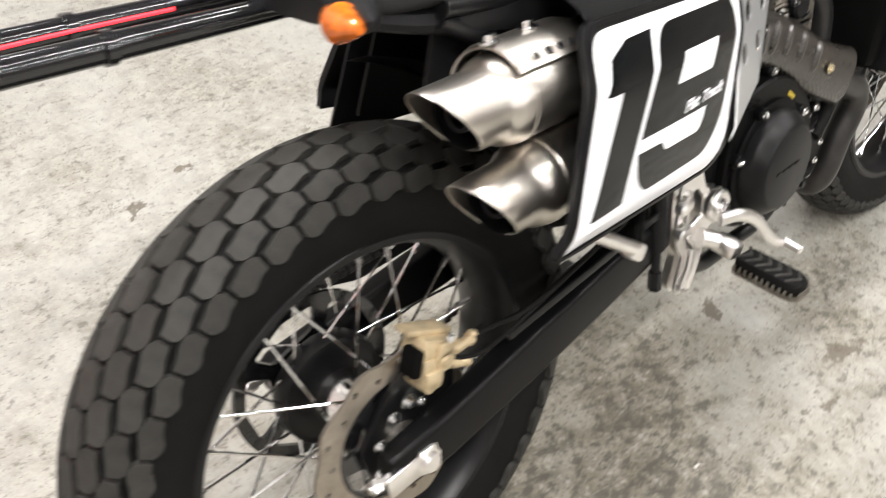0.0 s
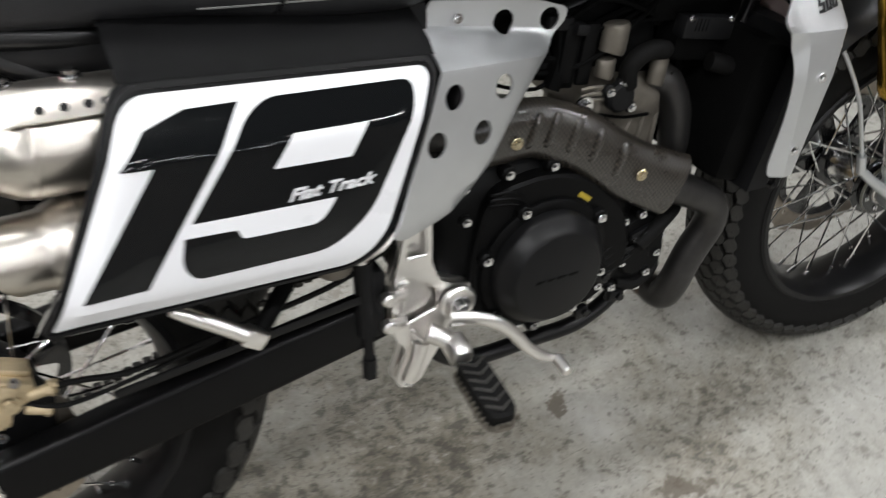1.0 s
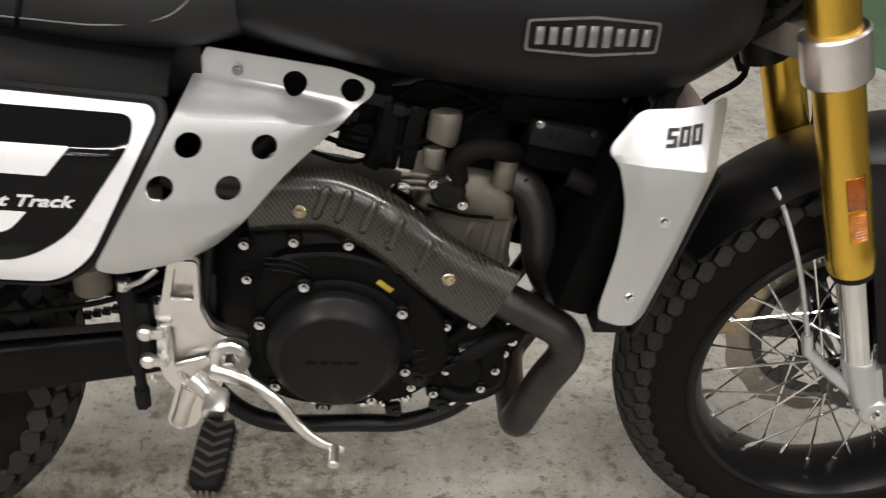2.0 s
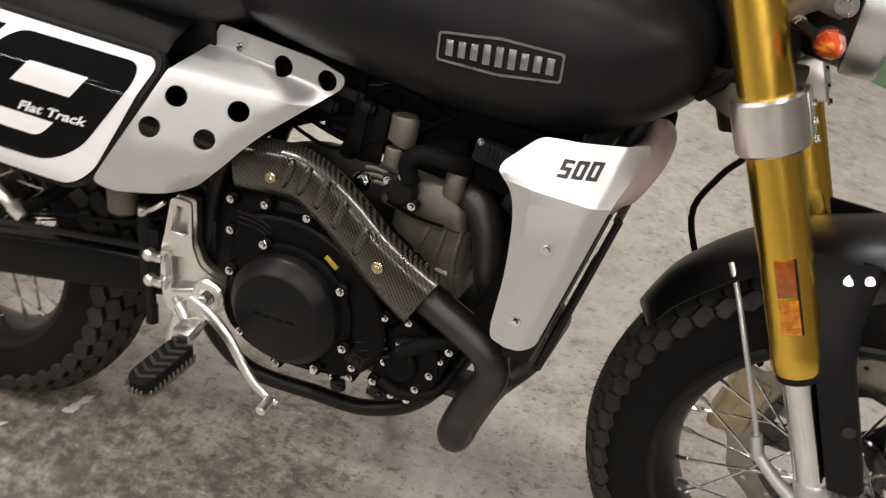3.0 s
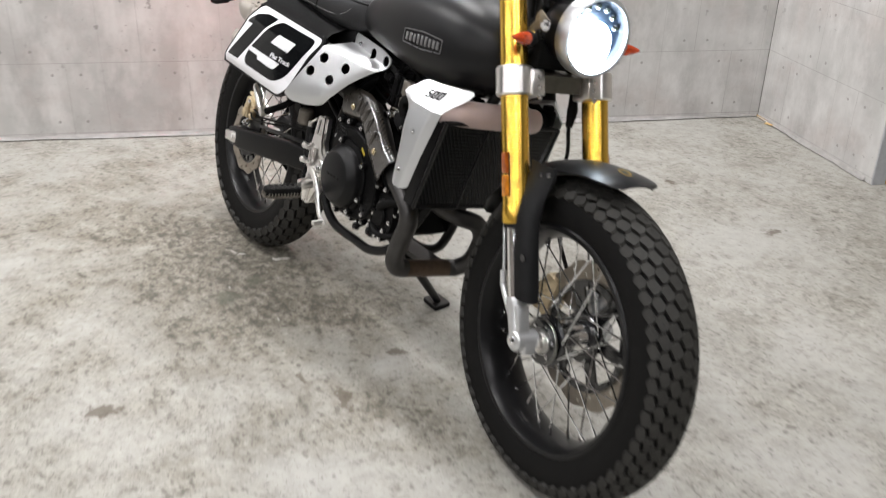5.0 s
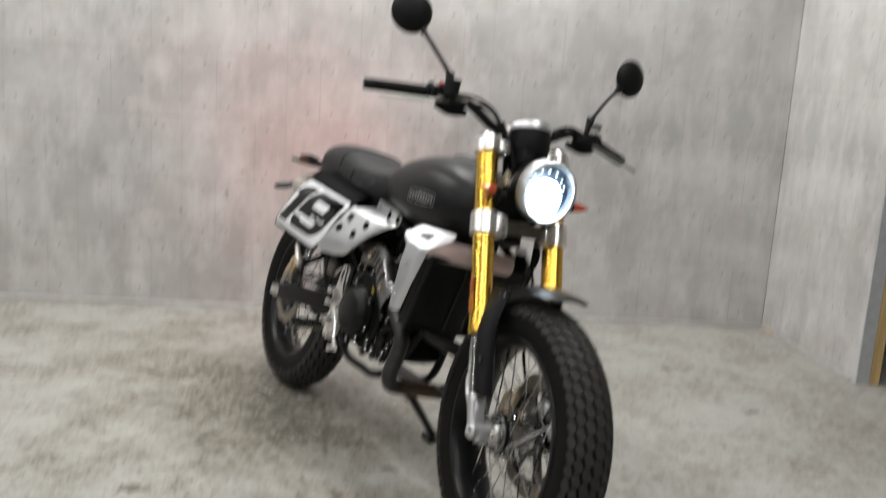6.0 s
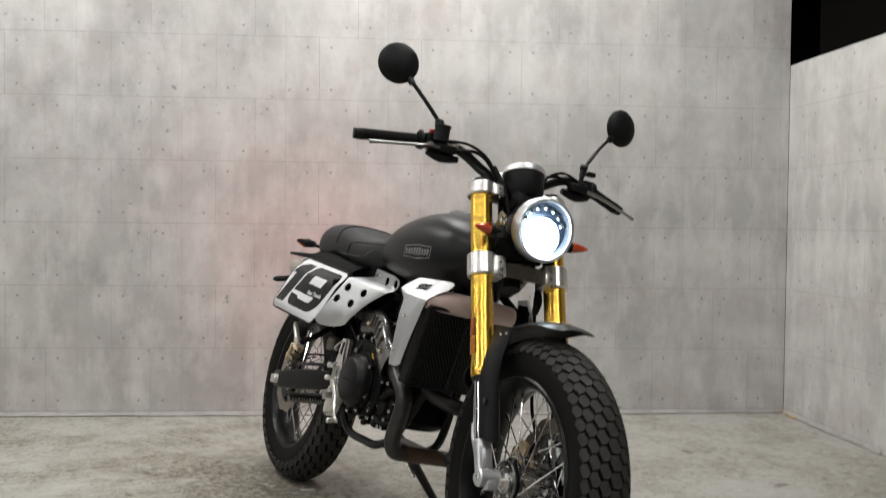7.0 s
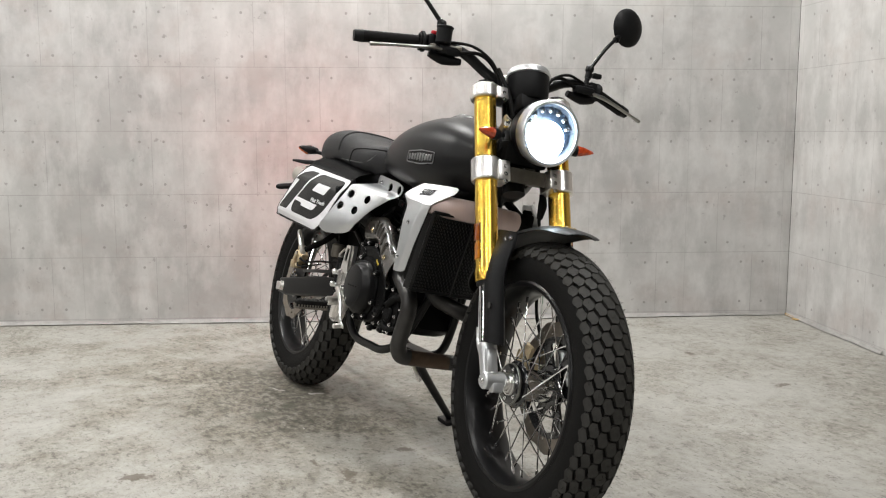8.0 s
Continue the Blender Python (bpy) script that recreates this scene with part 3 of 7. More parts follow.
# green painted strip beyond the studio floor
slab("painted_floor", [(1.10, 2.25), (3.2, 0.70), (7.9, -2.8), (7.9, 2.55), (1.10, 2.55)], 0.0, 0.003, GREEN, "green painted concrete floor beyond the bare concrete", "floor")

WALL_ANGLE = math.degrees(math.atan2(2.577 + 0.97, 0.04 + 1.631))


def wall_box(name, m, length, height, thick, material, label, x0=0.0):
    b = B()
    box(b, (x0 + length / 2, thick / 2, height / 2), (length, thick, height), 0.002, seg=1)
    return tagged(part(name, b, material, m=m), label, "wall", kind="structure")


# back wall: x runs from the corner towards the far end, the face looks at the motorcycle
BACK = pose(0.04, 2.577, 0, 0, 0, WALL_ANGLE + 180)
wall_box("wall_back", BACK, 6.4, 2.36, -0.12, WALL_PRINT, "pale grey concrete-print wall with panel seams and tie holes")
PARTITION = pose(0.04, 2.577, 0, 0, 0, -22.5)
wall_box("wall_partition", PARTITION, 0.885, 1.77, 0.06, WALL_PRINT, "low partition papered in pale concrete print", 0.0)
for nm, x0, x1, y0, y1, mt, lb in (
    ("partition_edge", 0.887, 0.893, 0.0, 0.062, BOARD_EDGE, "grey painted end of the partition board"),
    ("partition_frame", 0.84, 0.893, 0.064, 0.11, PLYWOOD, "bare plywood frame behind the partition"),
):
    b = B()
    box(b, ((x0 + x1) / 2, (y0 + y1) / 2, 0.883), (x1 - x0, y1 - y0, 1.766), 0.001, seg=1)
    tagged(part(nm, b, mt, m=PARTITION), lb, "trim", kind="structure")
b = B()
box(b, (0.05, -0.003, 0.006), (0.10, 0.004, 0.012), 0.001, rot=(8, 0, 0), seg=1)
box(b, (0.13, -0.012, 0.006), (0.05, 0.016, 0.003), 0.0005, rot=(20, -6, 12), seg=1)
tagged(part("paper_edge", b, PLYWOOD, m=PARTITION), "lifted torn edge of the wall paper at the floor", "trim", kind="structure")

# the wall paper's lower edge curls out a little over the floor
for nm, m, length, sgn, seed in (("paper_lip", BACK, 6.3, 1, 3), ("paper_lip", PARTITION, 0.86, -1, 5)):
    rng = random.Random(seed)
    b = B()
    rows = []
    count = int(length / 0.07)
    out = 0.005
    for i in range(count + 1):
        out = min(0.013, max(0.002, out + rng.uniform(-0.004, 0.004)))
        x = 0.01 + (length - 0.02) * i / count
        hgt = 0.008 + 0.6 * out
        rows.append([(x, sgn * 0.0015, hgt + 0.006), (x, sgn * (0.002 + out * 0.4), hgt * 0.6 + 0.002), (x, sgn * (0.003 + out), 0.004 + rng.uniform(0, 0.003))])
    loft(b, rows, cap=False, closed=False)
    bmesh.ops.solidify(b, geom=b.faces[:], thickness=0.0008)
    tagged(part(nm, b, PAPER, m=m), "pale curled lower edge of the wall paper", "trim", kind="structure")

slab("wall_side", [(0.95, 2.56), (8, 2.56), (8, 2.7), (0.95, 2.7)], 0, CEILING, GREY_WALL, "dim brown-grey painted wall behind the partition", "wall")
slab("baseboard", [(0.95, 2.53), (8, 2.53), (8, 2.557), (0.95, 2.557)], 0.0, 0.07, DARK_WALL, "dark rubber baseboard along the side wall", "baseboard")
slab("wall_dark", [(-0.6, 3.6), (0.95, 3.6), (0.95, 3.75), (-0.6, 3.75)], 0, CEILING, DARK_WALL, "wall behind the studio set, coloured near black as unlit", "wall")
slab("wall_front", [(-7, -10.15), (8, -10.15), (8, -10), (-7, -10)], 0, CEILING, GREY_WALL, "plain grey wall", "wall")
slab("wall_right", [(7.0, -10), (7.15, -10), (7.15, 2.55), (7.0, 2.55)], 0, CEILING, GREY_WALL, "plain grey wall", "wall")
# added walls that close the room, near black in place of shade
slab("wall_left", [(-6.15, -10), (-6.0, -10), (-6.0, 5.8), (-6.15, 5.8)], 0, CEILING, DARK_WALL, "added plain wall, coloured near black as unlit", "wall")
slab("wall_far", [(-6, 5.8), (2, 5.8), (2, 5.95), (-6, 5.95)], 0, CEILING, DARK_WALL, "added plain wall, coloured near black as unlit", "wall")
slab("ceiling", [(-7, -11), (8, -11), (8, 6), (-7, 6)], CEILING, CEILING + 0.1, CEIL, "dim grey board ceiling", "ceiling")


def lamp_fixture(x, y):
    root = tagged(new("ceiling_lamp"), "white fluorescent tube lamp on the ceiling", "lamp", "ceiling tube lamps")
    root.matrix_basis = pose(x, y, CEILING)
    b = B()
    box(b, (0, 0, -0.035), (1.26, 0.16, 0.07), 0.01)
    part("housing", b, WHITE, root)
    for s in (-1, 1):
        b = B()
        box(b, (s * 0.605, 0, -0.09), (0.02, 0.05, 0.05), 0.004)
        part("socket", b, WHITE, root)
    return root


first = lamp_fixture(*TUBES[0])
for tx, ty in TUBES[1:]:
    copy_thing(first, pose(tx, ty, CEILING))

# ---- the motorcycle ----
LEAN_DEG, YAW_DEG, STEER_DEG, RAKE_DEG = 12.7, -0.46, -4.5, 24.5
bike = tagged(new("motorcycle"), "matt black flat-track motorcycle with gold forks on its side stand", "motorcycle")
bike.matrix_basis = Matrix.Translation((0.005, -0.057, -0.002)) @ pose(0, 0, 0, 0, 0, YAW_DEG) @ pose(0, 0, 0, -LEAN_DEG)

REAR, FRONT = Vector((0, 0, 0.355)), Vector((1.457, 0, 0.348))
PIVOT = Vector((1.417, 0, 0.348))
STEER_AXIS = Vector((-math.sin(radians(RAKE_DEG)), 0, math.cos(radians(RAKE_DEG))))
S = Matrix.Translation(PIVOT) @ Matrix.Rotation(radians(STEER_DEG), 4, STEER_AXIS) @ Matrix.Translation(-PIVOT)
YAX = Matrix.Rotation(radians(-90), 4, "X")


def tyre(name, centre, radius, half, label, wheel_m, count, wave, arc, nubs=0, comb=0.0):
    core = radius - 0.068
    base = 0.0078

    def surf(a, lift):
        rr = 0.068 - base + lift
        w = half - base + lift
        ca, sa = math.cos(a), math.sin(a)
        return core + rr * math.copysign(abs(ca) ** 0.9, ca), w * math.copysign(abs(sa) ** 0.9, sa)

    prof = [(0.236, half * 0.70), (0.246, half * 0.78)]
    prof += [surf(radians(100 - 8 * i), 0) for i in range(26)]
    prof += [(0.246, -half * 0.78), (0.236, -half * 0.70)]
    b = revolve(B(), prof, 120)
    ob = part(name, b, RUBBER, bike, label, m=wheel_m @ YAX)
    # tread: long blocks with rounded ends between waving grooves
    cols = 7
    width, pitch = radians(arc) / cols, 2 * math.pi / count
    trim = {0.5: 0.17, 0.46: 0.075, 0.38: 0.02} if comb else {0.5: 0.27, 0.46: 0.15, 0.38: 0.05}
    shrink = ((0.90, 0.93), (0.82, 0.88)) if comb else ((0.93, 0.955), (0.845, 0.905))
    ys = (-0.5, -0.46, -0.38, -0.25, -0.12, 0.0, 0.12, 0.25, 0.38, 0.46, 0.5)

    def bend(y):
        return wave * math.sin(2 * math.pi * y)

    for c in range(cols):
        a0 = (c - (cols - 1) / 2) * width
        off = (0.5 if comb else 0.05) * (c % 2)
        side = [0.5 + comb * math.cos(2 * math.pi * y) - trim.get(abs(y), 0.0) for y in ys]
        pts = [(w + bend(y), y) for w, y in zip(side, ys)] + [(-w + bend(y), y) for w, y in zip(side[::-1], ys[::-1])]
        b = B()
        lo, hi = [], []
        for x, y in pts:
            mid = bend(y)
            for lst, (sx, sy), lift in ((lo, shrink[0], -0.001), (hi, shrink[1], base)):
                a, th = a0 + (mid + (x - mid) * sx) * width, y * pitch * sy
                r, h = surf(a, lift)
                lst.append(b.verts.new((r * math.cos(th), r * math.sin(th), h)))
        k = len(pts)
        for i in range(k):
            j = (i + 1) % k
            b.faces.new((lo[i], lo[j], hi[j], hi[i]))
        for i in range(k // 2 - 1):
            b.faces.new((hi[i], hi[i + 1], hi[k - 2 - i], hi[k - 1 - i]))
        block = part("tread_block", b, TREAD, ob, sharp=40, m=Matrix.Rotation(off * pitch, 4, "Z"))
        for i in range(1, count):
            again("tread_block", block, ob, Matrix.Rotation((i + off) * pitch, 4, "Z"))
    if nubs:
        # moulding hairs that a new tyre still wears
        rng = random.Random(9)
        b = B()
        for i in range(nubs):
            th = 2 * math.pi * i / nubs + rng.uniform(-0.01, 0.01)
            a = radians(rng.choice((-38, 0, 38, 60, -60))) + rng.uniform(-0.04, 0.04)
            foot, tip = [surf(a, lift) for lift in (base - 0.001, base + rng.uniform(0.003, 0.007))]
            turn = th + rng.uniform(-0.012, 0.012)
            tube(b, [(foot[0] * math.cos(th), foot[0] * math.sin(th), foot[1]), (tip[0] * math.cos(turn), tip[0] * math.sin(turn), tip[1])], [0.0006, 0.0003], 3, 1)
        tagged(part("rubber_hair", b, RUBBER, ob, "fine rubber moulding hairs"), kind="stuff")
    return ob


def wheel(name, centre, m, hub_half, label, spokes=36):
    wm = m @ Matrix.Translation(centre) @ YAX
    b = B()
    revolve(b, [(0.240, 0.046), (0.247, 0.050), (0.249, 0.053), (0.244, 0.056), (0.236, 0.055), (0.229, 0.046), (0.222, 0.030), (0.217, 0.012), (0.217, -0.012), (0.222, -0.030), (0.229, -0.046), (0.236, -0.055), (0.244, -0.056), (0.249, -0.053), (0.247, -0.050), (0.240, -0.046), (0.228, -0.012), (0.228, 0.012)], 96, closed=True)
    rim = part(name, b, RIM_BLACK, bike, label, m=wm)
    b = B()
    revolve(b, [(0, hub_half), (0.018, hub_half), (0.02, hub_half - 0.006), (0.036, hub_half - 0.01), (0.040, hub_half - 0.016), (0.038, hub_half * 0.5), (0.038, -hub_half * 0.5), (0.040, -hub_half + 0.016), (0.036, -hub_half + 0.01), (0.02, -hub_half + 0.006), (0.018, -hub_half), (0, -hub_half)], 40)
    part("hub", b, POLISHED, rim, "polished silver hub barrel")
    for s in (-1, 1):
        b = B()
        revolve(b, [(0.030, s * (hub_half - 0.022)), (0.054, s * (hub_half - 0.019)), (0.057, s * (hub_half - 0.016)), (0.054, s * (hub_half - 0.013)), (0.034, s * (hub_half - 0.008)), (0.030, s * (hub_half - 0.008))], 40, closed=True)
        part("hub_flange", b, GLOSS_BLACK, rim, "black hub flange")
    kinds = []
    for s in (-1, 1):
        for d in (-1, 1):
            b = B()
            a = d * radians(52)
            p0 = Vector((0.051 * math.cos(a), 0.051 * math.sin(a), s * (hub_half - 0.016 + d * 0.004)))
            p1 = Vector((0.219, 0, s * 0.009))
            tube(b, [p0, p1], 0.0019, 6, 1)
            tube(b, [p1.lerp(p0, 0.10), p1], 0.0036, 6, 1)
            kinds.append((s, d, b))
    quarter = spokes // 4
    step = 2 * math.pi / spokes
    for q, (s, d, b) in enumerate(kinds):
        off = (q if q < 2 else q) * step
        sp = part("spoke", b, CHROME, rim, m=Matrix.Rotation(off, 4, "Z"))
        for i in range(1, quarter):
            again("spoke", sp, rim, Matrix.Rotation(off + i * 2 * math.pi / quarter, 4, "Z"))
    return rim


def brake_disc(parent, r, h, material, name="brake_disc", waves=10, spider=True, label=""):
    """A wavy drilled disc about the wheel's axle, h metres along it."""
    k = waves * 12
    rim = [((r + 0.0035 * math.cos(waves * 2 * math.pi * i / k)) * math.cos(2 * math.pi * i / k), (r + 0.0035 * math.cos(waves * 2 * math.pi * i / k)) * math.sin(2 * math.pi * i / k)) for i in range(k)]
    holes = [circle(0, 0, r * 0.72, 60)]
    for i in range(waves * 2):
        a = 2 * math.pi * (i + 0.5) / (waves * 2)
        rr = r * (0.92 if i % 2 else 0.82)
        holes.append(circle(rr * math.cos(a), rr * math.sin(a), 0.0042, 10))
    b = sheet(B(), rim, holes, lambda x, z: Vector((x, z, h)), (), 0.004)
    d = part(name, b, material, parent, label)
    if spider:
        def at(rr, a):
            return (rr * math.cos(a), rr * math.sin(a))

        cut = []
        for i in range(6):
            a = 2 * math.pi * i / 6
            cut.append(rounded([at(r * 0.66, a + 0.14), at(r * 0.69, a + 0.5), at(r * 0.66, a + 0.90), at(0.052, a + 0.72), at(0.052, a + 0.28)], 0.006, 3))
        b = sheet(B(), circle(0, 0, r * 0.76, 72), cut + [circle(0, 0, 0.028, 24)], lambda x, z: Vector((x, z, h - math.copysign(0.005, h))), (), 0.006)
        part("disc_carrier", b, GLOSS_BLACK, parent, "black disc carrier")
    return d


rear_m, front_m = Matrix.Translation(REAR), S @ Matrix.Translation(FRONT)
tyre("rear_tyre", REAR, 0.355, 0.070, "black block-tread flat-track rear tyre", rear_m, 44, 0.10, 164, 0, 0.065)
tyre("front_tyre", FRONT, 0.348, 0.066, "black block-tread flat-track front tyre", front_m, 61, 0.10, 140, 420, 0.09)
rear_wheel = wheel("rear_wheel", REAR, Matrix(), 0.075, "black spoked rear rim")
front_wheel = wheel("front_wheel", FRONT, S, 0.062, "black spoked front rim")
b = B()
revolve(b, [(0.030, 0.072), (0.060, 0.070), (0.074, 0.062), (0.076, 0.054), (0.074, 0.034), (0.060, 0.026), (0.030, 0.024)], 44)
part("sprocket_carrier", b, SATIN_BLACK, rear_wheel, "black sprocket carrier drum")
brake_disc(rear_wheel, 0.115, -0.082, DISC, label="tan wavy rear brake disc")
brake_disc(front_wheel, 0.163, 0.069, DISC, waves=12, label="drilled front brake disc")
b = sheet(B(), circle(0, 0, 0.118, 92), [rounded([(0.104 * math.cos(a), 0.104 * math.sin(a)), (0.104 * math.cos(a + 0.55), 0.104 * math.sin(a + 0.55)), (0.104 * math.cos(a + 1.0), 0.104 * math.sin(a + 1.0)), (0.070 * math.cos(a + 1.0), 0.070 * math.sin(a + 1.0)), (0.070 * math.cos(a), 0.070 * math.sin(a))], 0.008) for a in (0.1, 1.357, 2.613, 3.87, 5.127)] + [circle(0, 0, 0.03, 24)], lambda x, z: Vector((x, z, 0.085)), (), 0.006)
part("sprocket", b, GLOSS_BLACK, rear_wheel, "black slotted rear sprocket")

# ---- forks, clamps and front fender ----
def fork_x(z):
    return 1.437 - 0.385 * (z - 0.348)


FORK_DIR = Vector((-0.385, 0, 1)).normalized()


def fork_pt(z, y, dx=0.0):
    return Vector((fork_x(z) + dx, y, z))


for s in (-1, 1):
    y = s * 0.110
    b = B()
    tube(b, [fork_pt(0.573, y), fork_pt(0.577, y), fork_pt(0.600, y), fork_pt(0.606, y), fork_pt(1.066, y)], [0.0285, 0.0300, 0.0300, 0.0288, 0.0288], 32, 1)
    fork = part("fork_tube", b, GOLD, bike, "gold anodised upper fork tube", m=S)
    b = B()
    tube(b, [fork_pt(0.573, y), fork_pt(0.564, y)], 0.0265, 24, 1)
    part("dust_seal", b, BLACK_PLASTIC, fork, "black rubber dust seal")
    b = B()
    tube(b, [fork_pt(0.40, y), fork_pt(0.57, y)], 0.0205, 24, 1)
    part("fork_slider", b, CHROME, fork, "chromed lower fork leg")
    b = B()
    tube(b, [fork_pt(0.432, y), fork_pt(0.425, y), fork_pt(0.385, y, 0.002), fork_pt(0.36, y, 0.006)], [0.0205, 0.0225, 0.0215, 0.0215], 24, 3)
    cyl(b, (1.447, y - s * 0.036, 0.350), (0, s, 0), 0.0215, 0.058, 28, 0.004)
    box(b, (1.432, y + s * 0.002, 0.392), (0.030, 0.030, 0.062), 0.006, (0, -21, 0))
    box(b, (1.462, y - s * 0.010, 0.338), (0.020, 0.030, 0.026), 0.005, (0, -12, 0))
    foot = part("axle_foot", b, BRUSHED, fork, "silver cast axle clamp")
    bolt(fork, (1.447, y + s * 0.022, 0.350), (0, s, 0), 0.009)
    bolt(fork, (1.452, y - s * 0.0, 0.322), (1, 0, -0.2), 0.006)
    # clamps
    for z0, z1, r, nb, nm in ((0.818, 0.874, 0.0385, 3, "lower_clamp"), (1.030, 1.064, 0.0385, 2, "upper_clamp")):
        b = B()
        tube(b, [fork_pt(z0, y), fork_pt(z0 + 0.003, y), fork_pt(z1 - 0.003, y), fork_pt(z1, y)], [r - 0.003, r, r, r - 0.003], 32, 1)
        zc = (z0 + z1) / 2
        box(b, (fork_x(zc) + 0.012, y - s * 0.034, zc), (0.055, 0.034, (z1 - z0) * 0.98), 0.004, (0, -21, 0))
        cl = part(nm, b, MACHINED, bike, "machined silver fork clamp", m=S)
        for i in range(nb):
            zz = z0 + (z1 - z0) * (i + 0.5) / nb
            bolt(cl, fork_pt(zz, y - s * 0.036, 0.040), (1, 0, 0.385), 0.0058)
    b = B()
    revolve(b, [(0, 0.014), (0.015, 0.014), (0.017, 0.010), (0.026, 0.009), (0.0285, 0.006), (0.0285, 0)], 32, axis_at(fork_pt(1.066, y), FORK_DIR))
    part("fork_cap", b, CHROME, fork, "silver fork cap")

for z, t, nm in ((0.849, 0.036, "lower_yoke"), (1.047, 0.026, "upper_yoke")):
    b = B()
    x = fork_x(z)
    out = rounded([(x + 0.005, 0.10), (x + 0.02, 0.05), (x + 0.02, -0.05), (x + 0.005, -0.10), (x - 0.04, -0.09), (x - 0.085, -0.03), (x - 0.085, 0.03), (x - 0.04, 0.09)], 0.02)
    loft(b, [[(p, q, z - t / 2) for p, q in out], [(p, q, z + t / 2) for p, q in out]])
    part(nm, b, CAST_ALU if z < 1 else SATIN_BLACK, bike, "grey cast lower yoke" if z < 1 else "black upper yoke", m=S)
b = B()
tube(b, [(fork_x(0.80) - 0.05, 0, 0.80), (fork_x(1.05) - 0.05, 0, 1.05)], 0.03, 20, 1)
part("steering_head", b, SATIN_BLACK, bike)

# fender: a crowned shell on an arc about the axle
FENDER_DEG, FENDER_RADIUS = (-60, -50, -30, -15, 0, 10, 16), (0.364, 0.374, 0.3785, 0.381, 0.388, 0.392, 0.391)


def fender_shell(a0, a1, half, crown, drop, n=44, k=16):
    b = B()
    rings = []
    for i in range(n + 1):
        t = i / n
        a = radians(a0 + (a1 - a0) * t)
        end = min(1, min(t, 1 - t) / 0.12)
        low = 0.35 if t < 0.5 else 0.5
        w = half * (low + (1 - low) * math.sqrt(max(0.0, 1 - (1 - end) ** 2)))
        row = []
        for j in range(k + 1):
            u = -1 + 2 * j / k
            rr = float(np.interp(math.degrees(a), FENDER_DEG, FENDER_RADIUS)) - crown * u * u * (1 - 0.6 * max(0.0, t - 0.75) / 0.25) - drop * max(0, abs(u) - 0.75) * 4 * min(1.0, (1 - t) / 0.3)
            row.append(FRONT + Vector((rr * math.sin(a), u * w, rr * math.cos(a))))
        rings.append(row)
    loft(b, rings, cap=False, closed=False)
    bmesh.ops.recalc_face_normals(b, faces=b.faces[:])
    bmesh.ops.solidify(b, geom=b.faces[:], thickness=0.003)
    return b


fender = part("front_fender", fender_shell(-59.5, 15, 0.076, 0.020, 0.004), SATIN_BLACK, bike, "short satin black front fender", m=S)
b = sheet(B(), circle(0, 0, 0.016, 24), [circle(0, 0, 0.011, 20)], lambda x, z: FRONT + Vector((0.3930 * math.sin(radians(7.5) + x / 0.4), z * 0.8, 0.3930 * math.cos(radians(7.5) + x / 0.4))), (), 0.0008)
part("fender_badge", b, DULL_GOLD, fender, "small gold ring badge")
for s in (-1, 1):
    # side bracket and fork guard in one moulding
    b = B()
    rings = []
    low = [(0.020, 0.131), (0.034, 0.1315), (0.048, 0.129), (0.058, 0.121), (0.062, 0.110), (0.060, 0.098), (0.050, 0.089), (0.036, 0.085), (0.022, 0.084)]
    top = [(0.030, 0.089), (0.042, 0.088), (0.056, 0.087), (0.070, 0.086), (0.084, 0.084), (0.096, 0.081), (0.100, 0.076), (0.092, 0.073), (0.080, 0.073)]
    for z, t, grow in ((0.438, 0.0, 0.96), (0.47, 0.0, 1.0), (0.54, 0.0, 1.03), (0.595, 0.10, 1.0), (0.635, 0.38, 1.0), (0.668, 0.75, 1.0), (0.690, 0.95, 1.0), (0.706, 1.0, 1.0)):
        row = []
        for (ax, ay), (bx, by) in zip(low, top):
            x, y = ax + (bx - ax) * t, ay + (by - ay) * t
            row.append((fork_x(z) + x * grow, s * y, z))
        rings.append(row)
    loft(b, rings, cap=False, closed=False)
    bmesh.ops.recalc_face_normals(b, faces=b.faces[:])
    bmesh.ops.solidify(b, geom=b.faces[:], thickness=0.003)
    guard = part("fork_guard", b, BLACK_PLASTIC, fender, "black plastic fork guard")
    cyl(hb := B(), (1.421, s * 0.1305, 0.525), (0, s, 0), 0.0075, 0.0025, 16)
    part("guard_hole", hb, GLOSS_BLACK, fender, "dark hole in the guard")
    for p in ((1.370, s * 0.0885, 0.685), (1.390, s * 0.086, 0.690)):
        bolt(fender, p, (0.25, s, 0.5), 0.006)
    # amber side reflector
    b = B()
    box(b, (fork_x(0.668) + 0.002, s * 0.133, 0.668), (0.026, 0.007, 0.094), 0.0025, (0, -21, 0))
    part("reflector_back", b, BLACK_PLASTIC, fender, "black reflector holder")
    b = B()
    box(b, (fork_x(0.690) + 0.002, s * 0.1375, 0.690), (0.021, 0.006, 0.044), 0.0015, (0, -21, 0))
    part("reflector", b, REFLECTOR, fender, "dark amber upper half of the side reflector")
    b = B()
    box(b, (fork_x(0.646) + 0.002, s * 0.1375, 0.646), (0.021, 0.006, 0.043), 0.0015, (0, -21, 0))
    part("reflector", b, REFLECTOR_LIT, fender, "bright ribbed lower half of the side reflector")
    for i in range(9):
        z = 0.629 + 0.0042 * i
        b = B()
        box(b, (fork_x(z) + 0.004, s * 0.1408, z), (0.014, 0.0016, 0.0022), 0.0006, (0, -21, 0), seg=1)
        part("reflector_rib", b, REFLECTOR_LIT, fender)

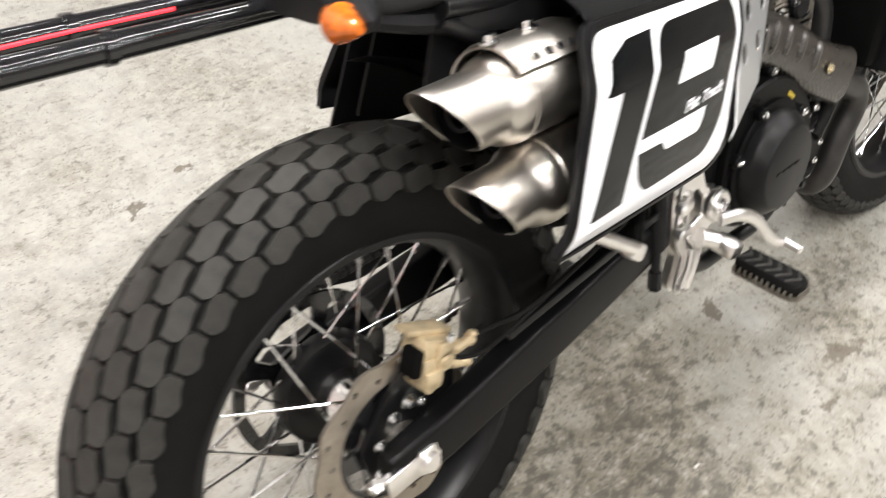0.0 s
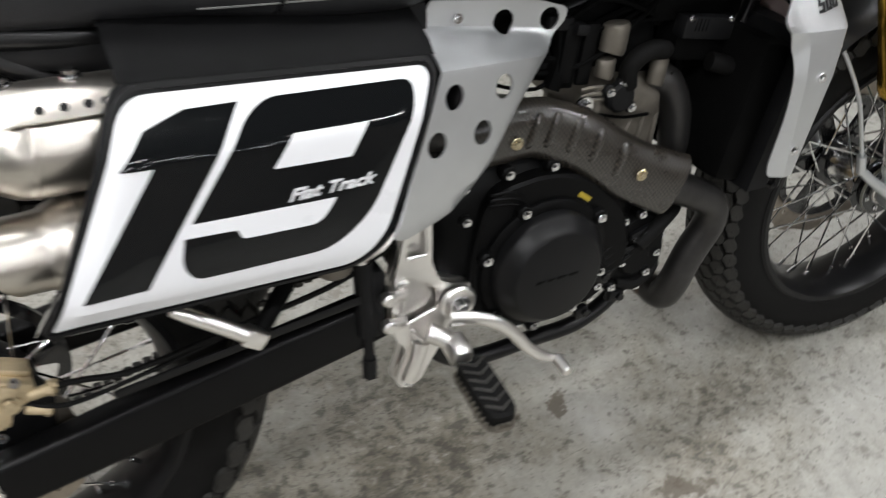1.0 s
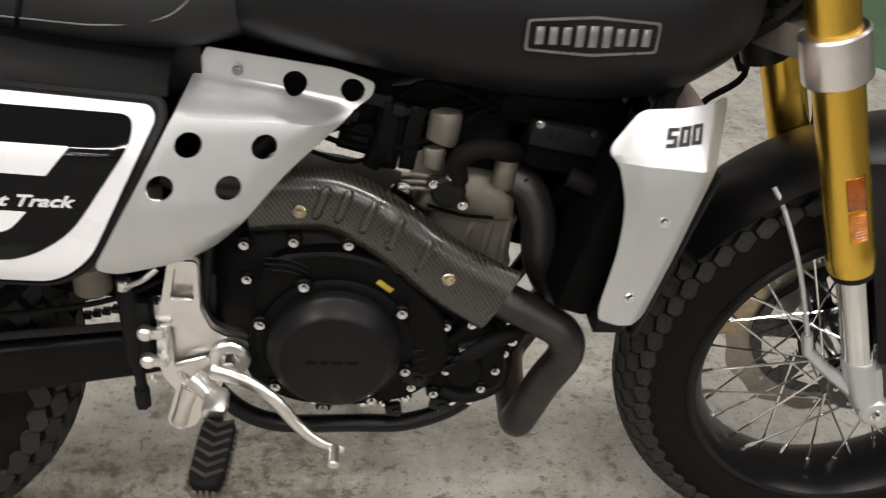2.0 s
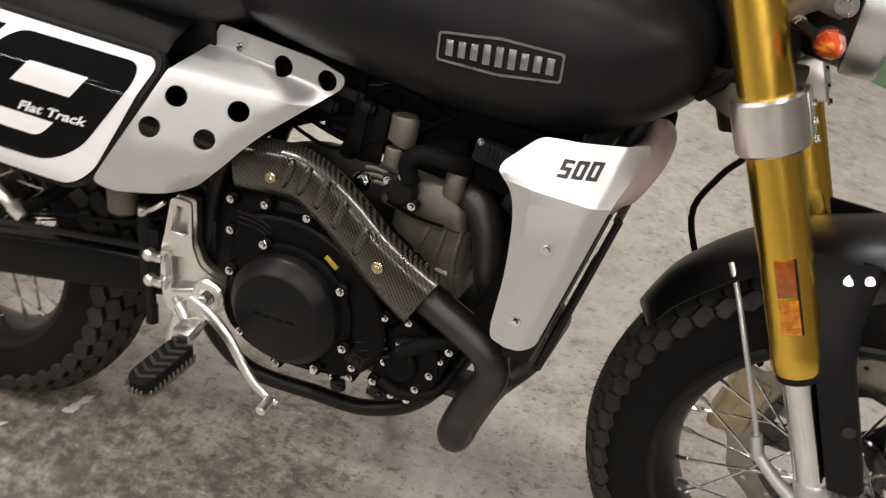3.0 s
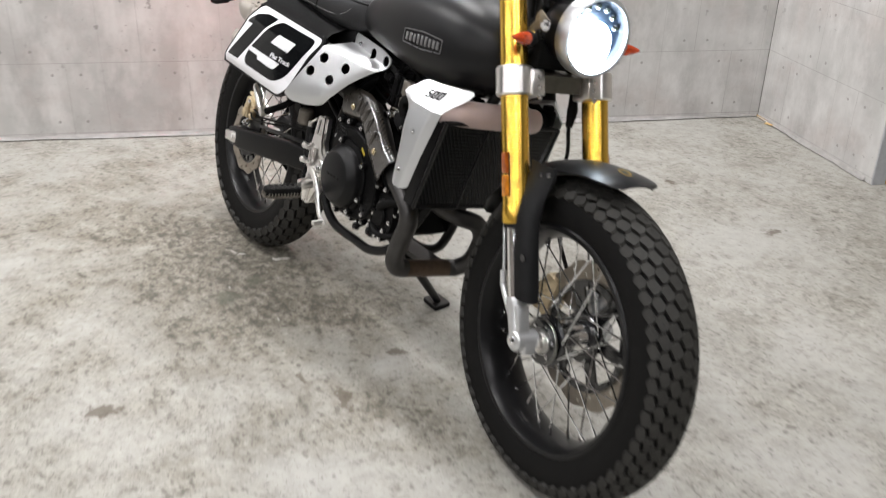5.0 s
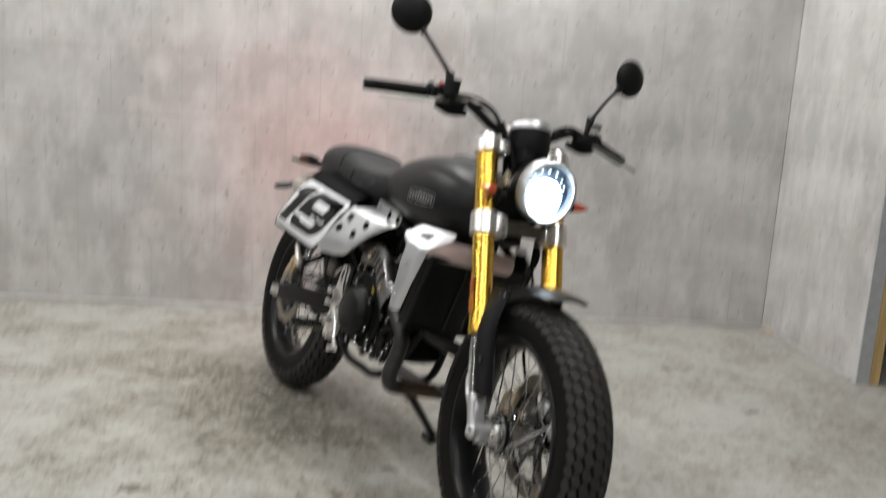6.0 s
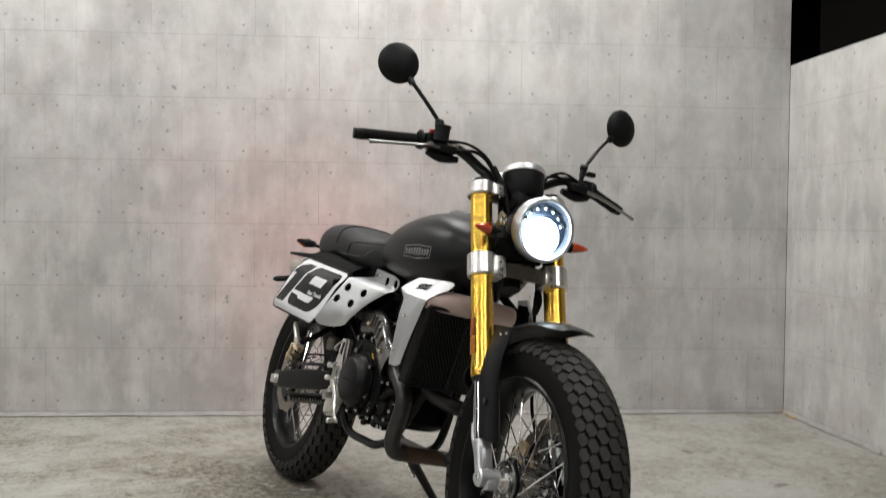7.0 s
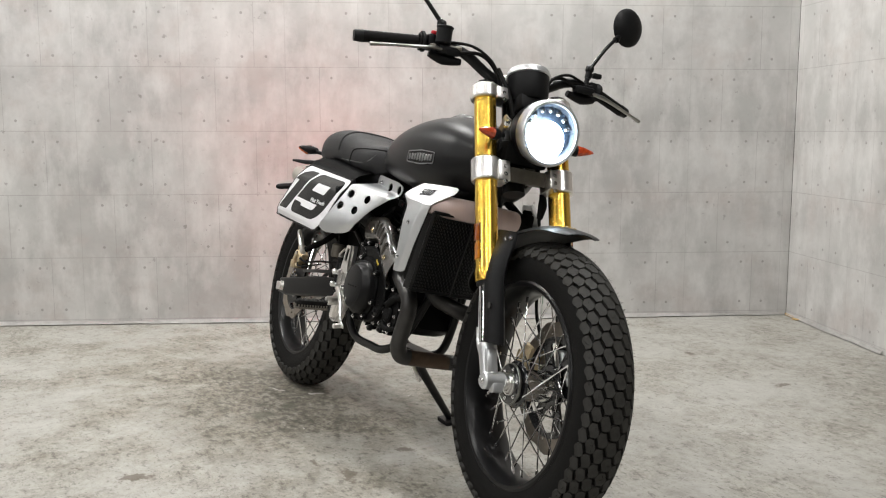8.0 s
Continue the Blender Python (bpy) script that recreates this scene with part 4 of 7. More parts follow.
# ---- tank, seat and tail ----
b = B()
body(b, [(0.560, 0.060, 0.820, 0.880, 0.850), (0.585, 0.092, 0.808, 0.912, 0.856), (0.650, 0.122, 0.795, 0.950, 0.862), (0.730, 0.143, 0.782, 0.978, 0.866), (0.840, 0.157, 0.765, 0.998, 0.868), (0.950, 0.159, 0.755, 1.002, 0.868), (1.050, 0.150, 0.762, 0.985, 0.870), (1.110, 0.130, 0.790, 0.960, 0.876), (1.150, 0.100, 0.820, 0.930, 0.880), (1.165, 0.060, 0.850, 0.905, 0.880)], 40, 0.84)
tank = part("fuel_tank", b, MATT_TANK, bike, "matt black rounded fuel tank")
b = B()
revolve(b, [(0, 0.016), (0.030, 0.015), (0.036, 0.010), (0.045, 0.006), (0.052, 0.0), (0.052, -0.012)], 40, axis_at((0.90, 0, 0.999), (0.05, 0, 1)))
part("filler_cap", b, SATIN_BLACK, tank, "black filler cap")
# maker's badge: a raised frame with plain bars in place of the lettering
for s in (-1, 1):
    m = Matrix.Translation((0.952, s * 0.1585, 0.862)) @ pose(0, 0, 0, 0, 0, 4.0 * -s) @ pose(0, 0, 0, 90 if s < 0 else -90) @ pose(0, 0, 0, 0, 0, 0)
    out = rounded([(-0.070, -0.016), (0.0, -0.021), (0.070, -0.016), (0.070, 0.016), (0.0, 0.021), (-0.070, 0.016)], 0.004)
    inn = [(x * 0.965, z * 0.86) for x, z in out]
    b = B()
    sheet(b, out, (), lambda x, z: m @ Vector((x, z, -0.001)), (), 0.003)
    plate = part("badge", b, SATIN_BLACK, tank, "dark badge with a bright rim")
    b = B()
    sheet(b, out, (inn,), lambda x, z: m @ Vector((x, z, 0.0015)), (), 0.002)
    part("badge_rim", b, BADGE, tank, "bright badge rim")
    for i in range(9):
        b, bb = B(), B()
        box(b, (-0.056 + 0.014 * i, 0, 0.0015), (0.0085, 0.018 + 0.004 * (i in (3, 4, 5)), 0.002), 0.0006)
        take(bb, b, m)
        part("badge_bar", bb, BADGE, plate, "bright raised bar")

b = B()
SEAT = [(0.02, 0.06, 0.85, 0.905, 0.876), (0.04, 0.098, 0.838, 0.932, 0.872), (0.1, 0.117, 0.832, 0.954, 0.875), (0.19, 0.125, 0.826, 0.962, 0.876), (0.29, 0.128, 0.822, 0.95, 0.872), (0.37, 0.127, 0.808, 0.928, 0.864), (0.45, 0.126, 0.797, 0.912, 0.856), (0.53, 0.118, 0.796, 0.908, 0.854), (0.6, 0.09, 0.812, 0.912, 0.86)]
body(b, SEAT, 36, 0.66)
seat = part("seat", b, SEAT_VINYL, bike, "black vinyl bench seat with stitched panels")


def seat_line(x, k):
    """A point on the seat's surface at x; k runs from 0 at the right side's edge to 1 on the top."""
    xs = [q[0] for q in SEAT]
    w, lo, hi, zc = (np.interp(x, xs, [q[i] for q in SEAT]) for i in (1, 2, 3, 4))
    t = k * math.pi / 2
    if k < 0:
        return Vector((x, -w * math.cos(t) ** 0.66, zc - (zc - lo) * math.sin(-t) ** 0.66))
    return Vector((x, -w * math.cos(t) ** 0.66, zc + (hi - zc) * math.sin(t) ** 0.66)) if k < 1 else Vector((x, 0, hi))


for s in (-1, 1):
    b = B()
    pts = [seat_line(0.372, -0.45), seat_line(0.380, -0.15), seat_line(0.395, 0.06), seat_line(0.43, 0.18), seat_line(0.49, 0.25), seat_line(0.55, 0.25), seat_line(0.595, 0.20)]
    tube(b, [(p.x, p.y * -s, p.z + 0.001) for p in pts], 0.0028, 8, 8)
    part("piping", b, SATIN_BLACK, seat, "black piping")
b = B()
pts = [seat_line(0.275, k / 10) for k in range(0, 11)]
both = [(p.x, p.y, p.z + 0.001) for p in pts] + [(p.x, -p.y, p.z + 0.001) for p in pts[-2::-1]]
tube(b, both, 0.0045, 8, 2, squash=((1, 0, 0), 1.0))
part("seat_strap", b, SEAT_VINYL, seat, "ribbed black strap across the seat")

for s in (-1, 1):
    b = B()
    pts = []
    for x, z in ((0.30, 0.846), (0.335, 0.844), (0.372, 0.842), (0.41, 0.840), (0.45, 0.838), (0.49, 0.840), (0.52, 0.847), (0.536, 0.856), (0.546, 0.866)):
        xs = [q[0] for q in SEAT]
        w, lo, hi, zc = (float(np.interp(x, xs, [q[i] for q in SEAT])) for i in (1, 2, 3, 4))
        f = abs(z - zc) / ((zc - lo) if z < zc else (hi - zc))
        pts.append((x, -s * (w * (1 - min(0.99, f) ** 3.03) ** 0.33 + 0.0002), z))
    tube(b, pts, 0.0011, 6, 5)
    part("seam", b, STITCH, seat, "pale grey stitched seam")

# tail: lamp carrier, undertray, inner mudguard, indicators
b = B()
body(b, [(0.0, 0.07, 0.842, 0.872, 0.856), (0.08, 0.10, 0.815, 0.85, 0.83), (0.20, 0.11, 0.78, 0.84, 0.81), (0.35, 0.11, 0.74, 0.835, 0.80), (0.55, 0.09, 0.74, 0.825, 0.79)], 20, 0.6)
part("undertray", b, BLACK_PLASTIC, bike, "black plastic undertray")
b = B()
for y in (0.045, 0.125):
    tube(b, [(0.06, y, 0.835), (-0.05, y, 0.842), (-0.17, y, 0.850), (-0.27, y, 0.856), (-0.30, y - 0.01, 0.858)], [0.012, 0.013, 0.014, 0.014, 0.006], 14, 5, squash=((0, 1, 0), 0.8))
    tube(b, [(-0.155, y, 0.849), (-0.165, y, 0.850)], 0.0165, 14, 1)
tail = part("tail_loop", b, GLOSS_BLACK, bike, "gloss black tail rails")
b = B()
for y in (0.060, 0.110):
    tube(b, [(-0.06, y, 0.845), (-0.16, y, 0.852), (-0.25, y, 0.857)], 0.0018, 10, 4)
part("tail_light", b, TAIL_GLOW, tail, "lit red tail light strips")
b = B()
box(b, (-0.305, 0.085, 0.862), (0.03, 0.075, 0.030), 0.006)
lamp_box = part("tail_lamp", b, BLACK_PLASTIC, tail, "black tail lamp housing")
b = B()
box(b, (-0.3215, 0.085, 0.864), (0.004, 0.060, 0.018), 0.0015)
part("tail_lens", b, TAIL_LAMP, lamp_box, "lit red tail lamp lens")
b = B()
tube(b, [(-0.30, 0.085, 0.850), (-0.38, 0.06, 0.80), (-0.42, 0.0, 0.745), (-0.43, -0.05, 0.725)], 0.010, 10, 4)
tube(b, [(-0.42, -0.03, 0.730), (-0.43, -0.07, 0.719), (-0.435, -0.086, 0.717)], [0.012, 0.012, 0.005], 10, 3)
tube(b, [(-0.31, 0.06, 0.846), (-0.44, 0.03, 0.842), (-0.53, 0.0, 0.842)], [0.010, 0.010, 0.005], 10, 3)
part("plate_bracket", b, BLACK_PLASTIC, tail, "black plate bracket")
b = B()
rings = []
for i in range(15):
    a = radians(18 + 52 * i / 14)
    row = []
    for j in range(9):
        u = -1 + j / 4
        rr = 0.405 - 0.02 * u * u
        row.append(REAR + Vector((rr * math.sin(a) + 0.0, u * 0.085, rr * math.cos(a) + 0.02)))
    rings.append(row)
loft(b, rings, cap=False, closed=False)
bmesh.ops.solidify(b, geom=b.faces[:], thickness=0.004)
part("inner_mudguard", b, BLACK_PLASTIC, bike, "black inner mudguard over the rear tyre")
b = B()
out = rounded([(0.088, 0.735), (0.122, 0.85), (0.32, 0.85), (0.32, 0.62), (0.20, 0.655)], 0.01)
sheet(b, rounded([(0.128, 0.668), (0.200, 0.83), (0.32, 0.83), (0.32, 0.62), (0.20, 0.645)], 0.006), (), lambda x, z: Vector((x, 0.088, z)), (), 0.004)
part("splash_panel", b, BLACK_PLASTIC, bike, "black splash panel beside the mudguard")
b = B()
sheet(b, out, (), lambda x, z: Vector((x, -0.080, z)), (), 0.004)
part("splash_panel", b, BLACK_PLASTIC, bike, "black splash panel beside the mudguard")


b = B()
sheet(b, rounded([(0.120, 0.625), (0.222, 0.84), (0.36, 0.84), (0.36, 0.60)], 0.01), (), lambda x, z: Vector((x, 0.145, z)), (), 0.004)
part("splash_panel", b, BLACK_PLASTIC, bike, "black splash panel beside the mudguard")


def indicator(c, d, parent, m, material, stem_from):
    b = B()
    tube(b, [stem_from, c], 0.006, 10, 1)
    stem = part("indicator", b, BLACK_PLASTIC, parent, "black indicator stalk", m=m)
    dv = Vector(d).normalized()
    b = B()
    revolve(b, [(0, -0.014), (0.009, -0.013), (0.0135, -0.008), (0.0148, 0.0), (0.0128, 0.014), (0.0085, 0.029), (0.0030, 0.043), (0, 0.046)], 9, axis_at(c, dv))
    part("lens", b, material, stem, "orange indicator lens", sharp=18)
    b = B()
    revolve(b, [(0.004, -0.030), (0.010, -0.026), (0.0145, -0.016), (0.0158, -0.002), (0.0145, -0.001)], 20, axis_at(c, dv))
    part("lens_housing", b, BLACK_PLASTIC, stem, "black lens housing")


for s in (-1, 1):
    c = Vector((-0.02, s * 0.128, 0.870))
    b = B()
    tube(b, [(0.05, s * 0.06, 0.860), c], 0.007, 10, 1)
    tube(b, [c + Vector((0.018, -s * 0.03, 0)), c + Vector((0.012, 0, 0)), c + Vector((-0.006, s * 0.036, 0.004))], [0.010, 0.017, 0.003], 14, 4)
    rear_ind = part("rear_indicator", b, BLACK_PLASTIC, bike, "black rear indicator housing")
    b = B()
    tube(b, [c + Vector((-0.002, -s * 0.026, -0.001)), c + Vector((-0.010, 0, -0.001)), c + Vector((-0.016, s * 0.034, 0.002))], [0.009, 0.018, 0.004], 14, 4)
    part("lens", b, AMBER, rear_ind, "orange rear indicator lens")
indicator((1.279, -0.128, 0.940), (0.25, -1, 0.05), bike, S, RED_LENS, (1.23, -0.07, 0.945))
indicator((1.279, 0.128, 0.940), (0.25, 1, 0.05), bike, S, RED_LENS, (1.23, 0.07, 0.945))

# ---- number board and side panels ----
PU, PV, PO = Vector((0.299, -0.035)), Vector((-0.097, -0.181)), Vector((0.210, 0.805))


def on_board(u, v, lift=0.0, side=-1):
    q = PO + PU * u + PV * v
    # the upper third rolls inwards
    roll = max(0.0, 0.34 - v) * 0.205
    # the face stands proud of its folded edges
    proud = float(np.interp(v, (-0.05, 0.0, 0.10, 0.24, 0.85, 0.92, 1.02), (0.0, 0.02, 0.35, 1.0, 0.92, 0.72, -0.1))) * float(np.interp(u, (-0.04, 0.06, 0.5, 0.95, 1.08), (0.55, 1.0, 0.85, 0.55, 0.35)))
    y = -0.200 + 0.126 * (q.x - 0.214) + 0.178 * (q.y - 0.804) - lift + 1.3 * roll * roll - 0.0185 * proud
    # the left board sits a little further forward
    return Vector((q.x + (0.075 if side > 0 else 0.0), y * -side, q.y))


ROLL_CUTS = [((0.0, -0.205 * v / 100), (0.0, 1.0)) for v in (*range(2, 37, 3), 50, 68, 85, 88, 92, 95, 98)] + [((0.30 * u / 100, 0.0), (1.0, 0.0)) for u in (-1, 2, 6, 30, 50, 72, 95)]


def uv(pts):
    return [((u * 0.30), -(v * 0.205)) for u, v in pts]


def board_piece(name, pts, rad, lift, thick, material, parent, label, side):
    shape = rounded(uv(pts), rad)
    b = sheet(B(), shape, (), lambda x, z: on_board(x / 0.30, -z / 0.205, lift, side), ROLL_CUTS, thick)
    return part(name, b, material, parent, label, sharp=25)


for side in (-1, 1):
    b = B()
    back = rounded(uv([(-0.035, -0.06), (1.02, -0.06), (1.075, 0.04), (1.10, 0.85), (1.02, 1.03), (0.10, 1.052), (-0.022, 1.045)]), [0.02, 0.02, 0.02, 0.03, 0.03, 0.01, 0.004])
    sheet(b, back, (), lambda x, z: on_board(x / 0.30, -z / 0.205, -0.001, side), ROLL_CUTS, 0.009)
    # top return towards the seat
    rows = []
    for k, (lift, up) in enumerate(((0.0, 0.0), (-0.012, 0.012), (-0.05, 0.028), (-0.075, 0.034))):
        row = []
        for i in range(21):
            p = on_board(-0.02 + 1.06 * i / 20, -0.05, lift, side)
            row.append(p + Vector((0, 0, up)))
        rows.append(row)
    nb = B()
    loft(nb, rows, cap=False, closed=False)
    bmesh.ops.solidify(nb, geom=nb.faces[:], thickness=0.004)
    take(b, nb)
    board = part("number_board", b, BLACK_PLASTIC, bike, "black number board with white field")
    inner = rounded(uv([(-0.012, -0.022), (1.008, -0.030), (1.050, 0.045), (1.073, 0.845), (0.995, 1.010), (0.10, 1.030), (-0.008, 1.032)]), [0.022, 0.022, 0.018, 0.035, 0.03, 0.004, 0.003])
    outer = rounded(uv([(-0.020, -0.048), (1.016, -0.052), (1.066, 0.042), (1.092, 0.848), (1.012, 1.026), (0.10, 1.046), (-0.018, 1.042)]), [0.022, 0.022, 0.018, 0.035, 0.03, 0.004, 0.003])
    rb = sheet(B(), outer, (inner,), lambda x, z: on_board(x / 0.30, -z / 0.205, 0.0022, side), ROLL_CUTS, 0.0025)
    part("board_rim", rb, SATIN_BLACK, board, "raised black rim", sharp=25)
    field = [(0.0, 0.0), (1.0, -0.008), (1.038, 0.05), (1.058, 0.84), (0.985, 0.995), (0.10, 1.015), (-0.002, 1.02)]
    board_piece("white_field", field, [0.022, 0.022, 0.018, 0.035, 0.03, 0.004, 0.003], 0.0012, 0.0012, WHITE, board, "white board field", side)
    board_piece("digit_one", [(0.036, 0.285), (0.075, 0.135), (0.185, 0.070), (0.352, 0.062), (0.232, 0.855), (0.045, 0.865), (0.132, 0.285)], 0.0006, 0.0020, 0.0006, DIGIT, board, "black digit 1", side)
    board_piece("digit_nine", [(0.383, 0.13), (0.440, 0.058), (0.965, 0.045), (1.000, 0.18), (0.958, 0.70), (0.850, 0.855), (0.375, 0.858), (0.318, 0.78), (0.295, 0.632)], [0.012, 0.018, 0.025, 0.02, 0.04, 0.05, 0.012, 0.016, 0.001], 0.0020, 0.0006, DIGIT, board, "black digit 9", side)
    board_piece("nine_counter", [(0.554, 0.217), (0.822, 0.215), (0.797, 0.377), (0.522, 0.374)], 0.002, 0.0028, 0.0006, WHITE, board, "white opening of the digit", side)
    board_piece("nine_gap", [(0.284, 0.640), (0.302, 0.575), (0.792, 0.578), (0.765, 0.700), (0.492, 0.695), (0.462, 0.645)], [0.0, 0.0, 0.001, 0.012, 0.004, 0.002], 0.0028, 0.0006, WHITE, board, "white gap of the digit", side)
    c = on_board(0.757, 0.520, 0.0030, side)
    ex = (on_board(0.9, 0.56, 0, side) - on_board(0.6, 0.575, 0, side)).normalized()
    if side > 0:
        ex = -ex
    ey = Vector((0, 0, 1)) - ex * ex.z
    ey.normalize()
    ez = ex.cross(ey)
    tm = Matrix((ex, ey, ez)).transposed().to_4x4()
    lettering("board_lettering", "Flat Track", 0.0180, Matrix.Translation(c) @ tm, WHITE, board, shear=0.38, width=1.28)


def panel_y(x, z):
    y = -0.168 + 0.345 * (x - 0.545) + 0.19 * (z - 0.73)
    flange = -0.086
    t = min(1.0, max(0.0, (z + 0.16 * (x - 0.62) - 0.744) / 0.026))
    t = t * t * (3 - 2 * t)
    y = y * (1 - t) + max(y, flange) * t
    # the lower and front rims are folded inwards
    front_gap = (x - 0.572) * -0.69 + (z - 0.612) * 0.73
    return y + 0.55 * max(0.0, 0.016 - front_gap) * (1 - t) + 0.5 * max(0.0, 0.622 + 0.10 * (x - 0.46) - z)


side_out = rounded([(0.556, 0.808), (0.697, 0.790), (0.737, 0.776), (0.734, 0.760), (0.640, 0.686), (0.600, 0.640), (0.570, 0.611), (0.550, 0.602), (0.520, 0.596), (0.468, 0.594), (0.449, 0.607), (0.541, 0.779)], [0.004, 0.01, 0.012, 0.012, 0.03, 0.02, 0.02, 0.02, 0.02, 0.012, 0.008, 0.006], 4)
side_holes = [circle(x, z, 0.0135, 22) for x, z in ((0.545, 0.730), (0.620, 0.720), (0.516, 0.688), (0.583, 0.680), (0.649, 0.772), (0.712, 0.766))]
side_cuts = [((0.62, 0.742 + 0.004 * i), (0.16, 1.0)) for i in range(9)] + [((0.572 - 0.69 * 0.016, 0.612 + 0.73 * 0.016), (-0.69, 0.73)), ((0.46, 0.622), (-0.10, 1.0))]
for side in (-1, 1):
    b = sheet(B(), side_out, side_holes, lambda x, z: Vector((x, panel_y(x, z) * -side, z)), side_cuts, 0.0028)
    pan = part("side_panel", b, BRUSHED, bike, "brushed silver side panel with six round holes", sharp=28)
    bolt(pan, (0.588, (-0.0895) * -side, 0.785), (0, side, 0.1), 0.006)

# ---- radiator shrouds ----
def shroud_y(x, z):
    xf = 1.047 + (z - 0.543) * 0.27
    y = -0.2085 + 0.10 * (x - 1.03)
    y += 0.75 * max(0.0, x - (xf - 0.010))
    if z < 0.75:
        y += 0.55 * max(0.0, 1.021 - x) * min(1.0, (0.75 - z) / 0.03)
    y += 0.15 * max(0.0, z - 0.68)
    t = max(0.0, z - 0.742 + 0.10 * (x - 0.99))
    return y + t * 0.55 + 0.25 * max(0.0, x - 1.06) * min(1.0, t / 0.04)


shroud_out = rounded([(1.014, 0.789), (1.127, 0.790), (1.125, 0.772), (1.112, 0.748), (1.106, 0.734), (1.054, 0.546), (1.044, 0.541), (1.000, 0.543), (0.998, 0.56), (1.007, 0.64), (1.005, 0.70), (0.994, 0.735), (0.980, 0.752), (0.982, 0.760)], [0.010, 0.012, 0.006, 0.01, 0.01, 0.008, 0.006, 0.006, 0.01, 0.05, 0.04, 0.02, 0.004, 0.004], 4)
shroud_cuts = [((1.05, 0.728 + 0.004 * i), (0.10, 1.0)) for i in range(5)] + [((1.047 - 0.012 + 0.004 * i, 0.543), (1.0, -0.27)) for i in range(4)] + [((1.008 + 0.0065 * i, 0.6), (1.0, 0.0)) for i in range(3)] + [((1.06, 0.7), (1.0, 0.0)), ((1.075, 0.7), (1.0, 0.0))]
for side in (-1, 1):
    b = sheet(B(), shroud_out, (), lambda x, z: Vector((x, shroud_y(x, z) * -side, z)), shroud_cuts, 0.003)
    sh = part("radiator_shroud", b, BRUSHED, bike, "folded silver radiator shroud with the number 500", sharp=25)
    bolt(sh, (1.050, -0.2065 * -side, 0.677), (0, side, 0), 0.0065)
    bolt(sh, (1.029, -0.2085 * -side, 0.580), (0, side, 0), 0.0065)
    five = [(-0.5, -1), (0.5, -1), (0.5, 0.2), (-0.12, 0.2), (-0.12, 0.62), (0.5, 0.62), (0.5, 1), (-0.5, 1), (-0.5, -0.18), (0.12, -0.18), (0.12, -0.62), (-0.5, -0.62)]
    zero = [(-0.5, -1), (0.5, -1), (0.5, 1), (-0.5, 1)]
    for k, (nm, shape, hole) in enumerate((("digit_five", five, ()), ("digit_zero", zero, ([(-0.14, -0.62), (0.14, -0.62), (0.14, 0.62), (-0.14, 0.62)],)), ("digit_zero", zero, ([(-0.14, -0.62), (0.14, -0.62), (0.14, 0.62), (-0.14, 0.62)],)))):
        def spot(u, v, k=k):
            x, z = 1.0490 + 0.0150 * k + 0.0122 * u + 0.0018 * v, 0.7635 + 0.0006 * k + 0.0088 * v
            return Vector((x, (shroud_y(x, z) - (0.0014 if side < 0 else 0.0046)) * -side, z + 0.0009))
        b = sheet(B(), shape, hole, spot, (), 0.0005)
        part(nm, b, STICKER, sh, "black digit " + ("5" if k == 0 else "0"))
# ---- radiator ----
def rad_pt(u, v, d=0.0):
    """u across from the right (0) to the left (1), v up."""
    return Vector((1.043 + 0.058 * v + d, -0.165 + 0.33 * u, 0.500 + 0.215 * v))


b = B()
loft(b, [[rad_pt(u, v, d) for u, v in ((0, 0), (1, 0), (1, 1), (0, 1))] for d in (-0.035, 0.0)])
radiator = part("radiator", b, BLACK_PLASTIC, bike, "black radiator with a perforated guard")
b = B()
for i in range(64):
    u = (i + 0.5) / 64
    tube(b, [rad_pt(u, 0.02, 0.002), rad_pt(u, 0.98, 0.002)], 0.0012, 4, 1)
tagged(part("radiator_core", b, CORE, radiator, "dark finned radiator core"), kind="stuff")
b = B()
cell = 0.0105
nu, nv = int(0.32 / cell), int(0.21 / (cell * 0.866))
for j in range(nv):
    for i in range(nu):
        cx, cy = (i + 0.5 * (j % 2) + 0.5) * cell, (j + 0.5) * cell * 0.866
        if cx > 0.322:
            continue
        ring_o, ring_i = [], []
        for k in range(6):
            a = math.pi / 6 + k * math.pi / 3
            for lst, r in ((ring_o, cell * 0.577), (ring_i, cell * 0.40)):
                lst.append(b.verts.new(rad_pt((cx + r * math.cos(a)) / 0.33, (cy + r * math.sin(a)) / 0.2228, 0.012)))
        for k in range(6):
            q = (k + 1) % 6
            b.faces.new((ring_o[k], ring_o[q], ring_i[q], ring_i[k]))
tagged(part("radiator_guard", b, SATIN_BLACK, radiator, "black hexagon-mesh guard"), kind="stuff")
b = B()
for v in (0.0, 1.0):
    tube(b, [rad_pt(-0.01, v, 0.012), rad_pt(1.01, v, 0.012)], 0.005, 8, 1)
for u in (-0.01, 0.37, 1.01):
    tube(b, [rad_pt(u, 0, 0.014), rad_pt(u, 1, 0.014)], 0.0045 if u != 0.37 else 0.0035, 8, 1)
part("guard_frame", b, SATIN_BLACK, radiator, "black guard frame")
b = B()
tube(b, [(1.080, -0.160, 0.733), (1.083, -0.154, 0.733), (1.104, -0.10, 0.735), (1.114, 0.0, 0.734), (1.115, 0.078, 0.732), (1.114, 0.086, 0.732)], [0.022, 0.028, 0.030, 0.030, 0.029, 0.024], 20, 5, squash=((1, 0, 0), 0.75))
part("header_tank", b, PINK, radiator, "pinkish satin radiator header tank")
b = B()
